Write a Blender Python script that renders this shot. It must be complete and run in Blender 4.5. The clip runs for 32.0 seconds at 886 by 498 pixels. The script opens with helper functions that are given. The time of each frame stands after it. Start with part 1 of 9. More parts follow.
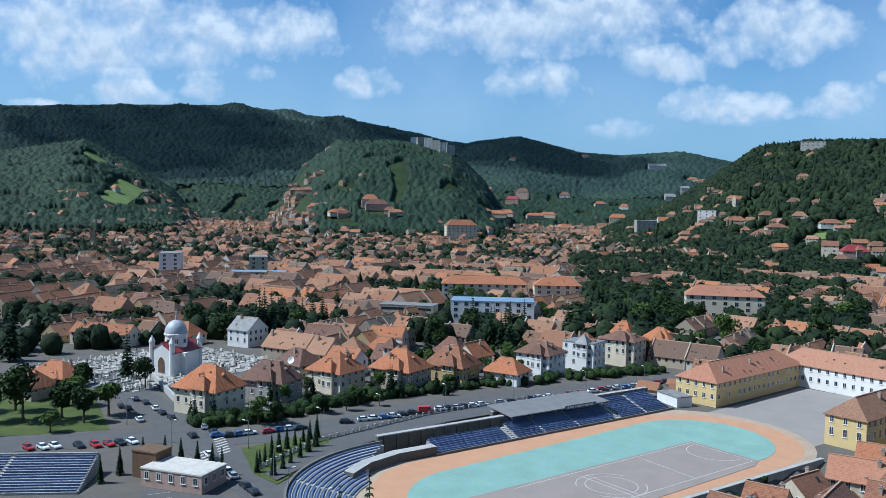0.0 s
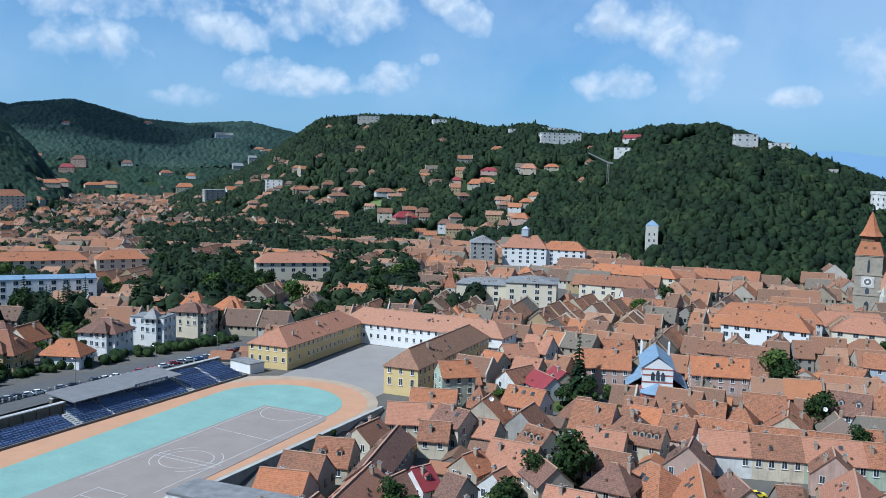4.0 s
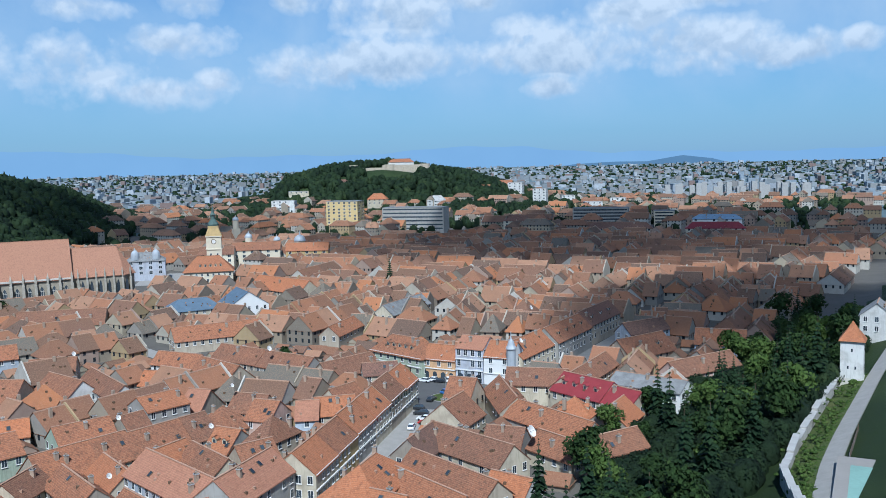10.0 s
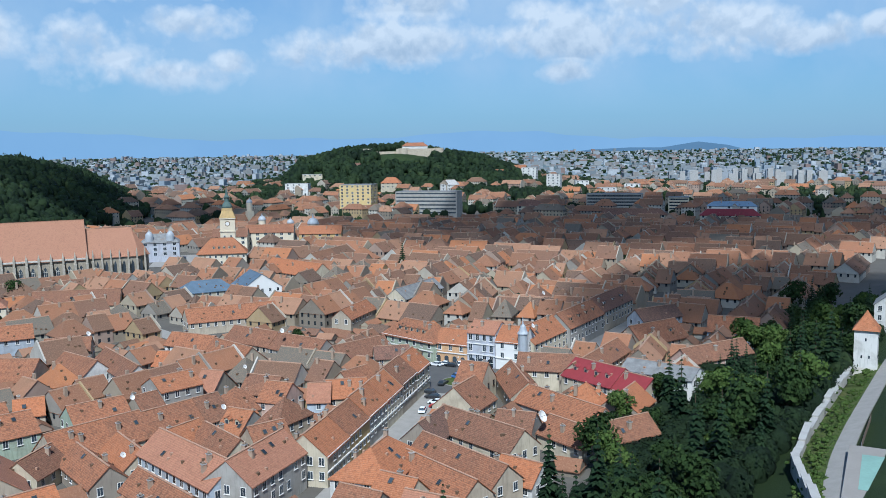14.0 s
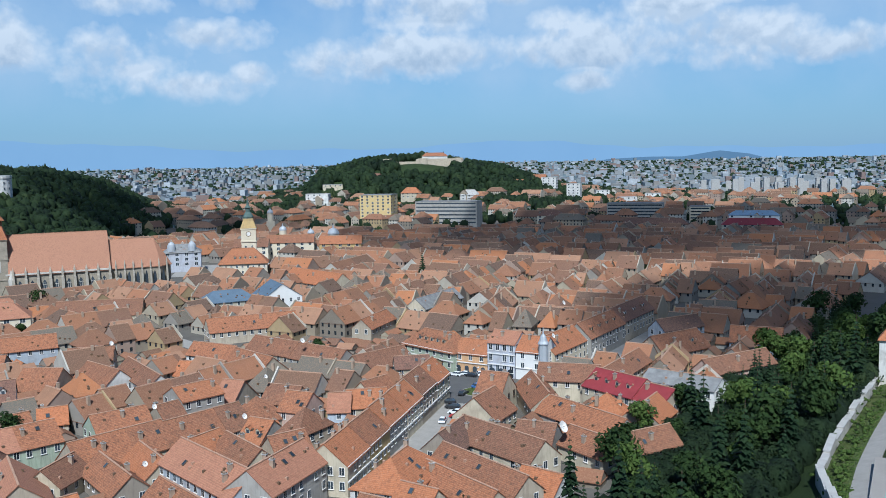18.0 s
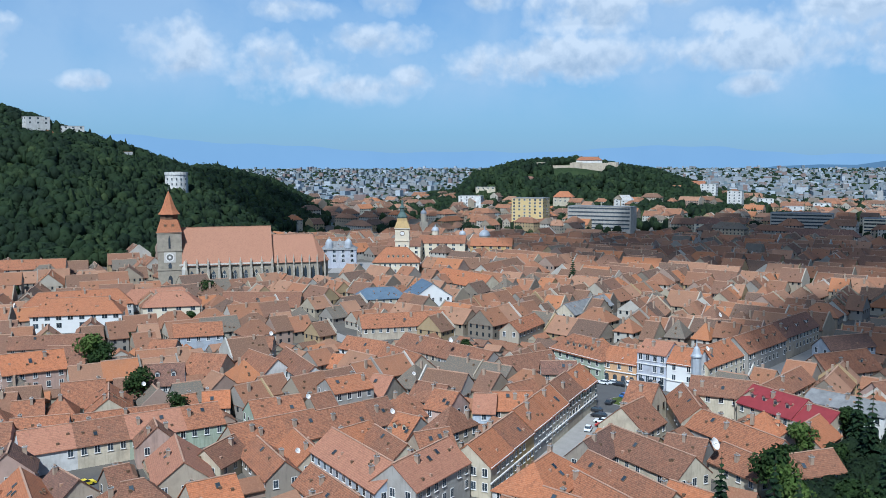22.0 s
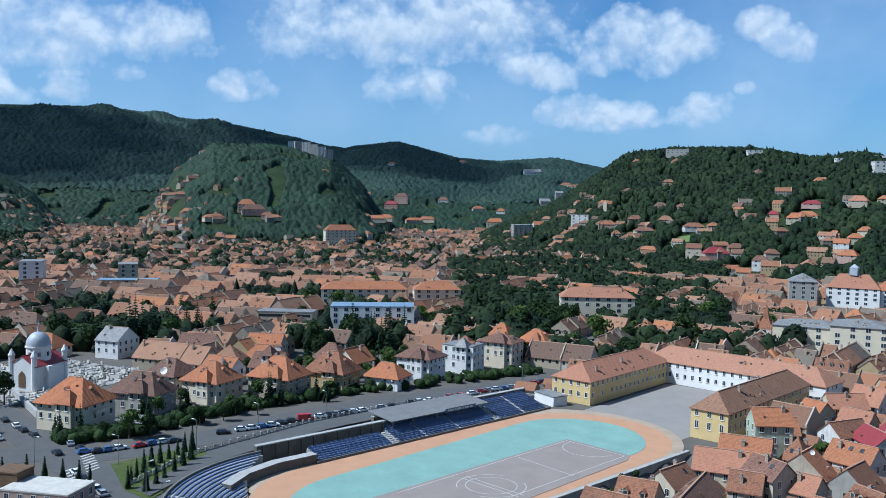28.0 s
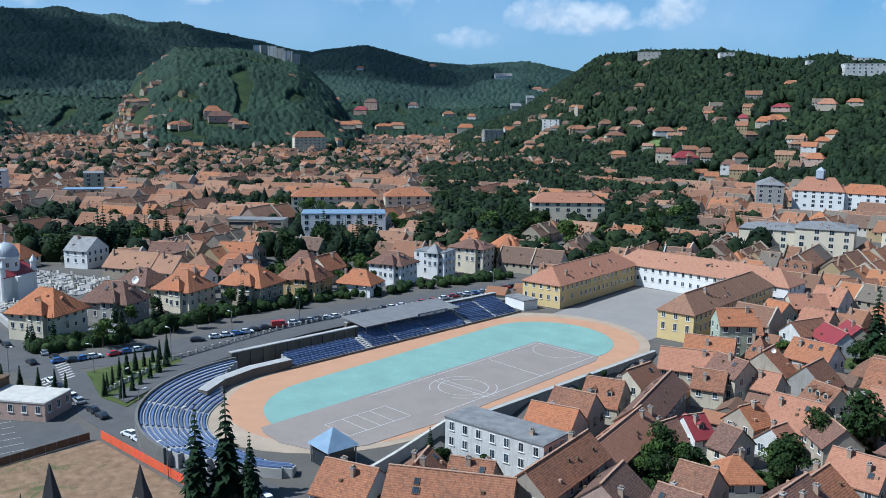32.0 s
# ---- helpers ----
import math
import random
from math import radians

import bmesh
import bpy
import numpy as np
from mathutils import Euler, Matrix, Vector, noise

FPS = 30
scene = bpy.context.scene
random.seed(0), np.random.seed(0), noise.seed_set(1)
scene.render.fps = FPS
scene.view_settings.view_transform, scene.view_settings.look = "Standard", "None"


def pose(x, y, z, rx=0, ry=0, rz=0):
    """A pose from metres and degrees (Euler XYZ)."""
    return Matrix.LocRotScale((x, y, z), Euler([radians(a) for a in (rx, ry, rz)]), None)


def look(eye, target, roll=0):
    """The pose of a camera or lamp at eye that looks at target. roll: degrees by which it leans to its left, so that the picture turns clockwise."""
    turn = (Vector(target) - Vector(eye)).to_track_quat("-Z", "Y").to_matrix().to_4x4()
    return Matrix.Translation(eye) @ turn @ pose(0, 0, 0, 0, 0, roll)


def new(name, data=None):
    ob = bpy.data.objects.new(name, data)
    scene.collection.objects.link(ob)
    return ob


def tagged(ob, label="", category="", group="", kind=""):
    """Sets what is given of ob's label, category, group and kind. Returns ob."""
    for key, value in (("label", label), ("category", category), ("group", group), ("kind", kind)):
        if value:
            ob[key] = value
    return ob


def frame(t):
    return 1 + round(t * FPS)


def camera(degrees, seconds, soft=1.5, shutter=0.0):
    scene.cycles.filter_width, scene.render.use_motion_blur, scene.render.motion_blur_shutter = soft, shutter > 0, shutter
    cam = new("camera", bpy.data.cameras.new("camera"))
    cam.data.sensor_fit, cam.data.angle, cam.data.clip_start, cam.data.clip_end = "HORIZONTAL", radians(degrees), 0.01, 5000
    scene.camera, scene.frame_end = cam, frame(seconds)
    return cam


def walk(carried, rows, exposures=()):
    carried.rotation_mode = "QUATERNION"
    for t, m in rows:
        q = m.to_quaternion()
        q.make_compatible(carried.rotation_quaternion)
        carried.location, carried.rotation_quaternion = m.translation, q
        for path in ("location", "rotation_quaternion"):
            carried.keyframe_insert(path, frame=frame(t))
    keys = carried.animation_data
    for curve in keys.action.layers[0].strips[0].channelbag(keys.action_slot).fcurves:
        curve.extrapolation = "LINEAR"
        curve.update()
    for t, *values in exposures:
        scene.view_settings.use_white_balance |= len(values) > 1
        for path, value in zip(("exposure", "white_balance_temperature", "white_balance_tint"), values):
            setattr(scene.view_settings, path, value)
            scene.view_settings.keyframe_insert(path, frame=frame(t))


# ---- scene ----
# The hovering camera: seconds, heading to the right of +y, pitch, roll.
EYE = (0.0, 0.0, 70.0)
cam = camera(53.99, 32.0, soft=0.7)
TURNS = [
    (0.0, -47.5, -3.54, 0.93), (0.5, -47.3, -3.46, 1.2), (1.0, -47.28, -2.51, 1.5), (1.5, -45.62, -1.88, 1.06),
    (2.0, -42.53, -3.13, 1.16), (2.5, -37.84, -3.23, 0.94), (3.0, -31.73, -1.68, 0.38), (3.5, -25.42, -3.52, 0.97),
    (5.5, -3.97, -6.0, 0.87), (6.0, 1.51, -5.53, 1.09), (6.5, 6.95, -4.93, 0.93), (7.0, 12.33, -4.59, 0.65),
    (7.5, 17.4, -5.46, 0.45), (8.0, 22.79, -5.15, 0.19), (8.5, 28.24, -3.6, -0.72), (9.0, 33.51, -3.71, -0.79),
    (9.5, 36.23, -4.38, -1.46), (10.0, 36.24, -5.52, -1.39), (10.5, 35.71, -4.97, -1.16), (11.0, 35.94, -3.47, -1.05),
    (11.5, 36.1, -3.79, -1.4), (12.0, 36.14, -4.31, -1.29), (12.5, 35.95, -4.16, -1.05), (13.0, 35.86, -6.1, -0.72),
    (13.5, 35.63, -6.43, -0.8), (14.0, 35.37, -6.53, -0.88), (14.5, 35.15, -6.38, -0.98), (16.5, 34.41, -6.05, -1.15),
    (17.0, 34.28, -5.78, -0.93), (17.5, 34.17, -5.75, -1.04), (18.0, 34.06, -5.86, -1.1), (18.5, 34.05, -5.3, -1.24),
    (19.0, 34.15, -4.91, -1.17), (19.5, 33.98, -4.95, -0.84), (20.0, 33.7, -4.63, -1.09), (20.5, 33.68, -4.81, -1.43),
    (21.0, 33.33, -5.13, -0.91), (21.5, 30.09, -5.43, -0.45), (22.0, 24.13, -5.55, -0.15), (22.5, 17.4, -5.75, 0.12),
    (23.0, 10.75, -5.88, 0.09), (23.5, 3.7, -5.77, 0.18), (24.0, -2.57, -5.54, 0.48), (24.5, -9.02, -4.57, 0.38),
    (25.0, -15.24, -4.1, 0.14), (25.5, -21.99, -3.66, 0.79), (26.0, -27.94, -3.45, 0.51), (26.5, -34.16, -3.31, 0.75),
    (27.2, -38.6, -3.2, 0.85), (27.8, -39.6, -3.1, 0.9), (28.5, -39.21, -3.04, 0.98), (29.0, -38.51, -3.12, 1.07),
    (29.5, -38.16, -3.5, 1.38), (30.0, -38.51, -2.61, 1.42), (30.5, -38.78, -7.03, 0.9), (31.0, -38.63, -8.99, 0.77),
    (31.5, -37.97, -10.13, 1.17), (32.0, -37.58, -9.23, 0.6),
]


def turned(yaw, pitch, roll):
    return pose(*EYE, 90 + pitch, 0, -yaw) @ pose(0, 0, 0, 0, 0, roll)


walk(cam, [(t, turned(a, b, c)) for t, a, b, c in TURNS], [(0, 0.42, 5380, 6), (3.5, 0.42, 5330, 6), (6, 0.34, 5260, 6), (14, 0.34, 5430, 6), (19, 0.34, 5560, 7), (25, 0.36, 5220, 6), (32, 0.42, 5350, 6)])

# ---- light ----
SUN_AZ, SUN_EL = -142.0, 51.0          # heading of the sun to the right of +y, and its height
sun_dir = Vector((math.sin(radians(SUN_AZ)) * math.cos(radians(SUN_EL)), math.cos(radians(SUN_AZ)) * math.cos(radians(SUN_EL)), math.sin(radians(SUN_EL))))
sun = new("sun", bpy.data.lights.new("sun", "SUN"))
sun.data.energy, sun.data.angle, sun.data.color = 4.6, radians(0.6), (1.0, 0.955, 0.88)
sun.matrix_world = look(sun_dir * 900, (0, 0, 0))
scene.view_settings.exposure = 0.0


class Nodes:
    """Short writing for node trees."""

    def __init__(self, tree):
        self.tree = tree
        tree.nodes.clear()

    def add(self, kind, inputs=None, **settings):
        n = self.tree.nodes.new(kind)
        for k, v in settings.items():
            setattr(n, k, v)
        for k, v in (inputs or {}).items():
            if isinstance(v, bpy.types.NodeSocket):
                self.tree.links.new(v, n.inputs[k])
            else:
                n.inputs[k].default_value = v
        return n

    def math(self, op, a, b=0.0, clamp=False):
        return self.add("ShaderNodeMath", {0: a, 1: b}, operation=op, use_clamp=clamp).outputs[0]

    def mix(self, f, a, b, blend="MIX"):
        n = self.add("ShaderNodeMix", {0: f, 6: a, 7: b}, data_type="RGBA", blend_type=blend, clamp_factor=True)
        return n.outputs[2]

    def ramp(self, f, lo, hi, to_lo=0.0, to_hi=1.0):
        return self.add("ShaderNodeMapRange", {0: f, 1: lo, 2: hi, 3: to_lo, 4: to_hi}).outputs[0]

    def noise(self, vec, scale, detail=4.0, rough=0.55, dist=0.0):
        return self.add("ShaderNodeTexNoise", {"Vector": vec, "Scale": scale, "Detail": detail, "Roughness": rough, "Distortion": dist}).outputs[0]


# Heaps of cloud: heading, height, half width and half height in degrees.
CLOUDS = [
    (-68.9, 9.6, 10.0, 2.9), (-58.0, 10.0, 3.7, 1.9), (-67.4, 5.9, 3.0, 1.0), (-62.8, 6.3, 1.7, 0.8), (-59.4, 7.5, 1.3, 0.7), (-52.6, 7.1, 2.0, 0.9), (-41.4, 7.2, 3.2, 1.4),
    (-41.3, 11.3, 11.0, 2.3), (-72.9, 4.9, 1.7, 0.4), (-27.7, 10.2, 5.2, 1.9), (-33.5, 8.6, 3.0, 1.1), (-29.5, 5.8, 4.1, 1.0), (-23.5, 6.0, 2.2, 1.1), (-19.8, 11.0, 1.7, 0.9),
    (-18.4, 9.8, 1.5, 1.1), (-20.6, 7.3, 0.7, 0.4), (-8.8, 9.6, 2.6, 1.2), (-6.0, 9.0, 1.9, 1.9), (-3.8, 7.2, 2.6, 1.7), (-8.8, 6.0, 3.0, 1.0), (2.1, 5.1, 1.7, 0.6),
    (-36.2, 4.4, 2.2, 0.7), (7.7, 7.4, 3.0, 1.7), (13.8, 6.3, 4.1, 1.7), (14.3, 9.8, 2.6, 0.7), (20.5, 8.1, 3.2, 0.9), (21.0, 10.3, 1.9, 0.9), (22.1, 5.6, 1.5, 0.7),
    (19.0, 4.8, 3.7, 0.9), (27.4, 10.9, 1.7, 1.1), (33.4, 9.6, 3.4, 1.7), (38.2, 10.6, 3.7, 0.9), (33.3, 6.8, 5.6, 1.3), (41.8, 8.7, 2.2, 0.9), (47.9, 9.1, 3.4, 1.1),
    (53.7, 10.1, 5.2, 0.8), (53.0, 7.1, 4.5, 1.5), (57.0, 6.4, 3.4, 0.9), (43.5, 4.8, 1.7, 0.6), (61.9, 6.8, 1.1, 0.7), (44.3, 7.2, 5.6, 1.5), (28.2, 6.5, 3.7, 1.3),
]


def make_world():
    w = bpy.data.worlds.new("world")
    scene.world = w
    w.use_nodes = True
    n = Nodes(w.node_tree)
    sky = n.add("ShaderNodeTexSky", sky_type="NISHITA", sun_disc=False, sun_elevation=radians(SUN_EL), sun_rotation=radians(SUN_AZ), altitude=600.0, air_density=1.0, dust_density=1.2, ozone_density=1.4)
    sky_lit = n.add("ShaderNodeVectorMath", {0: sky.outputs[0], "Scale": 0.092}, operation="SCALE").outputs[0]
    d = n.add("ShaderNodeTexCoord").outputs["Generated"]
    z = n.add("ShaderNodeSeparateXYZ", {0: d})
    heading = n.math("MULTIPLY", n.math("ARCTAN2", z.outputs[0], z.outputs[1]), 57.29578)
    height_deg = n.math("MULTIPLY", n.math("ARCSINE", z.outputs[2]), 57.29578)
    # each heap is fuller above than below its middle
    heap, lift = None, None
    for a, e, w, h in CLOUDS:
        u = n.math("DIVIDE", n.math("SUBTRACT", heading, a), w * 1.2)
        v = n.math("DIVIDE", n.math("SUBTRACT", height_deg, e), h * 1.35)
        q = n.math("SUBTRACT", 1.0, n.math("ADD", n.math("MULTIPLY", u, u), n.math("MULTIPLY", v, v)))
        heap = q if heap is None else n.math("MAXIMUM", heap, q)
        top = n.math("ADD", v, n.math("MINIMUM", n.math("MULTIPLY", q, 4.0), 0.0))
        lift = top if lift is None else n.math("MAXIMUM", lift, top)
    heap = n.math("MAXIMUM", heap, -1.2)
    puffs = n.noise(d, 21.0, 8.0, 0.52, 0.15)
    knobs = n.add("ShaderNodeTexVoronoi", {"Vector": d, "Scale": 44.0, "Detail": 2.0, "Roughness": 0.6, "Smoothness": 0.6}, feature="SMOOTH_F1").outputs["Distance"]
    fluff = n.math("SUBTRACT", n.math("MULTIPLY", puffs, 2.6), n.math("MULTIPLY", knobs, 0.5))
    higher = n.noise(n.add("ShaderNodeVectorMath", {0: d, 1: (0.0, 0.0, 0.010)}, operation="ADD").outputs[0], 21.0, 8.0, 0.52, 0.15)
    large = n.noise(d, 5.0, 6.0, 0.55, 0.2)
    right = n.ramp(heading, 0.0, 30.0, 0.0, 0.24)
    over = n.math("MULTIPLY", n.ramp(z.outputs[2], 0.20, 0.30), n.math("MULTIPLY", n.math("SUBTRACT", large, 0.42), 2.2))
    body = n.math("ADD", n.math("MULTIPLY", heap, 1.0), n.math("ADD", n.math("SUBTRACT", fluff, 1.12), n.math("ADD", right, over)))
    mask = n.math("MULTIPLY", n.ramp(body, -0.05, 0.75), n.ramp(z.outputs[2], 0.045, 0.085), clamp=True)
    veil = n.math("MULTIPLY", n.math("MULTIPLY", n.ramp(large, 0.30, 0.62), n.ramp(heading, -40.0, 30.0, 0.4, 1.0)), n.math("MULTIPLY", n.ramp(z.outputs[2], 0.035, 0.09), n.ramp(z.outputs[2], 0.3, 0.5, 1.0, 0.0)), clamp=True)
    thick = n.ramp(body, 0.25, 1.0)
    lit_top = n.math("ADD", n.ramp(n.math("SUBTRACT", puffs, higher), -0.07, 0.08, 0.0, 0.6), n.ramp(lift, -0.9, 0.6, -0.05, 0.5), clamp=True)
    grey = n.mix(lit_top, n.mix(thick, (0.54, 0.67, 0.82, 1), (0.44, 0.55, 0.68, 1)), (0.84, 0.89, 0.94, 1))
    haze = n.ramp(z.outputs[2], 0.0, 0.20, 1.0, 0.0)
    blue = n.mix(n.math("MULTIPLY", haze, 0.75), n.mix(1.0, sky_lit, (0.70, 1.05, 1.30, 1), "MULTIPLY"), (0.34, 0.53, 0.73, 1))
    blue = n.mix(n.math("MULTIPLY", veil, 0.8), blue, (0.55, 0.69, 0.84, 1))
    colour = n.mix(n.math("MULTIPLY", mask, 0.93), blue, grey)
    bg = n.add("ShaderNodeBackground", {"Color": colour, "Strength": 0.67})
    n.tree.links.new(bg.outputs[0], n.add("ShaderNodeOutputWorld").inputs[0])


make_world()

# ---- materials ----
def material(name):
    m = bpy.data.materials.new(name)
    m.use_nodes = True
    return m, Nodes(m.node_tree)


def finish(n, colour, rough=0.8, metal=0.0, bump=None, strength=0.3, distance=0.05, spec=0.3):
    ins = {"Base Color": colour, "Roughness": rough, "Metallic": metal, "Specular IOR Level": spec}
    if bump is not None:
        ins["Normal"] = n.add("ShaderNodeBump", {"Height": bump, "Strength": strength, "Distance": distance}).outputs[0]
    b = n.add("ShaderNodeBsdfPrincipled", ins)
    n.tree.links.new(b.outputs[0], n.add("ShaderNodeOutputMaterial").inputs[0])


def place_of(n):
    return n.add("ShaderNodeNewGeometry").outputs["Position"]


def shade(c, k):
    return (c[0] * k, c[1] * k, c[2] * k, 1.0)


def plain(name, c, rough=0.8, var=0.25, scale=0.7, metal=0.0, bump=0.2, by_object=0.0, by_island=0.0, spec=0.3):
    """A surface of one colour with stains at two scales."""
    m, n = material(name)
    p = place_of(n)
    big, fine = n.noise(p, scale, 5.0, 0.6), n.noise(p, scale * 14, 4.0, 0.65)
    f = n.math("ADD", n.math("MULTIPLY", big, 0.65), n.math("MULTIPLY", fine, 0.35))
    if by_object:
        f = n.math("ADD", f, n.math("MULTIPLY", n.math("SUBTRACT", n.add("ShaderNodeObjectInfo").outputs["Random"], 0.5), by_object))
    if by_island:
        f = n.math("ADD", f, n.math("MULTIPLY", n.math("SUBTRACT", n.add("ShaderNodeNewGeometry").outputs["Random Per Island"], 0.5), by_island))
    col = n.mix(n.ramp(f, 0.25, 0.75), shade(c, 1 - var), shade(c, 1 + var))
    finish(n, col, rough, metal, fine, bump, 0.05, spec)
    return m


def tile_roof(name, fresh, aged, dark, spread=1.0):
    """Rows of clay tiles, weathered in patches; each roof has its own age."""
    m, n = material(name)
    p = place_of(n)
    rnd = n.add("ShaderNodeObjectInfo").outputs["Random"]
    patch, grain, moss = n.noise(p, 0.22, 5.0, 0.62), n.noise(p, 3.2, 3.0, 0.7), n.noise(p, 0.75, 6.0, 0.72)
    age = n.math("ADD", n.math("MULTIPLY", n.math("SUBTRACT", rnd, 0.5), spread), n.math("MULTIPLY", patch, 0.9))
    col = n.mix(n.ramp(age, 0.15, 0.85), (*fresh, 1), (*aged, 1))
    col = n.mix(n.ramp(moss, 0.58, 0.78, 0.0, 0.4), col, (*dark, 1))
    col = n.mix(n.ramp(grain, 0.42, 0.68, 0.0, 0.75), col, n.mix(0.4, col, (0.50, 0.30, 0.18, 1)))
    col = n.mix(n.ramp(n.noise(p, 1.5, 4.0, 0.75), 0.52, 0.66, 0.0, 0.5), col, shade(dark, 0.8))
    odd = n.add("ShaderNodeTexVoronoi", {"Vector": p, "Scale": 2.2}).outputs["Color"]
    col = n.mix(n.ramp(n.add("ShaderNodeSeparateColor", {0: odd}).outputs[0], 0.74, 0.80, 0.0, 0.35), col, n.mix(0.5, (*dark, 1), shade(aged, 0.7)))
    rows = n.add("ShaderNodeTexWave", {"Vector": p, "Scale": 1.15, "Distortion": 1.2, "Detail": 1.0, "Detail Scale": 3.0}, wave_type="BANDS", bands_direction="Z").outputs[1]
    col = n.mix(n.math("MULTIPLY", rows, 0.30), col, shade(dark, 0.9))
    finish(n, col, 0.86, 0.0, n.math("ADD", rows, grain), 0.45, 0.06, 0.2)
    return m


def leaf(name, a, b, c, scale=0.25):
    m, n = material(name)
    p = place_of(n)
    isl = n.add("ShaderNodeNewGeometry").outputs["Random Per Island"]
    f = n.math("ADD", n.math("MULTIPLY", isl, 0.45), n.ramp(n.noise(p, scale, 4.0, 0.6), 0.28, 0.72, -0.05, 0.62))
    col = n.mix(n.ramp(f, 0.2, 0.6), (*a, 1), (*b, 1))
    col = n.mix(n.ramp(f, 0.65, 0.95), col, (*c, 1))
    fine = n.noise(p, 2.2, 4.0, 0.7)
    finish(n, col, 0.75, 0.0, fine, 0.9, 0.5, 0.15)
    return m


def glass(name, c=(0.03, 0.04, 0.05)):
    m, n = material(name)
    r = n.add("ShaderNodeObjectInfo").outputs["Random"]
    finish(n, n.mix(r, shade(c, 0.6), shade(c, 1.8)), 0.12, 0.0, None, spec=0.6)
    return m


ROOF = tile_roof("clay_tiles", (0.32, 0.125, 0.062), (0.185, 0.088, 0.056), (0.065, 0.045, 0.035), 0.9)
ROOF_NEW = tile_roof("new_clay_tiles", (0.42, 0.148, 0.062), (0.30, 0.12, 0.06), (0.17, 0.078, 0.045), 0.6)
ROOF_BROWN = tile_roof("brown_tiles", (0.175, 0.088, 0.065), (0.115, 0.068, 0.055), (0.06, 0.045, 0.04), 0.6)
ROOF_PINK = tile_roof("pale_clay_tiles", (0.37, 0.17, 0.105), (0.29, 0.132, 0.083), (0.23, 0.112, 0.073), 0.5)
ROOF_CHURCH = tile_roof("church_tiles", (0.37, 0.185, 0.118), (0.33, 0.165, 0.104), (0.23, 0.12, 0.083), 0.3)
ROOF_TAN = tile_roof("tan_brown_tiles", (0.27, 0.145, 0.088), (0.195, 0.108, 0.07), (0.12, 0.075, 0.055), 0.4)
ROOF_RED = plain("red_sheet_roof", (0.221, 0.0369, 0.041), 0.5, 0.2, 0.5)
METAL_BLUE = plain("blue_grey_sheet_metal", (0.172, 0.246, 0.328), 0.6, 0.3, 0.4, 0.0)
METAL_SLATE = plain("slate_blue_sheet_metal", (0.095, 0.135, 0.18), 0.6, 0.3, 0.4)
METAL_GREY = plain("weathered_sheet_metal", (0.197, 0.197, 0.193), 0.7, 0.5, 0.45, 0.1)


def old_render(name, c):
    """Lime render on old houses: damp patches, streaks running down, each house of its own age."""
    m, n = material(name)
    p = place_of(n)
    down = n.add("ShaderNodeVectorMath", {0: p, 1: (1.6, 1.6, 0.22)}, operation="MULTIPLY").outputs[0]
    patch, streak, fine = n.noise(p, 0.3, 5.0, 0.62), n.noise(down, 1.0, 4.0, 0.65), n.noise(p, 5.0, 3.0, 0.7)
    rnd = n.add("ShaderNodeObjectInfo").outputs["Random"]
    col = n.mix(n.ramp(rnd, 0.0, 1.0, 0.0, 0.42), (*c, 1), shade(c, 0.5))
    col = n.mix(n.ramp(patch, 0.45, 0.72, 0.0, 0.6), col, n.mix(0.5, shade(c, 0.5), (0.26, 0.22, 0.17, 1)))
    col = n.mix(n.ramp(streak, 0.5, 0.7, 0.0, 0.5), col, shade(c, 0.5))
    finish(n, col, 0.92, 0.0, fine, 0.25, 0.04, 0.2)
    return m


WALLS = [old_render("render_" + k, c) for k, c in (
    ("cream", (0.558, 0.492, 0.369)), ("white", (0.64, 0.631, 0.599)), ("grey", (0.369, 0.353, 0.32)), ("ochre", (0.508, 0.361, 0.164)),
    ("sand", (0.451, 0.385, 0.295)), ("green", (0.369, 0.426, 0.328)), ("pink", (0.492, 0.344, 0.279)), ("dun", (0.312, 0.271, 0.221)), ("blue", (0.426, 0.476, 0.533)))]
CREAM, WHITE, GREY, OCHRE, SAND, GREEN, PINK, DUN, PALE_BLUE = WALLS
FRESH_WHITE = plain("fresh_white_render", (0.648, 0.64, 0.615), 0.9, 0.08, 0.3)
FRESH_CREAM = plain("fresh_cream_render", (0.574, 0.508, 0.385), 0.9, 0.1, 0.3)
YELLOW = plain("yellow_render", (0.541, 0.41, 0.193), 0.9, 0.1, 0.4)
BRICK_OLD = plain("old_brick_wall", (0.328, 0.246, 0.18), 0.95, 0.3, 0.8, bump=0.5)
STONE = plain("weathered_church_stone", (0.279, 0.246, 0.193), 0.95, 0.35, 0.5, bump=0.5)
STONE_LIGHT = plain("light_church_stone", (0.353, 0.32, 0.262), 0.95, 0.3, 0.5, bump=0.5)
STONE_DARK = plain("dark_wall_stone", (0.139, 0.135, 0.123), 0.95, 0.3, 0.6, bump=0.5)
STONE_PALE = plain("pale_stone", (0.476, 0.451, 0.402), 0.95, 0.25, 0.6, bump=0.4)
CONCRETE = plain("concrete", (0.344, 0.336, 0.32), 0.9, 0.22, 0.5)
ASPHALT = plain("asphalt", (0.088, 0.087, 0.086), 0.92, 0.2, 0.25)
PAVING = plain("pale_paving", (0.271, 0.258, 0.238), 0.92, 0.18, 0.5)
YARD = plain("yard_tarmac", (0.246, 0.228, 0.209), 0.92, 0.12, 0.15)
COURT = plain("court_tarmac", (0.246, 0.209, 0.184), 0.92, 0.14, 0.14)
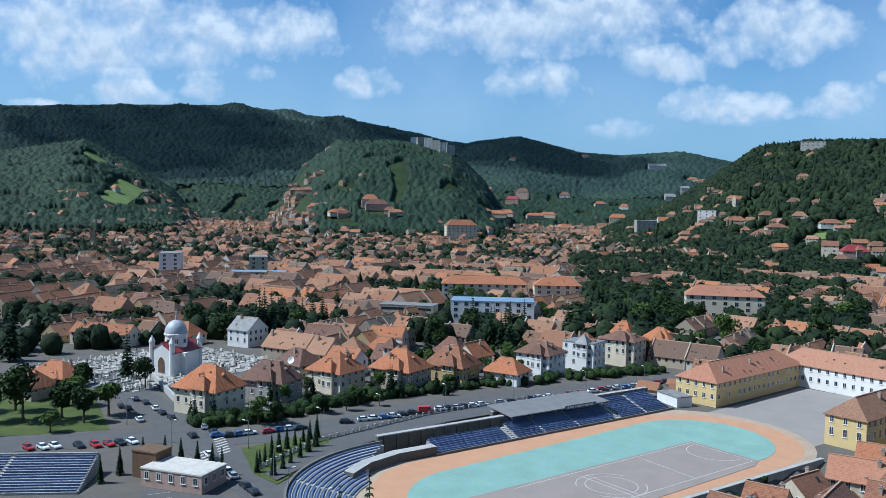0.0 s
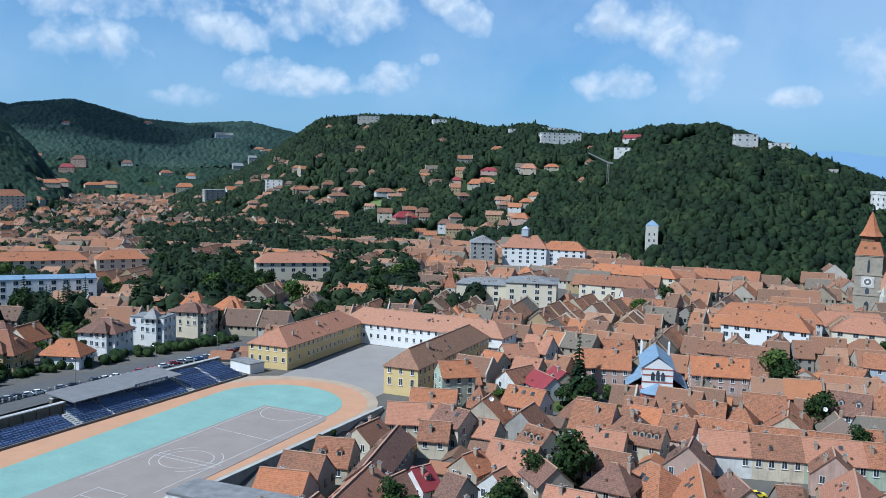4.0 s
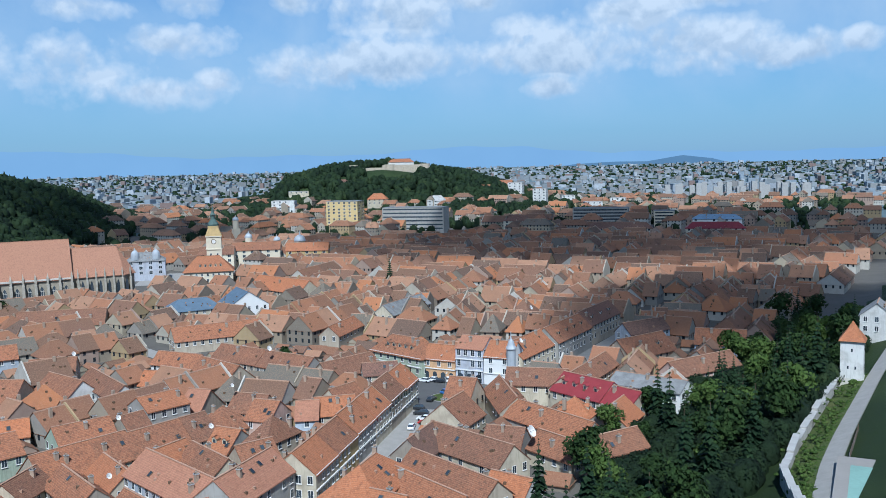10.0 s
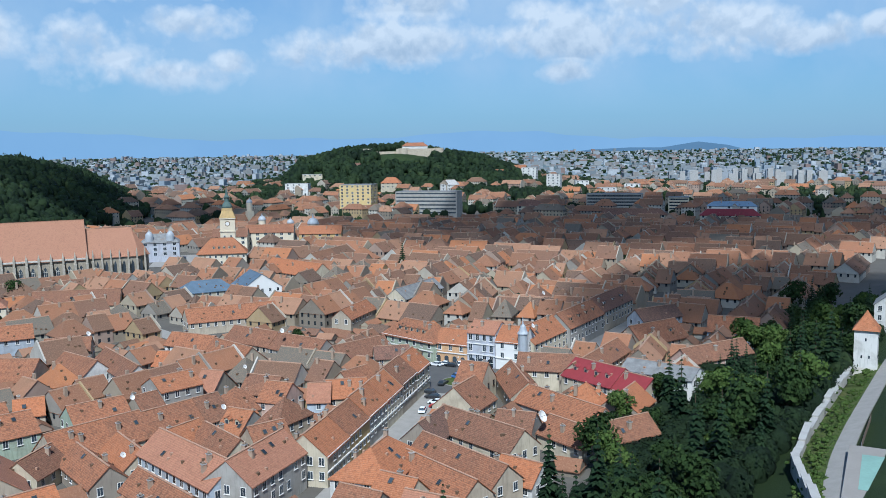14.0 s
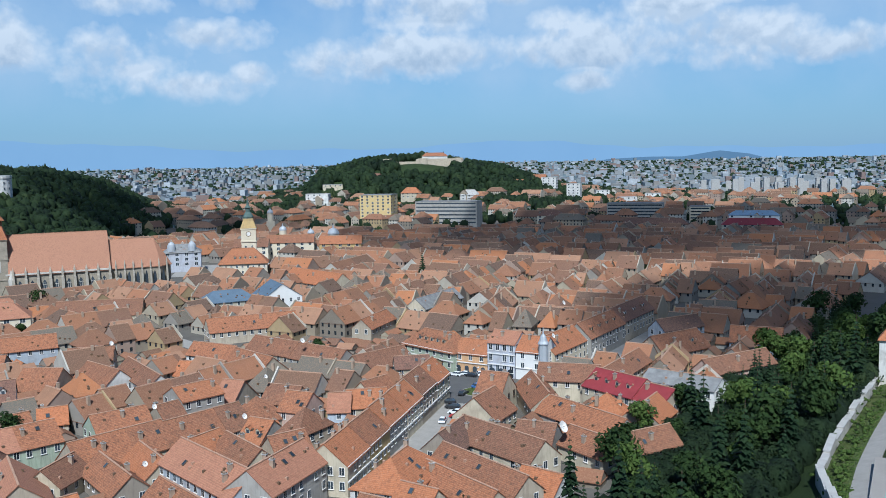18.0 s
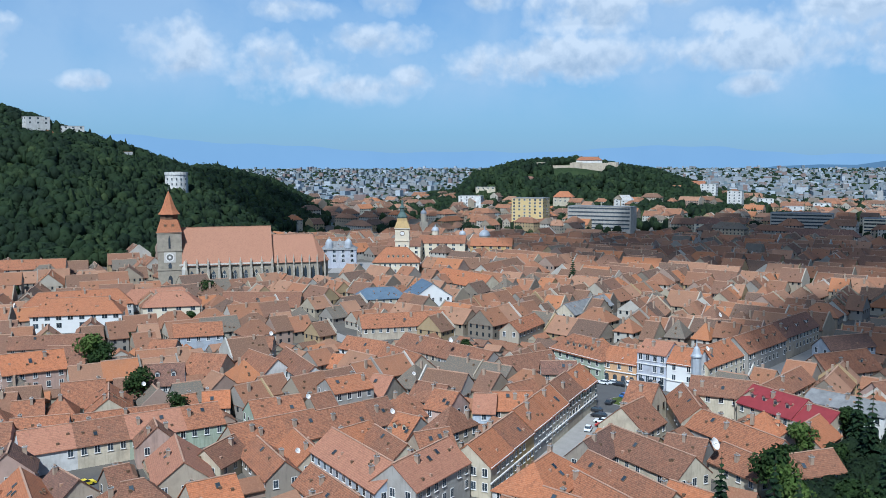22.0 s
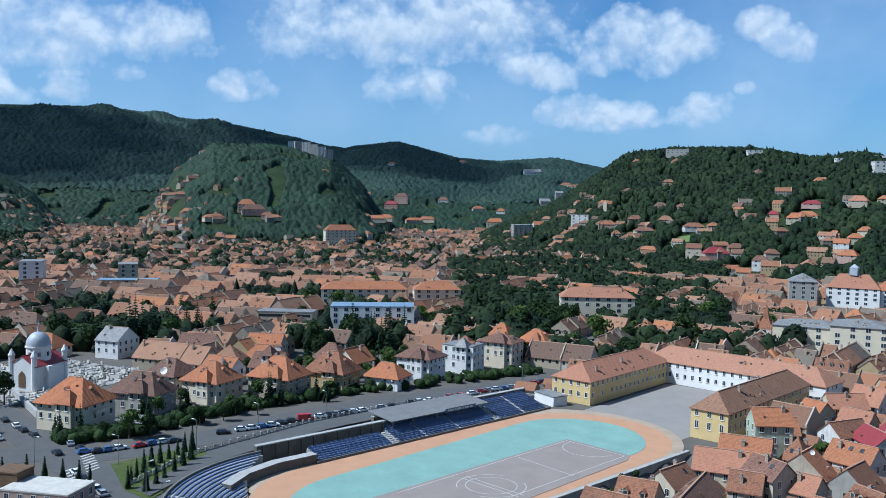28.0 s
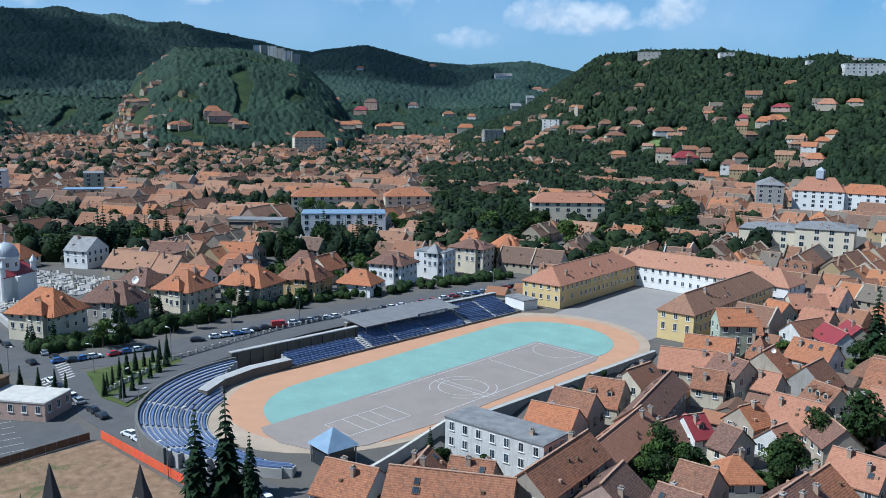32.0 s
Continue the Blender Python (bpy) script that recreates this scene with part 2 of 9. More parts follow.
SAND_GROUND = plain("sandy_ground", (0.344, 0.271, 0.197), 0.95, 0.25, 0.15)
SLATE = plain("dark_slate", (0.0369, 0.0344, 0.0369), 0.8, 0.3, 1.0)
TRACK = plain("clay_track", (0.426, 0.238, 0.139), 0.95, 0.13, 0.2)
TURF = plain("mint_turf", (0.193, 0.316, 0.275), 0.9, 0.2, 0.10)
SEAT_BLUE = plain("blue_seat_plastic", (0.0902, 0.127, 0.221), 0.6, 0.25, 0.5, by_object=0.5)
GRASS = leaf("grass", (0.0508, 0.0763, 0.0178), (0.0812, 0.107, 0.0305), (0.122, 0.122, 0.0458), 0.12)
SOIL = plain("bare_soil", (0.279, 0.197, 0.115), 0.95, 0.3, 0.2)
LEAF = leaf("broad_leaves", (0.0121, 0.0255, 0.00728), (0.0255, 0.0485, 0.0121), (0.0485, 0.0755, 0.0212))
LEAF_LIGHT = leaf("light_leaves", (0.0328, 0.0623, 0.0131), (0.0656, 0.105, 0.023), (0.105, 0.144, 0.0394))
NEEDLE = leaf("spruce_needles", (0.00787, 0.0197, 0.00787), (0.017, 0.0361, 0.0144), (0.0295, 0.0525, 0.0197))
# Distance haze is put into these two greens: paler and bluer than WOODS.
WOODS_FAR = leaf("hazed_far_woods", (0.015, 0.031, 0.019), (0.023, 0.044, 0.025), (0.042, 0.068, 0.032), 0.010)
WOODS_RIDGE = leaf("hazed_dark_ridge", (0.016, 0.032, 0.027), (0.024, 0.045, 0.035), (0.040, 0.065, 0.042), 0.006)
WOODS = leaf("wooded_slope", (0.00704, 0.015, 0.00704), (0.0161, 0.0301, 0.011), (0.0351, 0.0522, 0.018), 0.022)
BARK = plain("bark", (0.0902, 0.0656, 0.0451), 0.95, 0.3, 1.5)
WOOD = plain("dark_wood", (0.131, 0.082, 0.0492), 0.85, 0.3, 1.0)
GLASS = glass("window_glass")
TRIM = plain("white_trim", (0.64, 0.623, 0.59), 0.7, 0.1, 1.0)
COPPER = plain("green_copper", (0.082, 0.123, 0.111), 0.7, 0.3, 0.8, 0.1)
SILVER = plain("silver_dome", (0.361, 0.385, 0.41), 0.55, 0.15, 0.6, 0.1)
RIDGE = plain("pale_ridge_tiles", (0.361, 0.221, 0.148), 0.9, 0.3, 1.5)
CANOPY = plain("dark_concrete_canopy", (0.164, 0.164, 0.164), 0.9, 0.25, 0.4)
MEADOW = leaf("hay_meadow", (0.0902, 0.139, 0.041), (0.131, 0.18, 0.0574), (0.18, 0.213, 0.082), 0.05)
LINE = plain("painted_line", (0.451, 0.435, 0.402), 0.8, 0.3, 0.6)

# ---- the lie of the land ----
def smooth(t):
    t = np.clip(t, 0.0, 1.0)
    return t * t * (3 - 2 * t)


# Each hill: headings, rise of its crest over the eye's level in degrees, distance of the crest, distance of its foot.
HILLS = [
    dict(az=(-110, -74.4, -68.3, -60.8, -56.6, -52.9, -49.6, -45.9, -40, -34), el=(3.3, 4.5, 4.9, 5.2, 4.75, 4.4, 3.8, 3.0, 1.8, 0.0), crest=3500, foot=1900),
    dict(az=(-56, -50, -45.5, -42.6, -38.6, -36, -32.5, -29.1, -24, -12), el=(0.5, 2.0, 3.3, 3.65, 2.65, 2.5, 2.75, 2.1, 1.3, 0.0), crest=3100, foot=1900),
    dict(az=(-110, -82, -74.5, -69.9, -67.3, -64.5, -62.0), el=(1.5, 1.5, 1.9, 2.75, 1.5, -0.3, -1.9), crest=2150, foot=1350),
    dict(az=(-59.5, -57.5, -54.4, -50.7, -47, -44.7, -42), el=(-1.7, 0.9, 3.2, 3.22, 2.75, 0.6, -1.9), crest=1950, foot=1330),
    dict(az=(-38, -33, -30.5, -27.8, -24.8, -20.1, -16.8, -14, -9.9, -6.1, -2.5, 2, 4.9, 7.9, 9.4, 13, 15.9, 18, 21),
         el=(-2.2, -0.6, 1.0, 2.85, 3.25, 3.2, 2.6, 2.85, 2.2, 2.7, 2.95, 1.45, 0.45, -0.65, -0.55, -1.4, -3.1, -3.9, -4.5),
         crest=((-38, 1900), (-24, 1600), (-10, 1250), (0, 1000), (8, 1010), (13, 1080), (21, 1150)),
         foot=((-38, 1150), (-24, 960), (-18, 860), (-13, 800), (-9.5, 720), (-6, 615), (0, 590), (8, 650), (16, 930), (21, 1080))),
    dict(az=(19.5, 22, 25.1, 26.2, 29.2, 32.8, 37.6, 40.2, 42.1, 48), el=(-3.4, -2.6, -2.1, -1.0, -0.2, 0.0, -0.75, -1.6, -2.2, -2.9), crest=1500, foot=1180),
]


def spread(v, az):
    return np.interp(az, [p[0] for p in v], [p[1] for p in v]) if isinstance(v, tuple) else v + 0 * az


def land(x, y):
    """Height of the ground; takes arrays too."""
    x, y = np.asarray(x, float), np.asarray(y, float)
    r, az = np.hypot(x, y), np.degrees(np.arctan2(x, y))
    z = np.zeros_like(r)
    for hill in HILLS:
        c, f = spread(hill["crest"], az), spread(hill["foot"], az)
        top = EYE[2] + c * np.tan(np.radians(np.interp(az, hill["az"], hill["el"]))) 
        ends = smooth((az - hill["az"][0]) / 3.0) * smooth((hill["az"][-1] - az) / 3.0)
        t = np.clip((r - f) / (c - f), 0, 1)
        rise = np.where(r < c, 0.5 * smooth(t) + 0.5 * (1 - (1 - t) ** 1.8), smooth(1 - (r - c) / (c * 0.6)))
        rise = np.where(r < f, 0, rise)
        lumps = 1 + 0.05 * np.sin(x / 61.0 + y / 83.0) * np.sin(y / 47.0 - x / 97.0)
        z = np.maximum(z, np.maximum(top, 0) * rise * ends * np.where(r < c * 0.93, lumps, 1))
    s = 0.34 * x - 0.94 * y                      # the mountain side behind the eye
    z = np.maximum(z, np.clip(0.34 * (s + 66), 0, 260))
    u, v = 0.989 * (x + 141) - 0.148 * (y - 178), 0.148 * (x + 141) + 0.989 * (y - 178)
    z -= 4.2 * smooth((u - 35.6 + 0.0314 * v) / 2.0) * smooth((50 - u) / 7.0) * smooth((v + 36) / 8.0) * smooth((60 - v) / 8.0)   # gardens below the stadium wall
    return z


def plain_lift(x, y):
    """The plain rises slowly towards the far mountains."""
    r, az = np.hypot(x, y), np.degrees(np.arctan2(x, y))
    return 49.0 * np.clip((r - 1450) / 3500, 0, 1) ** 1.15 * smooth((az - 2) / 8.0)


def land_at(x, y):
    return float(land(x, y))


class Build:
    """Gathers corners and faces, with a material slot for each face."""

    def __init__(self):
        self.v, self.f, self.s = [], [], []

    def poly(self, pts, slot=0):
        k = len(self.v)
        self.v += [tuple(p) for p in pts]
        self.f.append(tuple(range(k, k + len(pts))))
        self.s.append(slot)

    def solid(self, ring, z0, z1, slot=0, top=None):
        """An upright prism over a ring of (x, y); top: slot of the upper face."""
        k, n = len(self.v), len(ring)
        self.v += [(x, y, z0) for x, y in ring] + [(x, y, z1) for x, y in ring]
        for i in range(n):
            j = (i + 1) % n
            self.f.append((k + i, k + j, k + n + j, k + n + i))
            self.s.append(slot)
        self.f += [tuple(range(k + n, k + 2 * n)), tuple(range(k + n - 1, k - 1, -1))]
        self.s += [slot if top is None else top, slot]
        return self

    def box(self, x0, x1, y0, y1, z0, z1, slot=0, top=None):
        return self.solid([(x0, y0), (x1, y0), (x1, y1), (x0, y1)], z0, z1, slot, top)

    def lathe(self, rings, sides=16, x=0.0, y=0.0, slot=0, turn=0.0):
        """A round or many-sided body from (radius, z) rings, bottom to top."""
        k = len(self.v)
        for r, z in rings:
            self.v += [(x + r * math.cos(math.tau * i / sides + turn), y + r * math.sin(math.tau * i / sides + turn), z) for i in range(sides)]
        for a in range(len(rings) - 1):
            for i in range(sides):
                j = (i + 1) % sides
                self.f.append((k + a * sides + i, k + a * sides + j, k + (a + 1) * sides + j, k + (a + 1) * sides + i))
                self.s.append(slot)
        self.f += [tuple(range(k + sides - 1, k - 1, -1)), tuple(k + (len(rings) - 1) * sides + i for i in range(sides))]
        self.s += [slot, slot]
        return self

    def mesh(self, name, *mats):
        me = bpy.data.meshes.new(name)
        me.from_pydata(self.v, [], self.f)
        for m in mats:
            me.materials.append(m)
        if len(mats) > 1:
            me.polygons.foreach_set("material_index", self.s)
        me.update()
        return me


def thing(name, label, category, m, data=None, group="", kind=""):
    ob = new(name, data)
    ob.matrix_world = m
    return tagged(ob, label, category, group, kind)


def piece(name, data, parent, m=None, label="", kind=""):
    """A part under a thing or under a part; m is its pose in the parent's own axes."""
    ob = new(name, data)
    ob.parent = parent
    if m is not None:
        ob.matrix_basis = m
    if label or kind:
        tagged(ob, label, kind=kind)
    return ob


def joined(name, verts, faces, mats, slots=None):
    """One mesh from arrays."""
    me = bpy.data.meshes.new(name)
    me.vertices.add(len(verts))
    me.vertices.foreach_set("co", np.asarray(verts, np.float32).ravel())
    n = faces.shape[1]
    me.loops.add(faces.size)
    me.loops.foreach_set("vertex_index", faces.astype(np.int32).ravel())
    me.polygons.add(len(faces))
    me.polygons.foreach_set("loop_start", np.arange(0, faces.size, n, dtype=np.int32))
    for m in mats:
        me.materials.append(m)
    if slots is not None:
        me.polygons.foreach_set("material_index", np.asarray(slots, np.int32))
    me.update(calc_edges=True)
    me.validate()
    return me


TOWN_GROUND = plain("town_ground", (0.10, 0.092, 0.08), 0.95, 0.25, 0.12)
HILL_GROUND = leaf("wooded_ground", (0.0192, 0.0336, 0.0112), (0.0352, 0.0544, 0.0176), (0.064, 0.084, 0.028), 0.03)
# The far fields' blue-grey is haze mixed into their base colour.
PLAIN_GROUND = leaf("haze_tinted_fields", (0.10, 0.14, 0.15), (0.15, 0.195, 0.205), (0.20, 0.245, 0.25), 0.004)


def make_ground():
    radii = np.concatenate([np.arange(0, 700, 12.0), 700 * (4985 / 700) ** (np.arange(0, 101) / 100)])
    angles = np.radians(np.concatenate([np.arange(-92, 92, 0.8), np.arange(92, 268, 8.0)]))
    rr, aa = np.meshgrid(radii, angles, indexing="ij")
    x, y = rr * np.sin(aa), rr * np.cos(aa)
    z = land(x, y) + plain_lift(x, y)
    verts = np.stack([x, y, z], -1).reshape(-1, 3)
    na = len(angles)
    i, j = np.meshgrid(np.arange(len(radii) - 1), np.arange(na), indexing="ij")
    a, b = (i * na + j).ravel(), (i * na + (j + 1) % na).ravel()
    faces = np.stack([a, a + na, b + na, b], -1)
    mid = verts[faces].mean(1)
    rad = np.hypot(mid[:, 0], mid[:, 1])
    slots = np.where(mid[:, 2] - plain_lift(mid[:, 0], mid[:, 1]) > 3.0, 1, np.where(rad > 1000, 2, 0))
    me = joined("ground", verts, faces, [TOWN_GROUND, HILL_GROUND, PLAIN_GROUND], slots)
    me.polygons.foreach_set("use_smooth", [True] * len(me.polygons))
    thing("ground", "town ground rising into wooded hills round about", "ground", Matrix(), me, kind="structure")


make_ground()


def make_far_mountains():
    m, n = material("far_hills_haze_glow")
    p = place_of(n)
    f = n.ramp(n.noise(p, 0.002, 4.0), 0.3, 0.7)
    # Air haze painted as pale blue emission; the slopes take no sunlight.
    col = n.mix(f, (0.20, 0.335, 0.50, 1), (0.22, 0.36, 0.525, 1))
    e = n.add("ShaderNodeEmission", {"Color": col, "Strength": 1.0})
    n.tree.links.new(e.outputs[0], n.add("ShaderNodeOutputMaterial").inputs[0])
    b = Build()
    az = np.arange(-34, 80, 0.5)
    rise = np.interp(az, (-34, 0, 5.6, 9, 12.4, 20, 30, 36, 42, 47, 60, 80), (1.2, 1.9, 1.8, 1.5, 1.3, 0.85, 0.75, 1.1, 1.05, 0.55, 0.4, 0.4)) + 0.06 * np.sin(az * 0.53) + 0.04 * np.sin(az * 1.7)
    for k in range(len(az) - 1):
        pts = []
        for a, e2 in ((az[k], -2.5), (az[k + 1], -2.5), (az[k + 1], rise[k + 1]), (az[k], rise[k])):
            pts.append((4920 * math.sin(radians(a)), 4920 * math.cos(radians(a)), EYE[2] + 4920 * math.tan(radians(e2))))
        b.poly(pts)
    thing("backdrop_mountains", "mountains far beyond the plain, painted in glowing pale blue haze", "mountains", Matrix(), b.mesh("backdrop_mountains", m), kind="structure")
    # the lone flat hill out on the plain, its haze painted as blue emission
    m2, n2 = material("hill_haze_glow")
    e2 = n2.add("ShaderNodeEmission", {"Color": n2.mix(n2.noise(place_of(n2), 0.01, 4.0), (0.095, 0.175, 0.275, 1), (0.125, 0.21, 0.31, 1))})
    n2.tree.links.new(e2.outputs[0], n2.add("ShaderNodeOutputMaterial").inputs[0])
    b = Build()
    az = np.arange(43, 66, 0.25)
    rise = np.interp(az, (43, 45, 47.5, 49.5, 51.7, 53.5, 55.4, 58, 60, 66), (-0.4, -0.15, -0.05, -0.08, 0.26, 0.02, -0.5, -0.7, -0.7, -0.9))
    for k in range(len(az) - 1):
        b.poly([(4800 * math.sin(radians(a)), 4800 * math.cos(radians(a)), EYE[2] + 4800 * math.tan(radians(e3))) for a, e3 in ((az[k], -1.5), (az[k + 1], -1.5), (az[k + 1], rise[k + 1]), (az[k], rise[k]))])
    thing("backdrop_hill", "hill alone on the plain, painted in glowing blue haze", "hill", Matrix(), b.mesh("backdrop_hill", m2), kind="structure")


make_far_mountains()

# ---- houses ----
rng = np.random.default_rng(7)
CELL, GX, GY = 2.0, -720, 0
taken = np.zeros((900, 720), bool)       # what ground is built on already, in squares of 2 m


def rect(x, y, w, d, rot):
    c, s = math.cos(radians(rot)), math.sin(radians(rot))
    return [(x + c * a - s * b, y + s * a + c * b) for a, b in ((-w / 2, -d / 2), (w / 2, -d / 2), (w / 2, d / 2), (-w / 2, d / 2))]


def cells(x, y, w, d, rot, step=1.6):
    c, s = math.cos(radians(rot)), math.sin(radians(rot))
    a, b = np.meshgrid(np.linspace(-w / 2, w / 2, max(2, int(w / step) + 1)), np.linspace(-d / 2, d / 2, max(2, int(d / step) + 1)))
    i = ((x + c * a - s * b - GX) / CELL).astype(int).ravel()
    j = ((y + s * a + c * b - GY) / CELL).astype(int).ravel()
    ok = (i >= 0) & (i < taken.shape[0]) & (j >= 0) & (j < taken.shape[1])
    return i[ok], j[ok]


def claim(x, y, w, d, rot=0.0):
    taken[cells(x, y, w, d, rot)] = True


def free(x, y, w, d, rot=0.0, share=0.06):
    i, j = cells(x, y, w, d, rot)
    return len(i) > 0 and taken[i, j].mean() <= share


def window_mesh(name, w, h, frame_mat, sill=True):
    b = Build()
    b.box(-w / 2 - 0.12, w / 2 + 0.12, -0.07, 0.05, -h / 2 - 0.12, h / 2 + 0.12, 0)
    b.box(-w / 2, -0.04, -0.085, -0.06, -h / 2, h / 2, 1)
    b.box(0.04, w / 2, -0.085, -0.06, -h / 2, h / 2, 1)
    if sill:
        b.box(-w / 2 - 0.2, w / 2 + 0.2, -0.2, 0.05, -h / 2 - 0.22, -h / 2 - 0.12, 0)
    return b.mesh(name, frame_mat, GLASS)


WINDOW = window_mesh("window", 1.05, 1.6, TRIM)
WINDOW_WOOD = window_mesh("wooden_window", 1.0, 1.45, WOOD)
WINDOW_TALL = window_mesh("tall_window", 1.1, 2.1, TRIM)


def chimney_mesh():
    b = Build()
    b.box(-0.45, 0.45, -0.35, 0.35, -1.6, 1.5, 0)
    b.box(-0.55, 0.55, -0.45, 0.45, 1.3, 1.5, 1)
    b.box(-0.3, -0.05, -0.15, 0.15, 1.5, 1.85, 0)
    b.box(0.05, 0.3, -0.15, 0.15, 1.5, 1.8, 0)
    return b.mesh("chimney", BRICK_OLD, CONCRETE)


def dormer_mesh(name, roof, wall):
    """A small roof window with its own little gable; its mouth looks along -y."""
    b = Build()
    b.box(-0.65, 0.65, -0.5, 2.2, -0.9, 0.75, 0)
    b.box(-0.4, 0.4, -0.54, -0.49, -0.35, 0.6, 2)
    b.poly([(-0.85, -0.7, 0.7), (0, -0.7, 1.35), (0, 2.4, 1.35), (-0.85, 2.4, 0.7)], 1)
    b.poly([(0.85, 2.4, 0.7), (0, 2.4, 1.35), (0, -0.7, 1.35), (0.85, -0.7, 0.7)], 1)
    b.poly([(-0.7, -0.52, 0.72), (0.7, -0.52, 0.72), (0, -0.52, 1.3)], 0)
    return b.mesh(name, wall, roof, GLASS)


def skylight_mesh():
    b = Build()
    b.box(-0.5, 0.5, -0.65, 0.65, -0.05, 0.12, 0)
    b.box(-0.4, 0.4, -0.55, 0.55, 0.1, 0.14, 1)
    return b.mesh("roof_window", WOOD, GLASS)


CHIMNEY, SKYLIGHT = chimney_mesh(), skylight_mesh()
DORMER = {m.name: dormer_mesh("dormer", m, w) for m, w in ((ROOF, SAND), (ROOF_NEW, CREAM), (ROOF_BROWN, WHITE), (ROOF_PINK, CREAM), (ROOF_RED, PINK), (ROOF_CHURCH, CREAM))}
TONES = {}
for m, w in ((ROOF, "weathered clay-tile"), (ROOF_NEW, "bright orange tiled"), (ROOF_BROWN, "dark brown tiled"), (ROOF_PINK, "pale clay-tile"), (ROOF_RED, "red sheet"), (ROOF_CHURCH, "clay-tile"), (METAL_BLUE, "blue-grey metal"), (METAL_SLATE, "slate-blue metal"), (METAL_GREY, "grey metal")):
    TONES[m.name] = w
PAINT = {w.name: t for w, t in zip(WALLS, ("cream", "white", "grey", "ochre", "sand-coloured", "pale green", "pink", "dun", "pale blue"))}
PAINT.update({"fresh_white_render": "white", "fresh_cream_render": "cream", "yellow_render": "yellow", "old_brick_wall": "old brick"})


def roof_shape(w, d, rh, kind, over=0.5, thick=0.22):
    """A tiled roof over a w by d plan, ridge along x, eaves at z = 0."""
    b = Build()
    drop = rh * over / (d / 2)
    W, D = w / 2 + (over if kind == "hip" else over * 0.45), d / 2 + over
    if kind == "gable":
        for s in (1, -1):
            lo, hi = (-W, s * D, -drop), (W, s * D, -drop)
            b.poly([lo, hi, (W, 0, rh), (-W, 0, rh)][::s])
            b.poly([(-W, s * D, -drop), (W, s * D, -drop), (W, s * D, -drop - thick), (-W, s * D, -drop - thick)][::-s])
            b.poly([(-W, s * D, -drop - thick), (W, s * D, -drop - thick), (W, 0, rh - thick), (-W, 0, rh - thick)][::-s])
        for s in (1, -1):
            b.poly([(s * W, -D, -drop), (s * W, 0, rh), (s * W, 0, rh - thick), (s * W, -D, -drop - thick)][::-s])
            b.poly([(s * W, D, -drop), (s * W, 0, rh), (s * W, 0, rh - thick), (s * W, D, -drop - thick)][::s])
        b.box(-W, W, -0.2, 0.2, rh - 0.05, rh + 0.1, 1)
    elif kind == "hip":
        k = max(0.15, w / 2 - d / 2 * 0.85)
        e, drop = [(-W, -D), (W, -D), (W, D), (-W, D)], drop
        eave = [(x, y, -drop) for x, y in e]
        low = [(x, y, -drop - thick) for x, y in e]
        a, c = (-k, 0, rh), (k, 0, rh)
        b.poly([eave[0], eave[1], c, a])
        b.poly([eave[2], eave[3], a, c])
        b.poly([eave[1], eave[2], c])
        b.poly([eave[3], eave[0], a])
        for i in range(4):
            j = (i + 1) % 4
            b.poly([low[i], low[j], eave[j], eave[i]])
        b.poly(low[::-1])
        b.box(-k - 0.1, k + 0.1, -0.2, 0.2, rh - 0.05, rh + 0.1, 1)
    elif kind == "flat":
        b.box(-w / 2 - 0.15, w / 2 + 0.15, -d / 2 - 0.15, d / 2 + 0.15, 0, 0.35)
        b.box(-w / 2 + 0.3, w / 2 - 0.3, -d / 2 + 0.3, d / 2 - 0.3, 0.36, 0.4)
    elif kind == "shed":
        b.poly([(-W, -D, 0), (W, -D, 0), (W, D, rh), (-W, D, rh)])
        b.poly([(-W, -D, -thick), (-W, D, rh - thick), (W, D, rh - thick), (W, -D, -thick)])
        b.poly([(-W, -D, -thick), (W, -D, -thick), (W, -D, 0), (-W, -D, 0)])
        b.poly([(W, D, rh - thick), (-W, D, rh - thick), (-W, D, rh), (W, D, rh)])
        b.poly([(-W, D, rh - thick), (-W, -D, -thick), (-W, -D, 0), (-W, D, rh)])
        b.poly([(W, -D, -thick), (W, D, rh - thick), (W, D, rh), (W, -D, 0)])
    return b


def roof_vents(b, w, d, rh, kind, count, g):
    """Small dark hatches and pale vent tiles on both slopes."""
    run = w * 0.42 if kind == "gable" else max(0.6, w / 2 - d * 0.4)
    for _ in range(count):
        s, u, q = g.choice((-1, 1)), g.uniform(-run, run), g.uniform(0.16, 0.42)
        z = rh * (1 - 2 * q)
        b.box(u - 0.3, u + 0.3, s * q * d - 0.25, s * q * d + 0.25, z - 0.3, z + 0.38, 2 if g.random() < 0.7 else 1)
    return b


def wall_shape(w, d, h, rh, kind, base=-1.5):
    b = Build()
    b.box(-w / 2, w / 2, -d / 2, d / 2, base, h)
    rh -= 0.2
    if kind == "gable":
        for s in (1, -1):
            b.poly([(s * w / 2, -d / 2, h - 0.003), (s * w / 2, d / 2, h - 0.003), (s * w / 2, 0, h + rh)][::s])
    elif kind == "shed":
        b.poly([(-w / 2, d / 2, h), (w / 2, d / 2, h), (w / 2, d / 2, h + rh), (-w / 2, d / 2, h + rh)][::-1])
        for s in (1, -1):
            b.poly([(s * w / 2, -d / 2, h), (s * w / 2, d / 2, h), (s * w / 2, d / 2, h + rh)][::s])
    return b


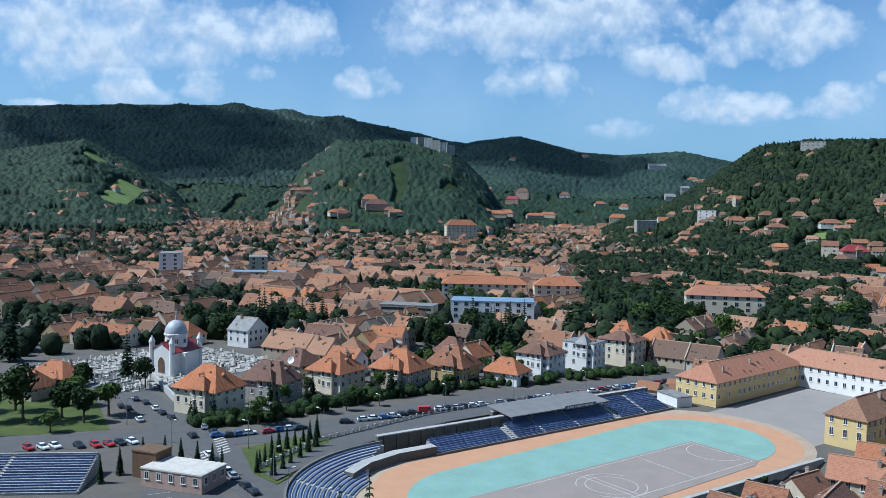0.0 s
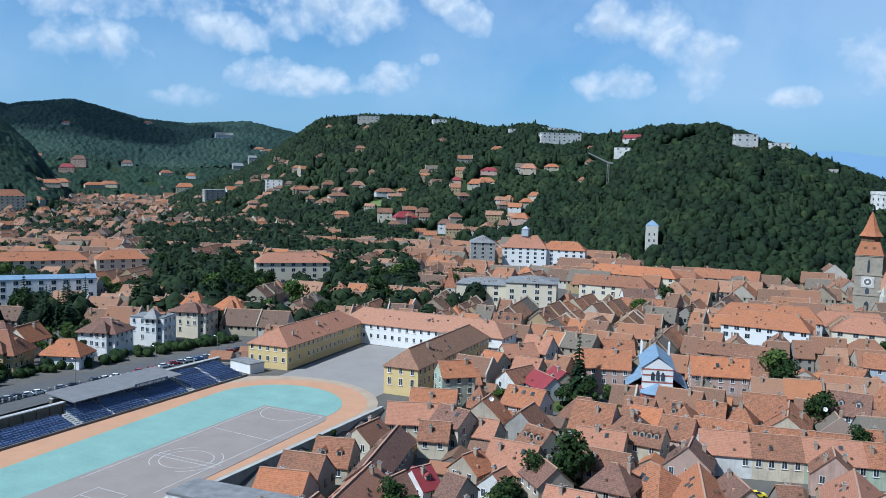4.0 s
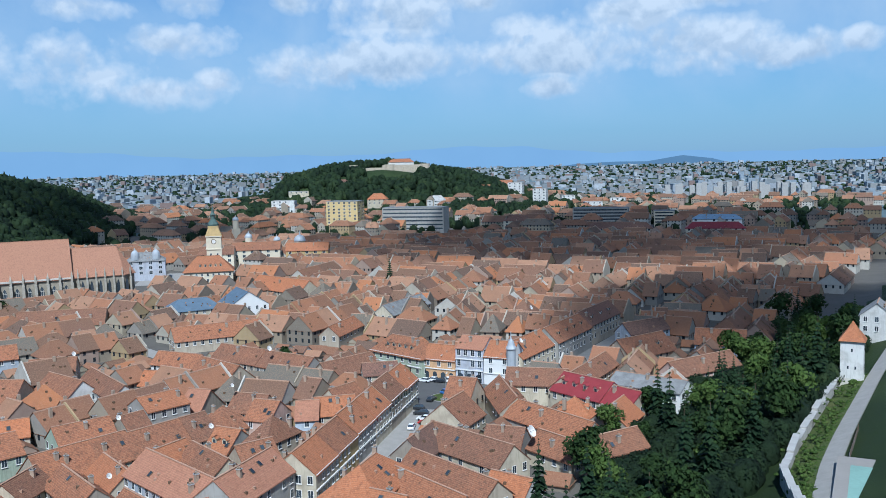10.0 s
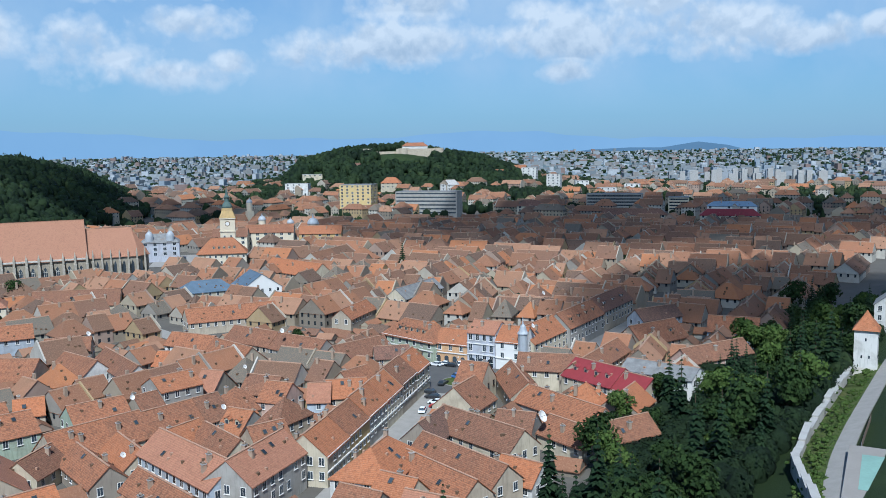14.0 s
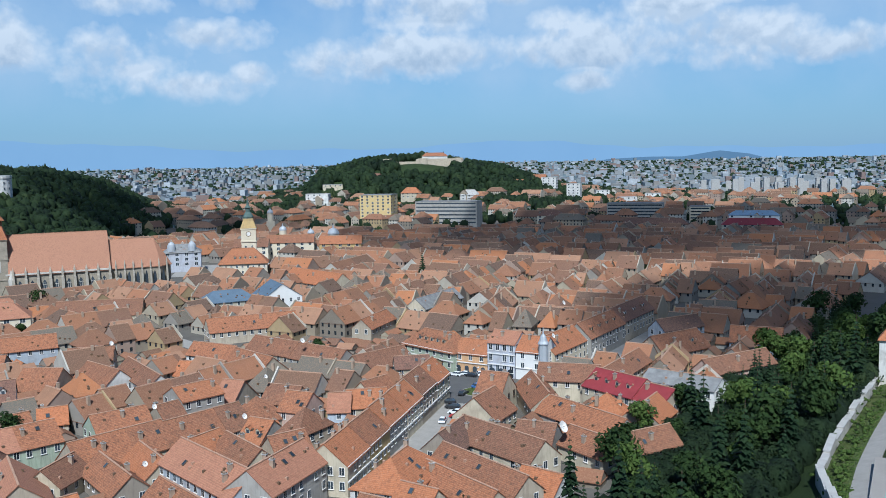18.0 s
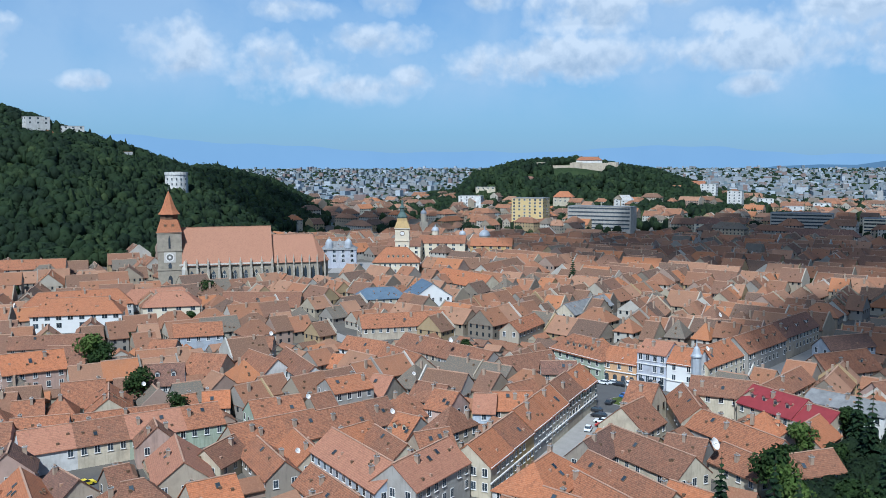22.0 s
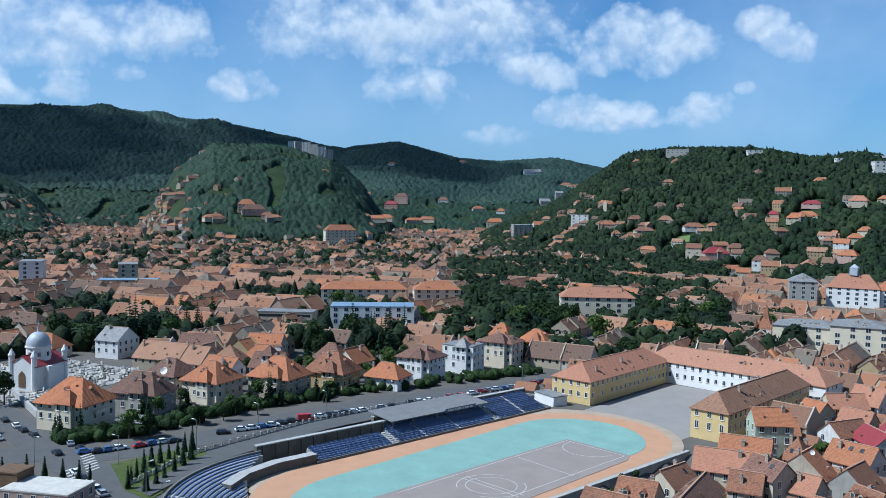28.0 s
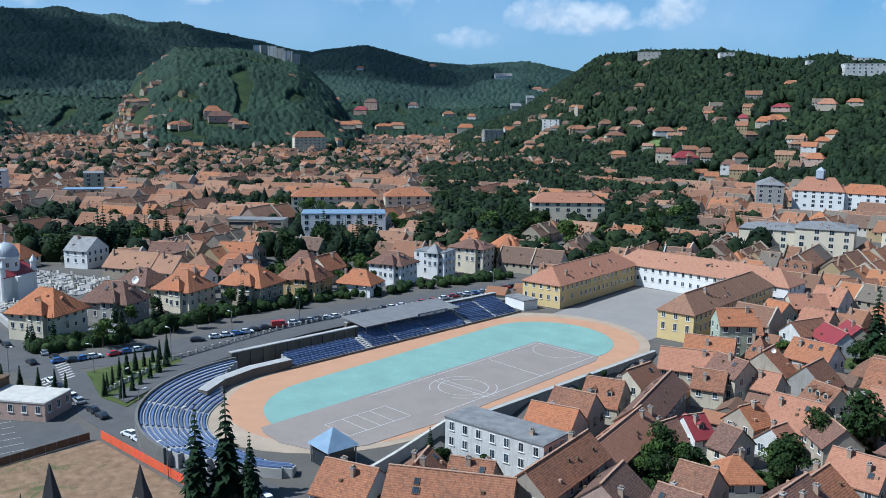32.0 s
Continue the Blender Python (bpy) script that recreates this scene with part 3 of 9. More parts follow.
def house(x, y, w, d, rot=0.0, h=6.5, rh=4.0, wall=None, roof=None, kind="gable", windows=2, chimneys=1, dormers=0, skylights=0, z=None, win=None, spacing=3.2, label="", name="house", category="house", group="", storey=3.1, over=0.5):
    """A house with its ridge along its own x. windows: 0 none, 1 the sides towards the square, 2 all four sides."""
    wall, roof = wall or CREAM, roof or ROOF
    z = land_at(x, y) if z is None else z
    claim(x, y, w + 0.6, d + 0.6, rot)
    if not label:
        shape = {"gable": "gabled", "hip": "hipped", "flat": "flat-roofed", "shed": "lean-to"}[kind]
        label = f"{PAINT.get(wall.name, 'plastered')} {shape} {name.replace('_', ' ')} under a {TONES.get(roof.name, 'tiled')} roof"
    ob = thing(name, label, category, pose(x, y, z, 0, 0, rot), wall_shape(w, d, h, rh, kind).mesh("wall", wall), group)
    piece("roof", (roof_vents(roof_shape(w, d, rh, kind, over), w, d, rh, kind, int(w * d / 42) if kind in ("gable", "hip") else 0, rng)).mesh("roof", roof, RIDGE, WOOD), ob, pose(0, 0, h))
    win = win or WINDOW
    if windows:
        for side in range(4):
            span, off = (w, d / 2) if side % 2 == 0 else (d, w / 2)
            out = rot - 90 + side * 90
            toward = math.cos(radians(out)) * -x + math.sin(radians(out)) * -y
            if windows == 1 and toward < 0.1 * math.hypot(x, y) or windows == 2 and toward < -0.55 * math.hypot(x, y):
                continue
            n = max(1, int(span / spacing))
            for level in range(max(1, int((h - 0.4) / storey))):
                for k in range(n):
                    if n > 3 and rng.random() < 0.08:
                        continue
                    u = (k + 0.5) / n * span - span / 2
                    zc = h - 1.35 - level * storey
                    if zc < 0.9:
                        continue
                    turn = pose(0, 0, 0, 0, 0, side * 90)
                    piece("window", win, ob, turn @ pose(u, -off, zc))
    slope = math.degrees(math.atan2(rh, d / 2))
    for k in range(chimneys):
        u, s = rng.uniform(-0.38, 0.38) * w, rng.choice((-1, 1)) * rng.uniform(0.08, 0.3)
        zz = h + rh * (1 - abs(s) * 2) if kind != "flat" else h
        piece("chimney", CHIMNEY, ob, pose(u, s * d, zz, 0, 0, rng.choice((0, 90))))
    for side in ((1, -1) if dormers > 0 else ()):
        for k in range(dormers):
            u = ((k + 0.5) / dormers - 0.5) * (w * 0.86 if kind == "gable" else max(2.0, w - d) + 1.5)
            piece("dormer", DORMER.get(roof.name, DORMER["clay_tiles"]), ob, pose(u, -side * d * 0.27, h + rh * 0.42, 0, 0, 0 if side > 0 else 180))
    for k in range(skylights):
        s = rng.choice((-1, 1))
        u, q = rng.uniform(-0.36, 0.36) * (w if kind == "gable" else max(w - d, 2)), rng.uniform(0.12, 0.34)
        piece("roof_window", SKYLIGHT, ob, pose(u, s * q * d, h + rh * (1 - 2 * q) + 0.06, -slope * s, 0, 0))
    return ob


# ---- trees ----
def ball(n_lat, n_lon):
    v, f = [(0, 0, -1)], []
    for i in range(1, n_lat):
        a = math.pi * i / n_lat - math.pi / 2
        v += [(math.cos(a) * math.cos(math.tau * j / n_lon), math.cos(a) * math.sin(math.tau * j / n_lon), math.sin(a)) for j in range(n_lon)]
    v.append((0, 0, 1))
    for j in range(n_lon):
        k = (j + 1) % n_lon
        f.append((0, 1 + k, 1 + j))
        for i in range(n_lat - 2):
            a = 1 + i * n_lon
            f += [(a + j, a + k, a + n_lon + k), (a + j, a + n_lon + k, a + n_lon + j)]
        f.append((len(v) - 1, len(v) - 1 - n_lon + j, len(v) - 1 - n_lon + k))
    return np.array(v), np.array(f)


def leaf_cloud(centres, radii, per, size, seed):
    """Small leaf sprays over the shells of several lobes."""
    g = np.random.default_rng(seed)
    out = []
    for c, r in zip(centres, radii):
        d = g.normal(size=(per, 3))
        d /= np.linalg.norm(d, axis=1, keepdims=True)
        d[:, 2] = np.where(d[:, 2] < -0.45, -d[:, 2], d[:, 2])
        at = c + d * r * g.uniform(0.72, 1.08, (per, 1))
        nrm = d + g.normal(size=(per, 3)) * 0.45
        nrm /= np.linalg.norm(nrm, axis=1, keepdims=True)
        a = np.cross(nrm, g.normal(size=(per, 3)))
        a /= np.linalg.norm(a, axis=1, keepdims=True)
        b = np.cross(nrm, a)
        s = size * g.uniform(0.6, 1.35, (per, 1))
        out.append(np.stack([at - a * s, at - b * s * 0.7, at + a * s, at + b * s * 0.7], 1))
    quads = np.concatenate(out)
    return quads.reshape(-1, 3), np.arange(len(quads) * 4).reshape(-1, 4)


def broad_tree(seed, tall=10.0, wide=3.6):
    g = np.random.default_rng(seed)
    n = 9
    ang = g.uniform(0, math.tau, n)
    rad = g.uniform(0.15, 0.62, n) * wide
    centres = np.stack([np.cos(ang) * rad, np.sin(ang) * rad, g.uniform(0.42, 0.80, n) * tall], -1)
    centres[0] = (0, 0, tall * 0.72)
    radii = g.uniform(0.38, 0.60, n) * wide
    v, f = leaf_cloud(centres, radii, 120, 0.30 + 0.015 * tall, seed)
    crown = joined("crown", v, f, [LEAF if seed % 3 else LEAF_LIGHT])
    b = Build()
    b.lathe([(0.34, -1.0), (0.24, tall * 0.3), (0.14, tall * 0.6), (0.05, tall * 0.8)], 7)
    for k in range(4):
        c = centres[k + 1]
        b.poly([(0.1, 0, tall * 0.3), (-0.1, 0.06, tall * 0.3), tuple(c)])
        b.poly([(0, 0.1, tall * 0.3), (0.05, -0.1, tall * 0.3), tuple(c)])
    return b.mesh("trunk", BARK), crown


def spruce_tree(seed, tall=16.0, wide=3.2):
    g = np.random.default_rng(seed)
    quads = []
    for layer in range(17):
        t = layer / 16
        z, r = tall * (0.10 + 0.88 * t), wide * (1 - t) ** 0.85 + 0.15
        for k in range(max(5, int(16 * (1 - t)) + 4)):
            a = g.uniform(0, math.tau)
            rr, droop = r * g.uniform(0.65, 1.1), g.uniform(0.12, 0.42) * r
            side, wd = np.array((-math.sin(a), math.cos(a), 0)), 0.24 * r + 0.16
            tip = np.array((math.cos(a) * rr, math.sin(a) * rr, z - droop))
            mid = np.array((math.cos(a) * rr * 0.5, math.sin(a) * rr * 0.5, z + 0.05))
            root = np.array((0, 0, z + 0.3))
            quads += [[root, mid - side * wd, tip, mid + side * wd]]
    v = np.array(quads).reshape(-1, 3)
    crown = joined("crown", v, np.arange(len(v)).reshape(-1, 4), [NEEDLE])
    b = Build()
    b.lathe([(0.30, -1.0), (0.2, tall * 0.4), (0.04, tall * 0.97)], 7)
    return b.mesh("trunk", BARK), crown


BROAD = [broad_tree(11 + k, t, w) for k, (t, w) in enumerate(((9, 3.6), (11, 4.4), (8, 3.4), (12, 4.8), (7, 3.2)))]
SPRUCE = [spruce_tree(31 + k, t, w) for k, (t, w) in enumerate(((16, 3.2), (13, 2.8), (18, 3.4)))]
THUJA = [spruce_tree(51, 6.0, 0.95)]


def tree(kinds, x, y, scale=1.0, label="", z=None, group="", which=None):
    trunk, crown = kinds[int(rng.integers(len(kinds))) if which is None else which]
    z = land_at(x, y) if z is None else z
    k = "spruce_tree" if kinds is SPRUCE else "thuja" if kinds is THUJA else "tree"
    label = label or {"spruce_tree": "tall dark green spruce among the houses", "thuja": "slim dark green thuja in a row", "tree": "leafy green broadleaf tree among the houses"}[k]
    ob = thing(k, label, "tree", pose(x, y, z, 0, 0, rng.uniform(0, 360)) @ Matrix.Scale(scale, 4), trunk, group)
    piece("crown", crown, ob)
    return ob


def woods(name, label, pts, size, mat, seed, tallness=1.25, spiky=0.12, sprays=14, body=(4, 7), spray=1.0):
    """A wood of many crowns in one mesh: lumpy bodies with sprays of leaves standing out of them."""
    g = np.random.default_rng(seed)
    n = len(pts)
    bv, bf = ball(*body)
    r = size * g.uniform(0.7, 1.3, n)
    spike = g.random(n) < spiky
    v = np.repeat(bv[None], n, 0) * g.uniform(0.72, 1.22, (n, len(bv), 1))
    taper = np.where(spike[:, None], np.clip(0.62 - 0.5 * v[..., 2], 0.08, 1.2), 1.0)
    v[..., :2] *= taper[..., None]
    tall = np.where(spike, 1.75, tallness)
    v = v * r[:, None, None]
    v[..., 2] = v[..., 2] * tall[:, None] + (r * tall * 0.75)[:, None]
    v += pts[:, None]
    faces = (bf[None] + (np.arange(n) * len(bv))[:, None, None]).reshape(-1, 3)
    verts = v.reshape(-1, 3)
    if sprays:
        d = g.normal(size=(n, sprays, 3))
        d[..., 2] = np.abs(d[..., 2])
        d /= np.linalg.norm(d, axis=-1, keepdims=True)
        keep = ~spike
        at = d * r[:, None, None] * g.uniform(0.9, 1.12, (n, sprays, 1))
        at[..., 2] = at[..., 2] * tall[:, None] + (r * tall * 0.75)[:, None]
        at += pts[:, None]
        at = at[keep].reshape(-1, 3)
        dd = d[keep].reshape(-1, 3)
        a = np.cross(dd + g.normal(size=dd.shape) * 0.5, g.normal(size=dd.shape))
        a /= np.linalg.norm(a, axis=1, keepdims=True)
        b2 = np.cross(a, dd)
        s = np.repeat(r[keep], sprays)[:, None] * g.uniform(0.16, 0.34, (len(at), 1)) * spray
        tri = np.stack([at - a * s, at + a * s, at + b2 * s * 1.3], 1)
        faces = np.concatenate([faces, len(verts) + np.arange(len(tri) * 3).reshape(-1, 3)])
        verts = np.concatenate([verts, tri.reshape(-1, 3)])
    return thing(name, label, "woods", Matrix(), joined(name, verts, faces, [mat]), kind="stuff")

# ---- streets ----
def ribbon(name, label, pts, width, z, mat, category="road", kind="structure", thick=0.4):
    """A paved strip along a line of (x, y)."""
    p = np.array(pts, float)
    d = np.gradient(p, axis=0)
    d /= np.linalg.norm(d, axis=1, keepdims=True)
    n = np.stack([-d[:, 1], d[:, 0]], -1) * width / 2
    b = Build()
    l, r = p + n, p - n
    b.v += [(x, y, land_at(x, y) + z) for pair in zip(l, r) for x, y in pair]
    for i in range(len(p) - 1):
        b.f.append((2 * i + 1, 2 * i + 3, 2 * i + 2, 2 * i))
        b.s.append(0)
        for s in (l, r):
            b.poly([(*s[i], land_at(*s[i]) + z), (*s[i + 1], land_at(*s[i + 1]) + z), (*s[i + 1], land_at(*s[i + 1]) + z - thick), (*s[i], land_at(*s[i]) + z - thick)])
        m, w = (p[i] + p[i + 1]) / 2, np.linalg.norm(p[i + 1] - p[i])
        claim(m[0], m[1], w, width, math.degrees(math.atan2(*(p[i + 1] - p[i])[::-1])))
    return thing(name, label, category, Matrix(), b.mesh(name, mat), kind=kind)


def curve(pts, n=24):
    """A soft line through a few points."""
    p = np.array(pts, float)
    t = np.linspace(0, len(p) - 1, n)
    out = np.stack([np.interp(t, np.arange(len(p)), p[:, k]) for k in (0, 1)], -1)
    for _ in range(3):
        out[1:-1] = (out[:-2] + out[2:] + 2 * out[1:-1]) / 4
    return out


ribbon("road_stadium", "grey asphalt street between villas and stadium", curve([(-224, 110), (-212, 138), (-213, 181), (-208, 216), (-188, 278), (-172, 335)]), 13, 0.05, ASPHALT)
ribbon("road_junction", "asphalt street running down past the stadium", curve([(-330, 128), (-290, 122), (-230, 114), (-190, 108), (-150, 101), (-105, 94)]), 13, 0.07, ASPHALT)
ribbon("road_side", "asphalt side street lined with parked cars", curve([(-262, 58), (-246, 82), (-232, 112)]), 16, 0.06, ASPHALT)
ribbon("street_taxi", "narrow old-town street with parked cars", curve([(3, 206), (6, 190), (10, 168), (16, 140)]), 7, 0.05, ASPHALT)
ribbon("street_main", "old-town shopping street", curve([(60, 135), (88, 158.5), (114, 179.5), (146, 206)]), 8, 0.05, PAVING)
ribbon("street_square", "old-town street leading out of the square", curve([(160, 208), (183, 201), (212, 213), (271, 240), (340, 272)]), 8, 0.06, PAVING)
ribbon("street_market", "paved way from the square to the church", curve([(150, 212), (120, 260), (104, 330), (96, 420)], 20), 7, 0.04, PAVING)


def disc(name, label, x, y, r, z, mat, category="square", kind="structure", sides=28):
    b = Build()
    b.lathe([(r, -0.4), (r, z)], sides, x, y)
    claim(x, y, r * 1.7, r * 1.7)
    return thing(name, label, category, Matrix(), b.mesh(name, mat), kind=kind)


disc("square_pavement", "asphalt square with a small green island", 152, 213, 17, 0.09, ASPHALT)
isl = disc("traffic_island", "round grass island with pale kerb", 152, 207.5, 5.2, 0.16, PAVING, "traffic island", "")
b = Build()
b.lathe([(4.7, 0.1), (4.7, 0.24), (3.6, 0.34)], 24, 152, 207.5)
piece("lawn", b.mesh("lawn", GRASS), isl)


def paved(name, label, ring, z, mat, category="square"):
    b = Build()
    b.solid(ring, -0.4, z)
    x, y = np.mean(ring, 0)
    w, d = np.ptp(np.array(ring), 0)
    claim(x, y, w, d)
    return thing(name, label, category, Matrix(), b.mesh(name, mat), kind="structure")


paved("council_square", "wide pale paved square by the council house", rect(205, 556, 70, 60, -25), 0.06, PAVING)
paved("school_yard", "wide grey tarmac school yard", [(-149, 250), (-108, 242), (-104, 318), (-147, 318)], 0.06, YARD, "yard")
paved("park_lawn", "mown park lawn beside the street", [(-345, 70), (-300, 52), (-262, 70), (-250, 98), (-300, 112), (-345, 118)], 0.06, GRASS, "lawn")
paved("chapel_yard", "pale gravel cemetery ground", rect(-330, 150, 66, 76, 10), 0.05, PAVING, "cemetery")

# ---- the stadium ----
STADIUM = pose(-141, 178, 0, 0, 0, -8.5)     # its long axis along its own y


def oval(hw, hl, n=22, dx=0.0, dy=0.0, grow=0.0, lean=0.0):
    """A ring with straight long sides and round ends, leaning over a little."""
    k = hl - hw
    pts = [(dx + (hw + grow) * math.cos(a), dy + k + (hw + grow) * math.sin(a)) for a in np.linspace(0, math.pi, n)]
    pts += [(dx + (hw + grow) * math.cos(a), dy - k + (hw + grow) * math.sin(a)) for a in np.linspace(math.pi, math.tau, n)]
    return [(x - lean * y, y) for x, y in pts]


def line_path(b, pts, width, z, closed=False):
    """Painted lines, a hair above the court."""
    p = np.array(pts + pts[:1] if closed else pts, float)
    for a, c in zip(p[:-1], p[1:]):
        d = (c - a) / np.linalg.norm(c - a)
        n = np.array((-d[1], d[0])) * width / 2
        b.poly([(*(a - n), z), (*(c - n), z), (*(c + n), z), (*(a + n), z)])


def make_stadium():
    ob = thing("stadium", "oval sports ground with clay track and mint turf", "stadium", STADIUM)
    b = Build()
    b.solid(oval(34.2, 74.5, dx=-0.2, dy=6, lean=0.02), -1.0, 0.083)
    piece("apron", b.mesh("apron", SAND_GROUND), ob, label="pale sandy ground round the track")
    b = Build()
    b.solid(oval(28.8, 68.5, dx=2.8, dy=8, lean=0.04), -1.0, 0.10)
    piece("track", b.mesh("track", TRACK), ob, label="orange clay running track")
    b = Build()
    b.solid(oval(21.8, 61.5, dx=5.4, dy=7, lean=0.09), 0.0, 0.16)
    piece("turf", b.mesh("turf", TURF), ob, label="mint green turf")
    b = Build()
    b.solid([(6.9, -57.2), (10, -58.6), (17, -59), (26.8, -55.7), (30.5, -46), (31, -25), (25.5, 40), (23.1, 44.2), (1.1, 43.5)], 0.0, 0.20)
    piece("court", b.mesh("court", COURT), ob, label="grey tarmac ball court")
    b = Build()
    z = 0.23
    line_path(b, [(6.6, -26), (2.2, 42), (22.6, 42.6), (27, -24)], 0.22, z)
    line_path(b, [(17 + 6.4 * math.cos(a), -4.3 + 6.4 * math.sin(a)) for a in np.linspace(0, math.tau, 28)], 0.2, z)
    line_path(b, [(17 + 8.6 * math.cos(a), -4.3 + 8.6 * math.sin(a)) for a in np.linspace(-1.1, 1.1, 16)], 0.2, z)
    line_path(b, [(17 + 8.6 * math.cos(a), -4.3 + 8.6 * math.sin(a)) for a in np.linspace(2.0, 4.2, 16)], 0.2, z)
    line_path(b, [(8, -6.0), (27, -5.2)], 0.22, z)
    line_path(b, [(8, -4.2), (27, -3.4)], 0.22, z)
    line_path(b, [(4.6, 18.5), (25, 17.6)], 0.22, z)
    line_path(b, [(12 + 8 * math.cos(a), 41 + 8 * math.sin(a)) for a in np.linspace(math.pi, math.tau, 18)], 0.2, z)
    line_path(b, [(15, -46), (14.5, -28), (23.5, -28), (24, -46)], 0.2, z, True)
    for y in (-41, -37, -33):
        line_path(b, [(14.8, y), (23.8, y)], 0.2, z)
    piece("line_marking", b.mesh("line_marking", LINE), ob, label="white painted court lines")
    # retaining wall on the town side
    b = Build()
    b.box(31.6, 32.6, -36, 58, -6.0, 0.9)
    piece("retaining_wall", b.mesh("retaining_wall", old_render("stained_wall_render", (0.34, 0.33, 0.31))), ob, pose(2.1, 0, 0, 0, 0, 1.8), label="stained grey retaining wall")
    b = Build()
    b.box(31.5, 32.7, -36, 58, 0.9, 1.05)
    piece("coping", b.mesh("coping", CONCRETE), ob, pose(2.1, 0, 0, 0, 0, 1.8))
    # the side stand: rows of blue benches, a canopy over the middle
    def bench(y0, y1, k, x0):
        b = Build()
        x = x0 - 0.95 * k
        b.box(x - 0.95, x, y0, y1, -0.5, 0.45 + 0.30 * k, 0)
        b.box(x - 0.70, x - 0.28, y0 + 0.2, y1 - 0.2, 0.45 + 0.30 * k, 0.86 + 0.30 * k, 1)
        b.box(x - 0.76, x - 0.66, y0 + 0.2, y1 - 0.2, 0.8 + 0.30 * k, 1.15 + 0.30 * k, 1)
        piece("bench", b.mesh("bench", CONCRETE, SEAT_BLUE), ob, label="bench of blue seats on a concrete step")
    for y0, y1, x0, rows in ((-26, -1, -25.8, 7), (2, 12, -26.4, 12), (12.6, 26, -26.8, 12), (26.6, 42, -27.4, 12), (45, 56, -28.0, 12), (57.4, 68, -28.6, 12)):
        for k in range(rows):
            bench(y0, y1, k, x0)
    for y, x0, rows in ((0.5, -26.0, 7), (12.3, -26.6, 12), (26.3, -27.1, 12), (43.5, -27.7, 12), (56.7, -28.3, 12)):
        b = Build()
        side = [(x0, -0.5)] + [(x0 - 0.95 * (k + e), 0.6 + 0.30 * k) for k in range(rows) for e in (0, 1)] + [(x0 - 0.95 * rows - 0.4, -0.5)]
        for q, turn in ((y - 0.6, -1), (y + 0.6, 1)):
            b.poly([(x, q, z) for x, z in side][::turn])
        for (xa, za), (xb, zb) in zip(side, side[1:]):
            b.poly([(xa, y - 0.6, za), (xa, y + 0.6, za), (xb, y + 0.6, zb), (xb, y - 0.6, zb)])
        piece("stair", b.mesh("stair", CONCRETE), ob)
    # a low kerb wall along the foot of the stand
    b = Build()
    b.box(-25.6, -25.2, -27, 70, -0.5, 0.75)
    piece("kerb_wall", b.mesh("kerb_wall", STONE_DARK), ob, pose(-0.4, 0, 0, 0, 0, 1.7), label="dark kerb wall at the foot of the stand")
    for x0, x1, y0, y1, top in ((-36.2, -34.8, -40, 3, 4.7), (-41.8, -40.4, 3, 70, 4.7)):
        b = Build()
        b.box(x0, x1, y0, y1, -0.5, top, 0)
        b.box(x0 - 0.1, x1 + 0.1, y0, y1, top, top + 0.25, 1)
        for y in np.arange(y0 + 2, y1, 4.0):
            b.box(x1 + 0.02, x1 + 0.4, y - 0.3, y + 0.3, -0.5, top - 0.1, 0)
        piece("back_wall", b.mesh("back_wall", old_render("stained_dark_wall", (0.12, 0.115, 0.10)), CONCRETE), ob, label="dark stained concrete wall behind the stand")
    b = Build()
    x0, x1 = -43.5, -31.5
    b.poly([(x0, 3, 6.3), (x1, 3, 5.3), (x1, 43, 5.3), (x0, 43, 6.3)])
    b.poly([(x0, 3, 6.0), (x0, 43, 6.0), (x1, 43, 5.0), (x1, 3, 5.0)])
    b.poly([(x1, 3, 5.0), (x1, 43, 5.0), (x1, 43, 5.3), (x1, 3, 5.3)])
    b.poly([(x0, 3, 6.0), (x1, 3, 5.0), (x1, 3, 5.3), (x0, 3, 6.3)])
    canopy = piece("canopy", b.mesh("canopy", CANOPY), ob, label="grey concrete canopy")
    for y in (4.5, 12.3, 21.5, 31.0, 41.8):
        b = Build()
        b.lathe([(0.16, 0.4), (0.16, 5.3)], 8, -33.0, y)
        piece("canopy_post", b.mesh("canopy_post", METAL_GREY), canopy)
    b = Build()
    b.box(-31.48, -31.42, 24, 37, 4.7, 5.9, 0)
    for k, (p, q) in enumerate(((0.5, 1.2), (1.4, 3.2), (3.5, 4.1), (4.4, 6.4), (6.8, 7.5), (7.8, 9.6), (9.9, 11.3))):
        b.box(-31.43, -31.39, 24.5 + p, 24.5 + q, 5.0, 5.6, 1)
    piece("banner", b.mesh("banner", SEAT_BLUE, LINE), canopy, label="dark banner with a row of white bars")
    # the curved terrace round the near end
    def bow(b, r0, r1, z0, z1, slot, first, last):
        """A curved bar between two radii, from one bearing to another."""
        part_of = np.radians(np.linspace(first, last, max(8, int((last - first) / 2.4))))
        k, n = len(b.v), len(part_of)
        for t in part_of:
            for r, z in ((r0, z0), (r1, z0), (r1, z1), (r0, z1)):
                b.v.append((10 + r * math.cos(t), -40 + r * math.sin(t), z))
        for i in range(n - 1):
            for q in range(4):
                a, c = k + 4 * i + q, k + 4 * i + (q + 1) % 4
                b.f.append((a, c, c + 4, a + 4))
                b.s.append(slot)
        b.f += [(k + 3, k + 2, k + 1, k), tuple(k + 4 * (n - 1) + q for q in range(4))]
        b.s += [slot, slot]

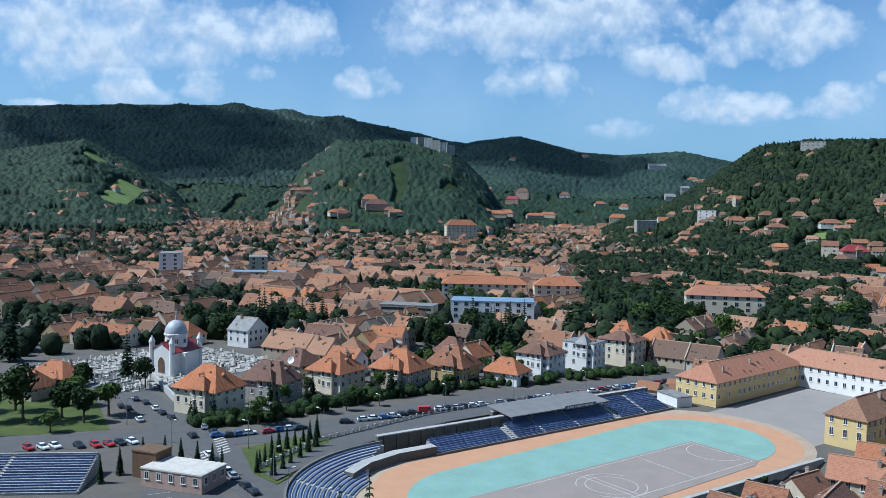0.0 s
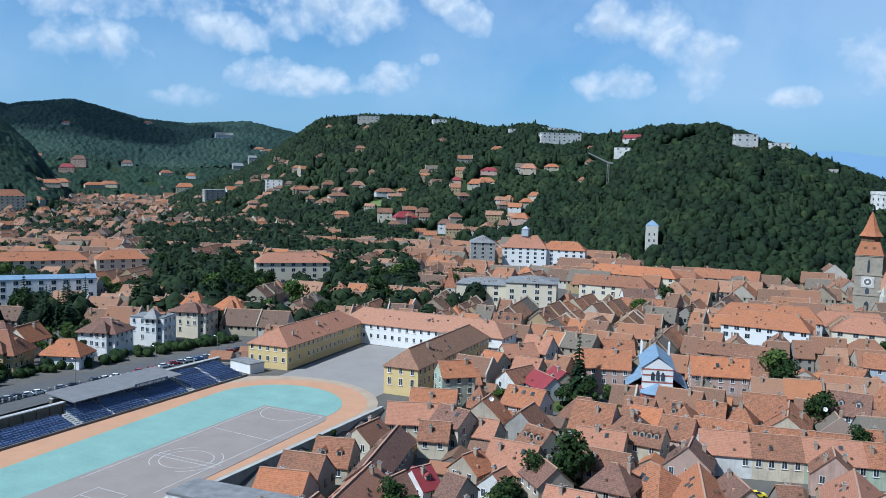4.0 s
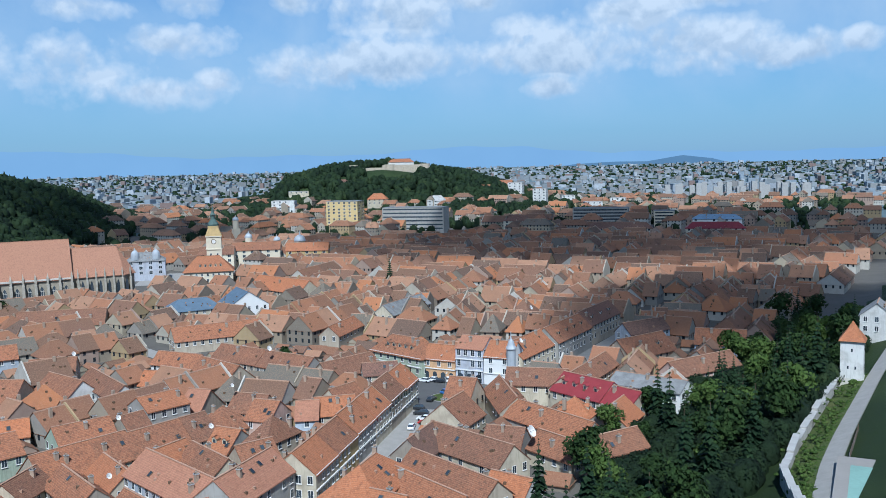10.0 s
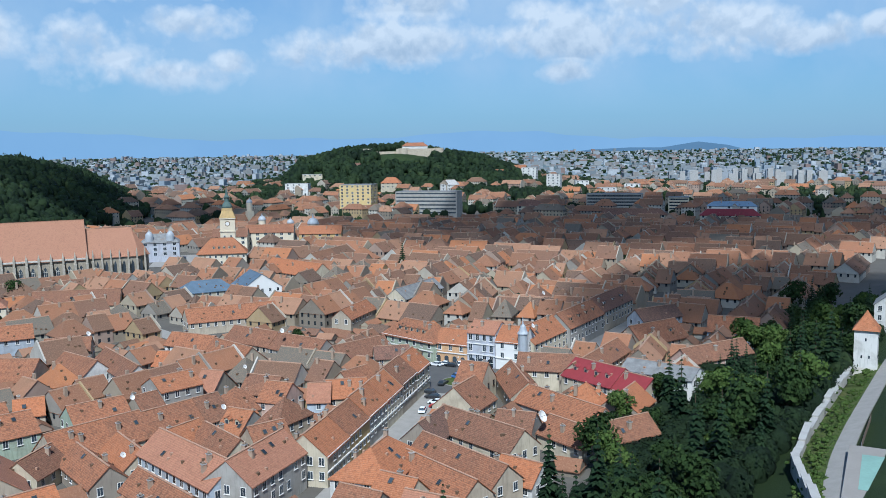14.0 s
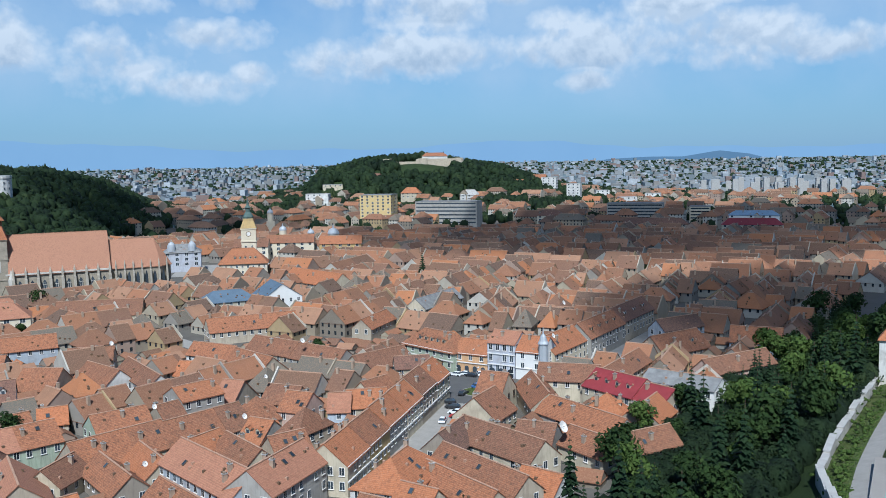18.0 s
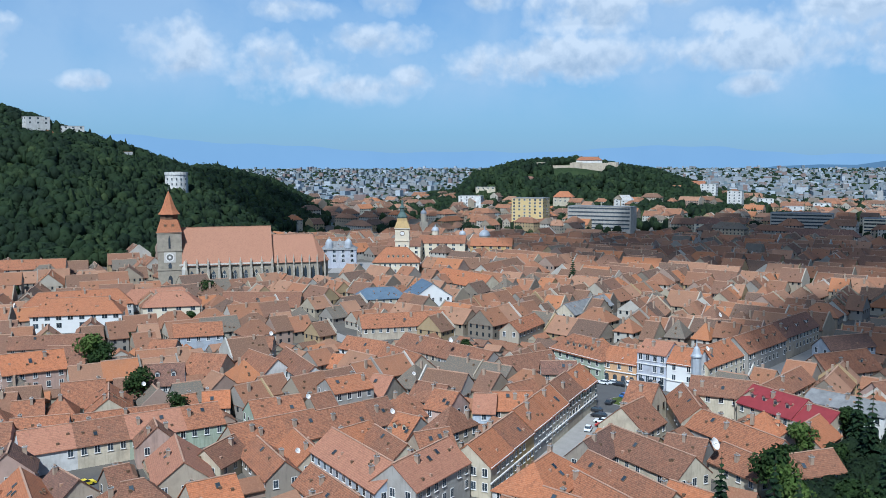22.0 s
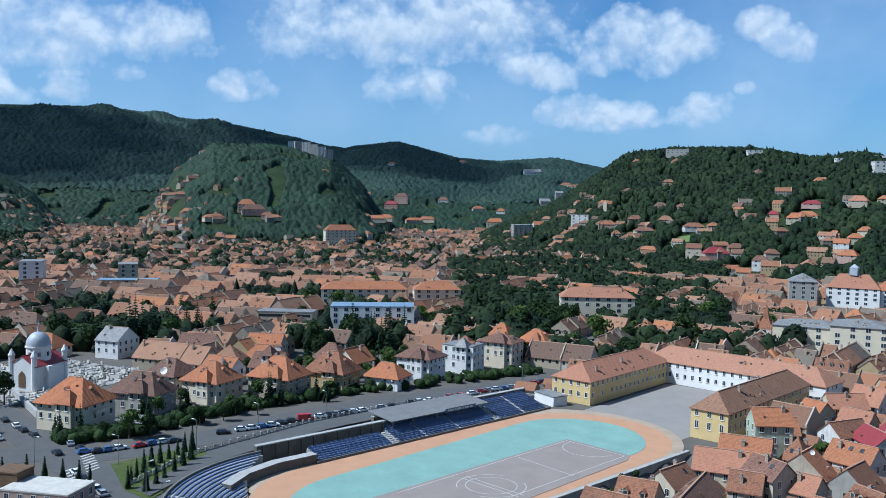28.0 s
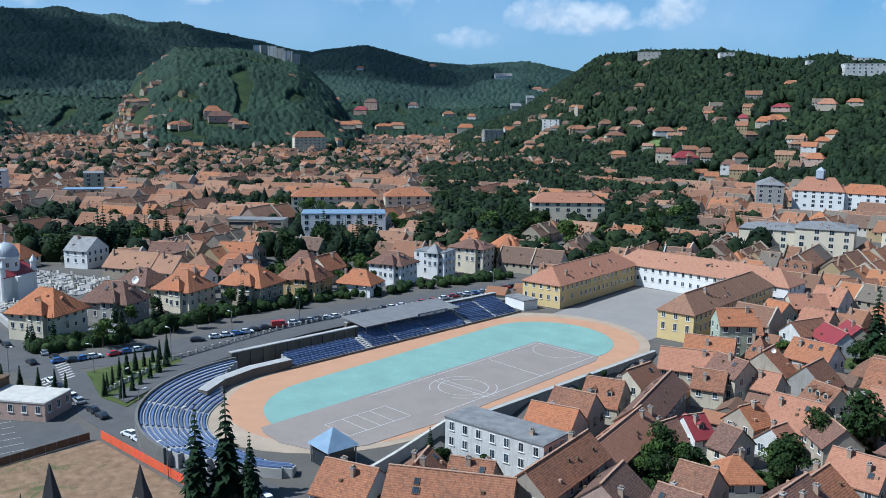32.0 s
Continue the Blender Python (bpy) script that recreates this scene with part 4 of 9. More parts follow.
    for k in range(12):
        b = Build()
        r0, zz = 28.0 + 1.2 * k, 0.35 + 0.27 * k
        first = 209.0 - 2.6 * k
        last = (284, 290, 298, 309, 311, 311, 308, 296, 285, 280, 277, 274)[k]
        bow(b, r0, r0 + 1.2, -0.5, zz, 0, first, last)
        for p, q in ((first + 0.6, 229), (231, 251), (253, min(last - 0.6, 271)), (273, last - 0.6)):
            if q > p + 2:
                bow(b, r0 + 0.5, r0 + 0.95, zz, zz + 0.36, 1, p, q)
        piece("bench", b.mesh("bench", CONCRETE, SEAT_BLUE), ob, label="curved bench of blue seats on a concrete step")
    b = Build()
    bow(b, 42.4, 43.0, -0.5, 4.2, 0, 180, 274)
    piece("terrace_wall", b.mesh("terrace_wall", STONE_DARK), ob, label="dark wall behind the curved terrace")
    b = Build()
    bow(b, 35.4, 35.7, -0.5, 1.9, 0, 276, 311)
    piece("terrace_wall", b.mesh("terrace_wall", CONCRETE), ob, label="pale low wall at the end of the terrace")
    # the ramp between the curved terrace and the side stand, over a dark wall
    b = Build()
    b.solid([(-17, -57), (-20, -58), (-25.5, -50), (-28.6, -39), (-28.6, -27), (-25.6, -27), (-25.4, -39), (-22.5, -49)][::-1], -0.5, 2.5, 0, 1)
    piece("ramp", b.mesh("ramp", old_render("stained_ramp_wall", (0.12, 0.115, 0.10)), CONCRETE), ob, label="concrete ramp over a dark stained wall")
    return ob


stadium = make_stadium()
claim(-150, 178, 100, 156, -8.5)


def make_railing():
    """Short concrete posts and two rails along the street over the stadium."""
    line = curve([(-190, 112), (-201, 138), (-204, 181), (-200, 214), (-179, 274)], 60)
    ob = thing("railing", "pale concrete railing along the stadium street", "railing", Matrix())
    post = Build()
    post.box(-0.2, 0.2, -0.2, 0.2, -0.5, 1.25)
    post.box(-0.26, 0.26, -0.26, 0.26, 1.25, 1.38)
    post = post.mesh("railing_post", CONCRETE)
    for x, y in line:
        piece("railing_post", post, ob, pose(x, y, 0))
    b = Build()
    for (x0, y0), (x1, y1) in zip(line[:-1], line[1:]):
        for z in (0.0, 0.55, 0.95):
            b.poly([(x0, y0, z), (x1, y1, z), (x1, y1, z + (0.35 if z == 0 else 0.12)), (x0, y0, z + (0.35 if z == 0 else 0.12))])
            b.poly([(x0 + 0.12, y0, z), (x1 + 0.12, y1, z), (x1 + 0.12, y1, z + (0.35 if z == 0 else 0.12)), (x0 + 0.12, y0, z + (0.35 if z == 0 else 0.12))][::-1])
    piece("rail", b.mesh("rail", CONCRETE), ob)
    bank = Build()
    for (x0, y0), (x1, y1) in zip(line[:-1], line[1:]):
        bank.poly([(x0 + 0.3, y0, 0.12), (x0 + 11, y0 - 1.5, 0.5), (x1 + 11, y1 - 1.5, 0.5), (x1 + 0.3, y1, 0.12)])
    thing("pavement_stand", "asphalt pavement between the street and the stand", "pavement", Matrix(), bank.mesh("pavement_stand", ASPHALT), kind="structure")


make_railing()
# small white kiosk at the head of the stand
house(-163, 258, 11, 6, -20, 3.2, 0.6, FRESH_WHITE, METAL_GREY, "flat", 0, 0, name="kiosk", category="kiosk", label="white kiosk with flat grey roof beside the stand")

# ---- the school round its yard ----
SCHOOL = dict(name="school_wing", category="school", chimneys=3, storey=3.7)
house(-157.5, 293, 58, 16, 88, 8.6, 5.0, YELLOW, ROOF_PINK, "hip", 2, skylights=2, label="long yellow school wing under a pale clay-tile hipped roof", **SCHOOL)
house(-122, 325, 72, 15, -6, 8.6, 5.0, FRESH_WHITE, ROOF_CHURCH, "hip", 2, skylights=3, label="white school wing with two rows of windows under a tiled roof", **SCHOOL)
house(-99.5, 280, 62, 12, 86, 9.4, 4.8, YELLOW, ROOF_TAN, "hip", 2, skylights=2, label="yellow school wing under a tan tiled hipped roof", win=WINDOW_TALL, **SCHOOL)


# ---- the great church ----
CHURCH = pose(101, 503, 0, 0, 0, -9)


def pointed(b, x, y, z0, w, h, slot, depth=0.12):
    """A tall pointed window on a wall that looks along -y."""
    pts = [(-w / 2, 0), (w / 2, 0), (w / 2, h * 0.7), (w * 0.3, h * 0.88), (0, h), (-w * 0.3, h * 0.88), (-w / 2, h * 0.7)]
    k = len(b.v)
    b.v += [(x + u, y - depth, z0 + v) for u, v in pts] + [(x + u, y + 0.1, z0 + v) for u, v in pts]
    b.f.append(tuple(range(k, k + 7)))
    b.f += [(k + i, k + (i + 1) % 7, k + 7 + (i + 1) % 7, k + 7 + i) for i in range(7)]
    b.s += [slot] * 8


def make_church():
    ob = thing("church", "huge grey gothic hall church with clay-tile roof", "church", CHURCH)
    b = Build()
    b.box(-36, 13.6, -14, 14, -1, 15.5)
    piece("nave_wall", b.mesh("nave_wall", STONE), ob)
    b = Build()
    b.solid([(13.6, -12), (40, -12), (46, -6), (46, 6), (40, 12), (13.6, 12)], -1, 15.0)
    piece("choir_wall", b.mesh("choir_wall", STONE), ob)
    piece("nave_roof", roof_shape(49.0, 28, 19.3, "gable", 0.8).mesh("nave_roof", ROOF_CHURCH), ob, pose(-10.9, 0, 15.6), "steep clay-tile nave roof")
    b = Build()
    for s in (-1, 1):
        b.poly([(13.5, -14, 15.6), (13.5, 14, 15.6), (13.5, 0, 34.6)][::s])
        b.poly([(-35.6, -14, 15.6), (-35.6, 14, 15.6), (-35.6, 0, 34.6)][::s])
    piece("nave_gable", b.mesh("nave_gable", STONE), ob)
    b = Build()
    ring = [(13.7, -12.7), (40.4, -12.7), (46.8, -6.2), (46.8, 6.2), (40.4, 12.7), (13.7, 12.7)]
    top = [(13.7, 0, 29.5), (38, 0, 29.5)]
    e = [(x, y, 14.6) for x, y in ring]
    b.poly([e[0], e[1], top[1], top[0]])
    for i in (1, 2, 3):
        b.poly([e[i], e[i + 1], top[1]])
    b.poly([e[4], e[5], top[0], top[1]])
    b.solid(ring, 14.3, 14.6)
    piece("choir_roof", b.mesh("choir_roof", ROOF_CHURCH), ob, label="hipped clay-tile choir roof")
    for k in range(9):                                      # buttresses and windows of the nave
        x = -33.5 + 5.85 * k
        for s in (-1, 1):
            b = Build()
            y0, y1 = sorted((s * 14.0, s * 16.6))
            b.box(x - 0.7, x + 0.7, y0, y1, -1, 12.5)
            b.box(x - 0.55, x + 0.55, sorted((s * 14.0, s * 15.6))[0], sorted((s * 14.0, s * 15.6))[1], 12.5, 16.4)
            b.lathe([(0.62, 16.4), (0.05, 18.8)], 4, x, s * 15.0, turn=math.pi / 4)
            piece("buttress", b.mesh("buttress", STONE_LIGHT), ob, label="stone buttress with a small pinnacle")
        if k < 8:
            b = Build()
            pointed(b, x + 2.9, -14.05, 3.0, 2.2, 8.6, 0)
            piece("window", b.mesh("window", GLASS), ob)
            b = Build()
            for q in (-0.55, 0.55):
                b.box(x + 2.9 + q - 0.08, x + 2.9 + q + 0.08, -14.25, -14.15, 3.0, 10.0)
            b.box(x + 1.75, x + 4.05, -14.25, -14.15, 8.9, 9.1)
            piece("tracery", b.mesh("tracery", STONE_PALE), ob)
    for k in range(7):
        x = 16.5 + 4.5 * k
        y = -12 if k < 6 else -9
        b = Build()
        b.box(x - 0.5, x + 0.5, y - 1.9, y, -1, 13.0)
        b.box(x - 0.35, x + 0.35, y - 1.0, y, 13.0, 17.0)
        b.lathe([(0.45, 17.0), (0.05, 19.2)], 4, x, y - 0.5, turn=math.pi / 4)
        piece("buttress", b.mesh("buttress", STONE_LIGHT), ob, label="stone buttress with a small pinnacle")
        if k < 6:
            b = Build()
            pointed(b, x + 2.25, -12.05, 3.0, 1.5, 9.6, 0)
            piece("window", b.mesh("window", GLASS), ob)
    b = Build()
    b.box(-37, 14, -14.9, -14.0, 14.6, 15.4)
    piece("cornice", b.mesh("cornice", STONE_PALE), ob)
    # the west tower
    b = Build()
    b.box(-48.6, -35.6, -10, 3, -1, 33)
    for z in (11.8, 22.4, 32.4):
        b.box(-48.9, -35.3, -10.3, 3.3, z, z + 0.7)
    tower = piece("tower", b.mesh("tower", STONE), ob, label="square grey stone tower")
    for z, w, h in ((24.0, 1.1, 7.2), (13.0, 1.8, 3.0), (4.0, 2.2, 5.0)):
        b = Build()
        pointed(b, -42.1, -10.06, z, w, h, 0)
        piece("tower_window", b.mesh("tower_window", GLASS), tower)
    b = Build()
    b.box(-45.2, -39.0, -10.25, -9.9, 16.2, 21.9)
    piece("dial_panel", b.mesh("dial_panel", STONE_PALE), tower)
    b = Build()
    n = 28
    for r, z, slot in ((2.35, -10.34, 0), (1.75, -10.38, 1), (0.7, -10.42, 0)):
        k = len(b.v)
        b.v += [(-42.1 + r * math.cos(math.tau * i / n), z, 19.1 + r * math.sin(math.tau * i / n)) for i in range(n)]
        b.f.append(tuple(range(k, k + n)))
        b.s.append(slot)
    piece("clock_face", b.mesh("clock_face", TRIM, STONE_DARK), tower, label="round white clock face")
    b = Build()
    b.lathe([(9.9, 33.0), (9.4, 33.6), (6.6, 39.6), (6.4, 40.0)], 4, -42.1, -3.5, turn=math.pi / 4)
    skirt = piece("skirt_roof", b.mesh("skirt_roof", ROOF_NEW), tower, label="orange tiled skirt roof")
    for q in (-2, 2):
        b = Build()
        b.box(-42.1 + q - 0.7, -42.1 + q + 0.7, -9.3, -6.5, 36.2, 37.4)
        piece("dormer", b.mesh("dormer", WOOD), skirt)
    b = Build()
    b.lathe([(5.0, 40.0), (5.0, 43.0)], 8, -42.1, -3.5, turn=math.pi / 8)
    piece("lantern", b.mesh("lantern", WOOD), tower, label="dark timber lantern")
    b = Build()
    b.lathe([(6.3, 42.8), (4.6, 45.0), (3.0, 48.5), (1.6, 52.5), (0.25, 55.5)], 8, -42.1, -3.5, turn=math.pi / 8)
    spire = piece("spire", b.mesh("spire", ROOF_NEW), tower, label="orange tiled spire")
    b = Build()
    b.lathe([(0.12, 55.0), (0.10, 58.5)], 6, -42.1, -3.5)
    b.lathe([(0.1, 56.2), (0.45, 56.6), (0.1, 57.0)], 8, -42.1, -3.5)
    piece("finial", b.mesh("finial", METAL_GREY), spire)
    b = Build()
    b.lathe([(1.5, -1), (1.5, 12.5), (0.1, 17.5)], 6, -34.4, -14.5)
    piece("stair_turret", b.mesh("stair_turret", STONE_PALE), ob, label="pale stone stair turret")
    claim(99, 503, 112, 46, -9)


make_church()


# ---- the council house ----
def make_council_house():
    m = pose(197, 508, 0, 0, 0, -24)
    ob = thing("council_house", "pale yellow council house with clock tower", "town hall", m)
    b = Build()
    b.box(-15.5, 13, -9, 9, -1, 10.5)
    w = piece("wall", b.mesh("wall", FRESH_CREAM), ob)
    piece("roof", roof_shape(28.5, 18, 8.0, "hip", 0.8).mesh("roof", ROOF_NEW), ob, pose(-1.25, 0, 10.5), "orange mansard roof with dormers")
    for k in range(5):
        piece("dormer", DORMER["new_clay_tiles"], ob, pose(-6 + 3 * k, -6.2, 13.0))
    for z in (8.0, 4.6, 1.6):
        for k in range(8):
            piece("window", WINDOW, ob, pose(-11.4 + 3.25 * k, -9.02, z))
        for k in range(5):
            piece("window", WINDOW, ob, pose(-13.02, -6.6 + 3.3 * k, z, 0, 0, -90))
    b = Build()
    b.box(-2.5, 6.5, 6, 15, -1, 30)
    for z in (21.5, 29.3):
        b.box(-2.9, 6.9, 5.6, 15.4, z, z + 0.7)
    t = piece("tower", b.mesh("tower", FRESH_CREAM), ob, label="square cream clock tower")
    b = Build()
    b.lathe([(7.0, 30.0), (5.4, 33.0), (4.6, 34.5), (4.4, 36.0)], 4, 2.0, 10.5, turn=math.pi / 4)
    piece("tower_roof", b.mesh("tower_roof", OCHRE), t, label="ochre tiled tower roof")
    b = Build()
    b.lathe([(3.2, 36.0), (3.4, 37.0), (2.2, 39.0), (1.4, 40.0), (1.4, 42.0), (2.0, 42.6), (0.9, 44.2), (0.15, 48.5)], 8, 2.0, 10.5)
    piece("helm", b.mesh("helm", COPPER), t, label="dark green copper helm")
    b = Build()
    n = 20
    for r, q, slot in ((1.6, 5.95, 0), (1.2, 5.9, 1)):
        k = len(b.v)
        b.v += [(2.0 + r * math.cos(math.tau * i / n), q, 26.5 + r * math.sin(math.tau * i / n)) for i in range(n)]
        b.f.append(tuple(range(k, k + n)))
        b.s.append(slot)
    piece("clock_face", b.mesh("clock_face", WOOD, TRIM), t)
    for q in (0.0, 4.0):
        piece("window", WINDOW, t, pose(q, 5.98, 18.5))
    claim(199, 512, 30, 28, -24)


make_council_house()


# ---- the synagogue ----
def make_synagogue():
    m = pose(-26.5, 279, 0, 0, 0, 9)
    ob = thing("synagogue", "white and red brick synagogue with blue metal roofs", "synagogue", m)
    red = plain("dark_red_brick", (0.30, 0.10, 0.075), 0.9, 0.25, 0.8)
    b = Build()
    b.box(-4.6, 4.6, -9, 12, -1, 12.2)
    b.poly([(-4.6, -9, 12.2), (4.6, -9, 12.2), (0, -9, 15.0)])
    piece("nave_wall", b.mesh("nave_wall", FRESH_WHITE), ob)
    for z in (5.2, 7.4, 9.6, 11.4):
        b = Build()
        b.box(-4.66, 4.66, -9.06, 12.06, z, z + 0.45)
        piece("brick_band", b.mesh("brick_band", red), ob, label="dark red brick band")
    piece("nave_roof", roof_shape(21, 9.6, 3.6, "gable", 0.5).mesh("nave_roof", METAL_BLUE), ob, pose(0, 1.5, 12.2, 0, 0, 90), "pale blue metal roof")
    for s in (-1, 1):
        b = Build()
        x0, x1 = sorted((s * 4.6, s * 9.0))
        b.box(x0, x1, -6, 11, -1, 5.6)
        piece("aisle_wall", b.mesh("aisle_wall", red), ob)
        b = Build()
        a, c = s * 4.5, s * 9.4
        b.poly([(a, -6.4, 8.8), (a, 11.4, 8.8), (c, 11.4, 5.5), (c, -6.4, 5.5)][::s])
        b.poly([(a, -6.4, 8.5), (a, 11.4, 8.5), (c, 11.4, 5.2), (c, -6.4, 5.2)][::-s])
        b.poly([(a, -6.4, 8.8), (c, -6.4, 5.5), (c, -6.4, 5.2), (a, -6.4, 8.5)][::s])
        piece("aisle_roof", b.mesh("aisle_roof", METAL_BLUE), ob, label="pale blue metal lean-to roof")
    b = Build()
    b.solid([(-4.8, -9), (-4.8, -12), (-2.2, -14), (2.2, -14), (4.8, -12), (4.8, -9)][::-1], -1, 5.0)
    piece("porch_wall", b.mesh("porch_wall", red), ob)
    b = Build()
    ring = [(-5.2, -9), (-5.2, -12.2), (-2.4, -14.4), (2.4, -14.4), (5.2, -12.2), (5.2, -9)]
    for p, q in zip(ring[:-1], ring[1:]):
        b.poly([(*p, 5.0), (*q, 5.0), (0, -9.05, 7.4)])
    b.solid(ring[::-1], 4.8, 5.0)
    piece("porch_roof", b.mesh("porch_roof", METAL_BLUE), ob, label="pale blue metal porch roof")
    for x, w, h in ((-1.5, 1.05, 2.6), (0, 1.05, 3.2), (1.5, 1.05, 2.6)):
        b = Build()
        pointed(b, x, -9.1, 8.3, w, h, 0)
        piece("window", b.mesh("window", GLASS), ob)
    for x in (-4.4, 4.4):
        b = Build()
        b.box(x - 0.35, x + 0.35, 10.6, 11.4, 12.2, 16.2)
        b.lathe([(0.5, 16.2), (0.05, 17.2)], 4, x, 11.0, turn=math.pi / 4)
        piece("pinnacle", b.mesh("pinnacle", FRESH_WHITE), ob)
    claim(-26.5, 278, 20, 30, 9)


make_synagogue()
house(-44, 286, 17, 12, 9, 8.5, 4.8, PINK, ROOF_NEW, "gable", skylights=1, label="red and white brick house under an orange tiled roof")
house(-8, 291, 18, 12, 9, 8.5, 4.8, PINK, ROOF_NEW, "gable", skylights=2, label="red and white brick house under an orange tiled roof")


# ---- towers on the castle hill ----
def hill_tower(name, label, az, dist, w, h, mat, round_=False, cap=None):
    x, y = dist * math.sin(radians(az)), dist * math.cos(radians(az))
    ob = thing(name, label, "tower", pose(x, y, land_at(x, y), 0, 0, -az))
    b = Build()
    if round_:
        b.lathe([(w / 2, -4), (w / 2 * 0.97, h * 0.85), (w / 2 * 1.02, h * 0.86), (w / 2 * 1.02, h)], 20)
    else:
        b.box(-w / 2, w / 2, -w / 2, w / 2, -4, h)
    wall = piece("wall", b.mesh("wall", mat), ob)
    b = Build()
    for z in (0.35, 0.6):
        for k in range(5 if round_ else 2):
            u = (k - 2) * w * 0.19 if round_ else (k - 0.5) * w * 0.4
            y0 = -math.sqrt(max(0.0, (w / 2) ** 2 - u * u)) if round_ else -w / 2
            b.box(u - 0.5, u + 0.5, y0 - 0.15, y0 + 0.5, h * z, h * z + 2.0)
    piece("loophole", b.mesh("loophole", GLASS), wall)
    if cap == "glass":
        b = Build()
        b.lathe([(w * 0.74, h), (0.1, h + 4.2)], 4, turn=math.pi / 4)
        piece("cap", b.mesh("cap", METAL_BLUE), ob, label="pale glass pyramid cap")
    return x, y


hill_tower("white_tower", "stout white medieval tower above the trees", 7.15, 850, 21, 19, WHITE, True)
hill_tower("black_tower", "square pale stone tower with a glass cap", -6.1, 682, 9.4, 19, STONE_PALE, False, "glass")

# ---- houses of the old town that are placed singly ----
house(-58.7, 240.4, 11.9, 10.0, -13, 5.0, 4.3, WHITE, ROOF_NEW, "gable", skylights=2)
house(-73.5, 318.0, 10.4, 12.3, -10, 4.8, 5.2, WHITE, ROOF_PINK, "gable")
house(-69.5, 285.6, 9.7, 8.2, -10, 4.9, 3.5, CREAM, ROOF_PINK, "gable", skylights=1)
house(-80.8, 281.8, 7.8, 9.7, -22, 6.0, 4.1, GREEN, ROOF_NEW, "gable")
house(-95.8, 353.2, 11.8, 8.7, 8, 8.1, 3.7, WHITE, ROOF, "gable", dormers=3)
house(-32.4, 210.8, 12.3, 8.2, -4, 4.9, 3.5, CREAM, ROOF_PINK, "gable", skylights=3)
house(-60.3, 207.6, 5.6, 8.2, -6, 4.9, 3.5, SAND, ROOF_PINK, "gable")
house(-46.9, 205.8, 7.9, 8.3, -29, 4.9, 3.5, CREAM, ROOF, "gable", dormers=3)
house(-29.9, 197.5, 13.2, 8.2, -10, 4.1, 3.5, CREAM, ROOF, "gable", skylights=2)
house(-21.6, 216.2, 8.3, 8.6, -10, 5.6, 3.6, CREAM, ROOF, "gable", dormers=4)
house(-24.2, 233.8, 8.5, 9.0, -10, 5.4, 3.8, WHITE, ROOF_NEW, "gable", skylights=1)
house(5.7, 262.3, 11.5, 13.1, 1, 3.7, 5.6, GREY, ROOF, "gable", skylights=1)
house(3.1, 315.8, 15.0, 14.0, -27, 3.3, 6.0, SAND, ROOF, "gable")
house(-3.9, 340.3, 25.2, 8.5, -10, 5.6, 3.6, SAND, ROOF, "gable", skylights=1)
house(28.4, 263.9, 10.5, 11.4, -10, 6.9, 4.9, WHITE, ROOF_BROWN, "gable", dormers=2, skylights=1)
house(33.6, 314.1, 9.5, 14.0, -30, 3.3, 6.0, DUN, ROOF, "gable")
house(48.5, 338.2, 18.0, 9.4, -6, 6.1, 4.0, PALE_BLUE, ROOF, "gable")
house(63.0, 306.5, 14.7, 8.2, -23, 5.8, 3.5, SAND, ROOF, "gable", skylights=2)
house(44.3, 284.7, 12.7, 12.5, -41, 3.9, 5.3, CREAM, ROOF, "gable")
house(39.2, 242.3, 7.3, 8.2, -10, 4.1, 3.5, SAND, ROOF_NEW, "gable", skylights=2)
house(9.9, 191.7, 5.0, 9.0, 13, 2.9, 3.8, DUN, ROOF, "gable")
house(12.1, 179.1, 14.5, 11.8, 8, 2.5, 5.0, SAND, ROOF, "hip", skylights=1)
house(26.2, 171.0, 9.8, 10.7, 10, 3.9, 4.5, SAND, ROOF_NEW, "gable", skylights=3)
house(32.1, 196.2, 11.5, 8.2, 46, 4.1, 3.5, CREAM, ROOF, "gable")
house(-39.4, 181.5, 9.9, 8.2, -52, 4.9, 3.5, SAND, ROOF_BROWN, "gable")
house(-24.8, 181.1, 9.8, 9.9, -10, 5.9, 4.2, SAND, ROOF_BROWN, "hip")
house(-17.1, 186.9, 14.7, 13.5, -37, 3.5, 5.7, SAND, ROOF, "hip", skylights=2)
house(-14.1, 167.4, 9.2, 8.2, 45, 4.1, 3.5, CREAM, ROOF_RED, "gable")
house(-6.6, 176.5, 30.2, 10.0, -83, 5.0, 4.2, WHITE, ROOF_NEW, "gable", skylights=5)
house(0.2, 186.5, 11.2, 8.2, -68, 4.9, 3.5, SAND, ROOF_BROWN, "gable")
house(63.9, 224.7, 6.7, 9.8, 16, 4.2, 4.2, DUN, ROOF, "gable")
house(59.9, 276.2, 19.5, 9.8, -75, 5.1, 4.2, WHITE, ROOF, "gable")
house(69.8, 267.9, 31.1, 8.2, -88, 5.8, 3.5, WHITE, ROOF, "gable")
house(98.5, 285.6, 18.8, 8.2, -62, 5.8, 3.5, WHITE, ROOF, "gable", skylights=1)
house(85.5, 272.4, 7.0, 8.4, -49, 4.0, 3.6, SAND, ROOF_NEW, "gable", skylights=1)
house(104.0, 264.7, 22.0, 11.5, -80, 4.3, 4.9, SAND, ROOF, "gable", skylights=2)
house(85.5, 233.4, 6.8, 14.0, -54, 3.3, 6.0, SAND, ROOF_PINK, "gable", skylights=1)
house(62.2, 192.7, 11.1, 8.2, 24, 4.9, 3.5, SAND, ROOF_NEW, "gable")
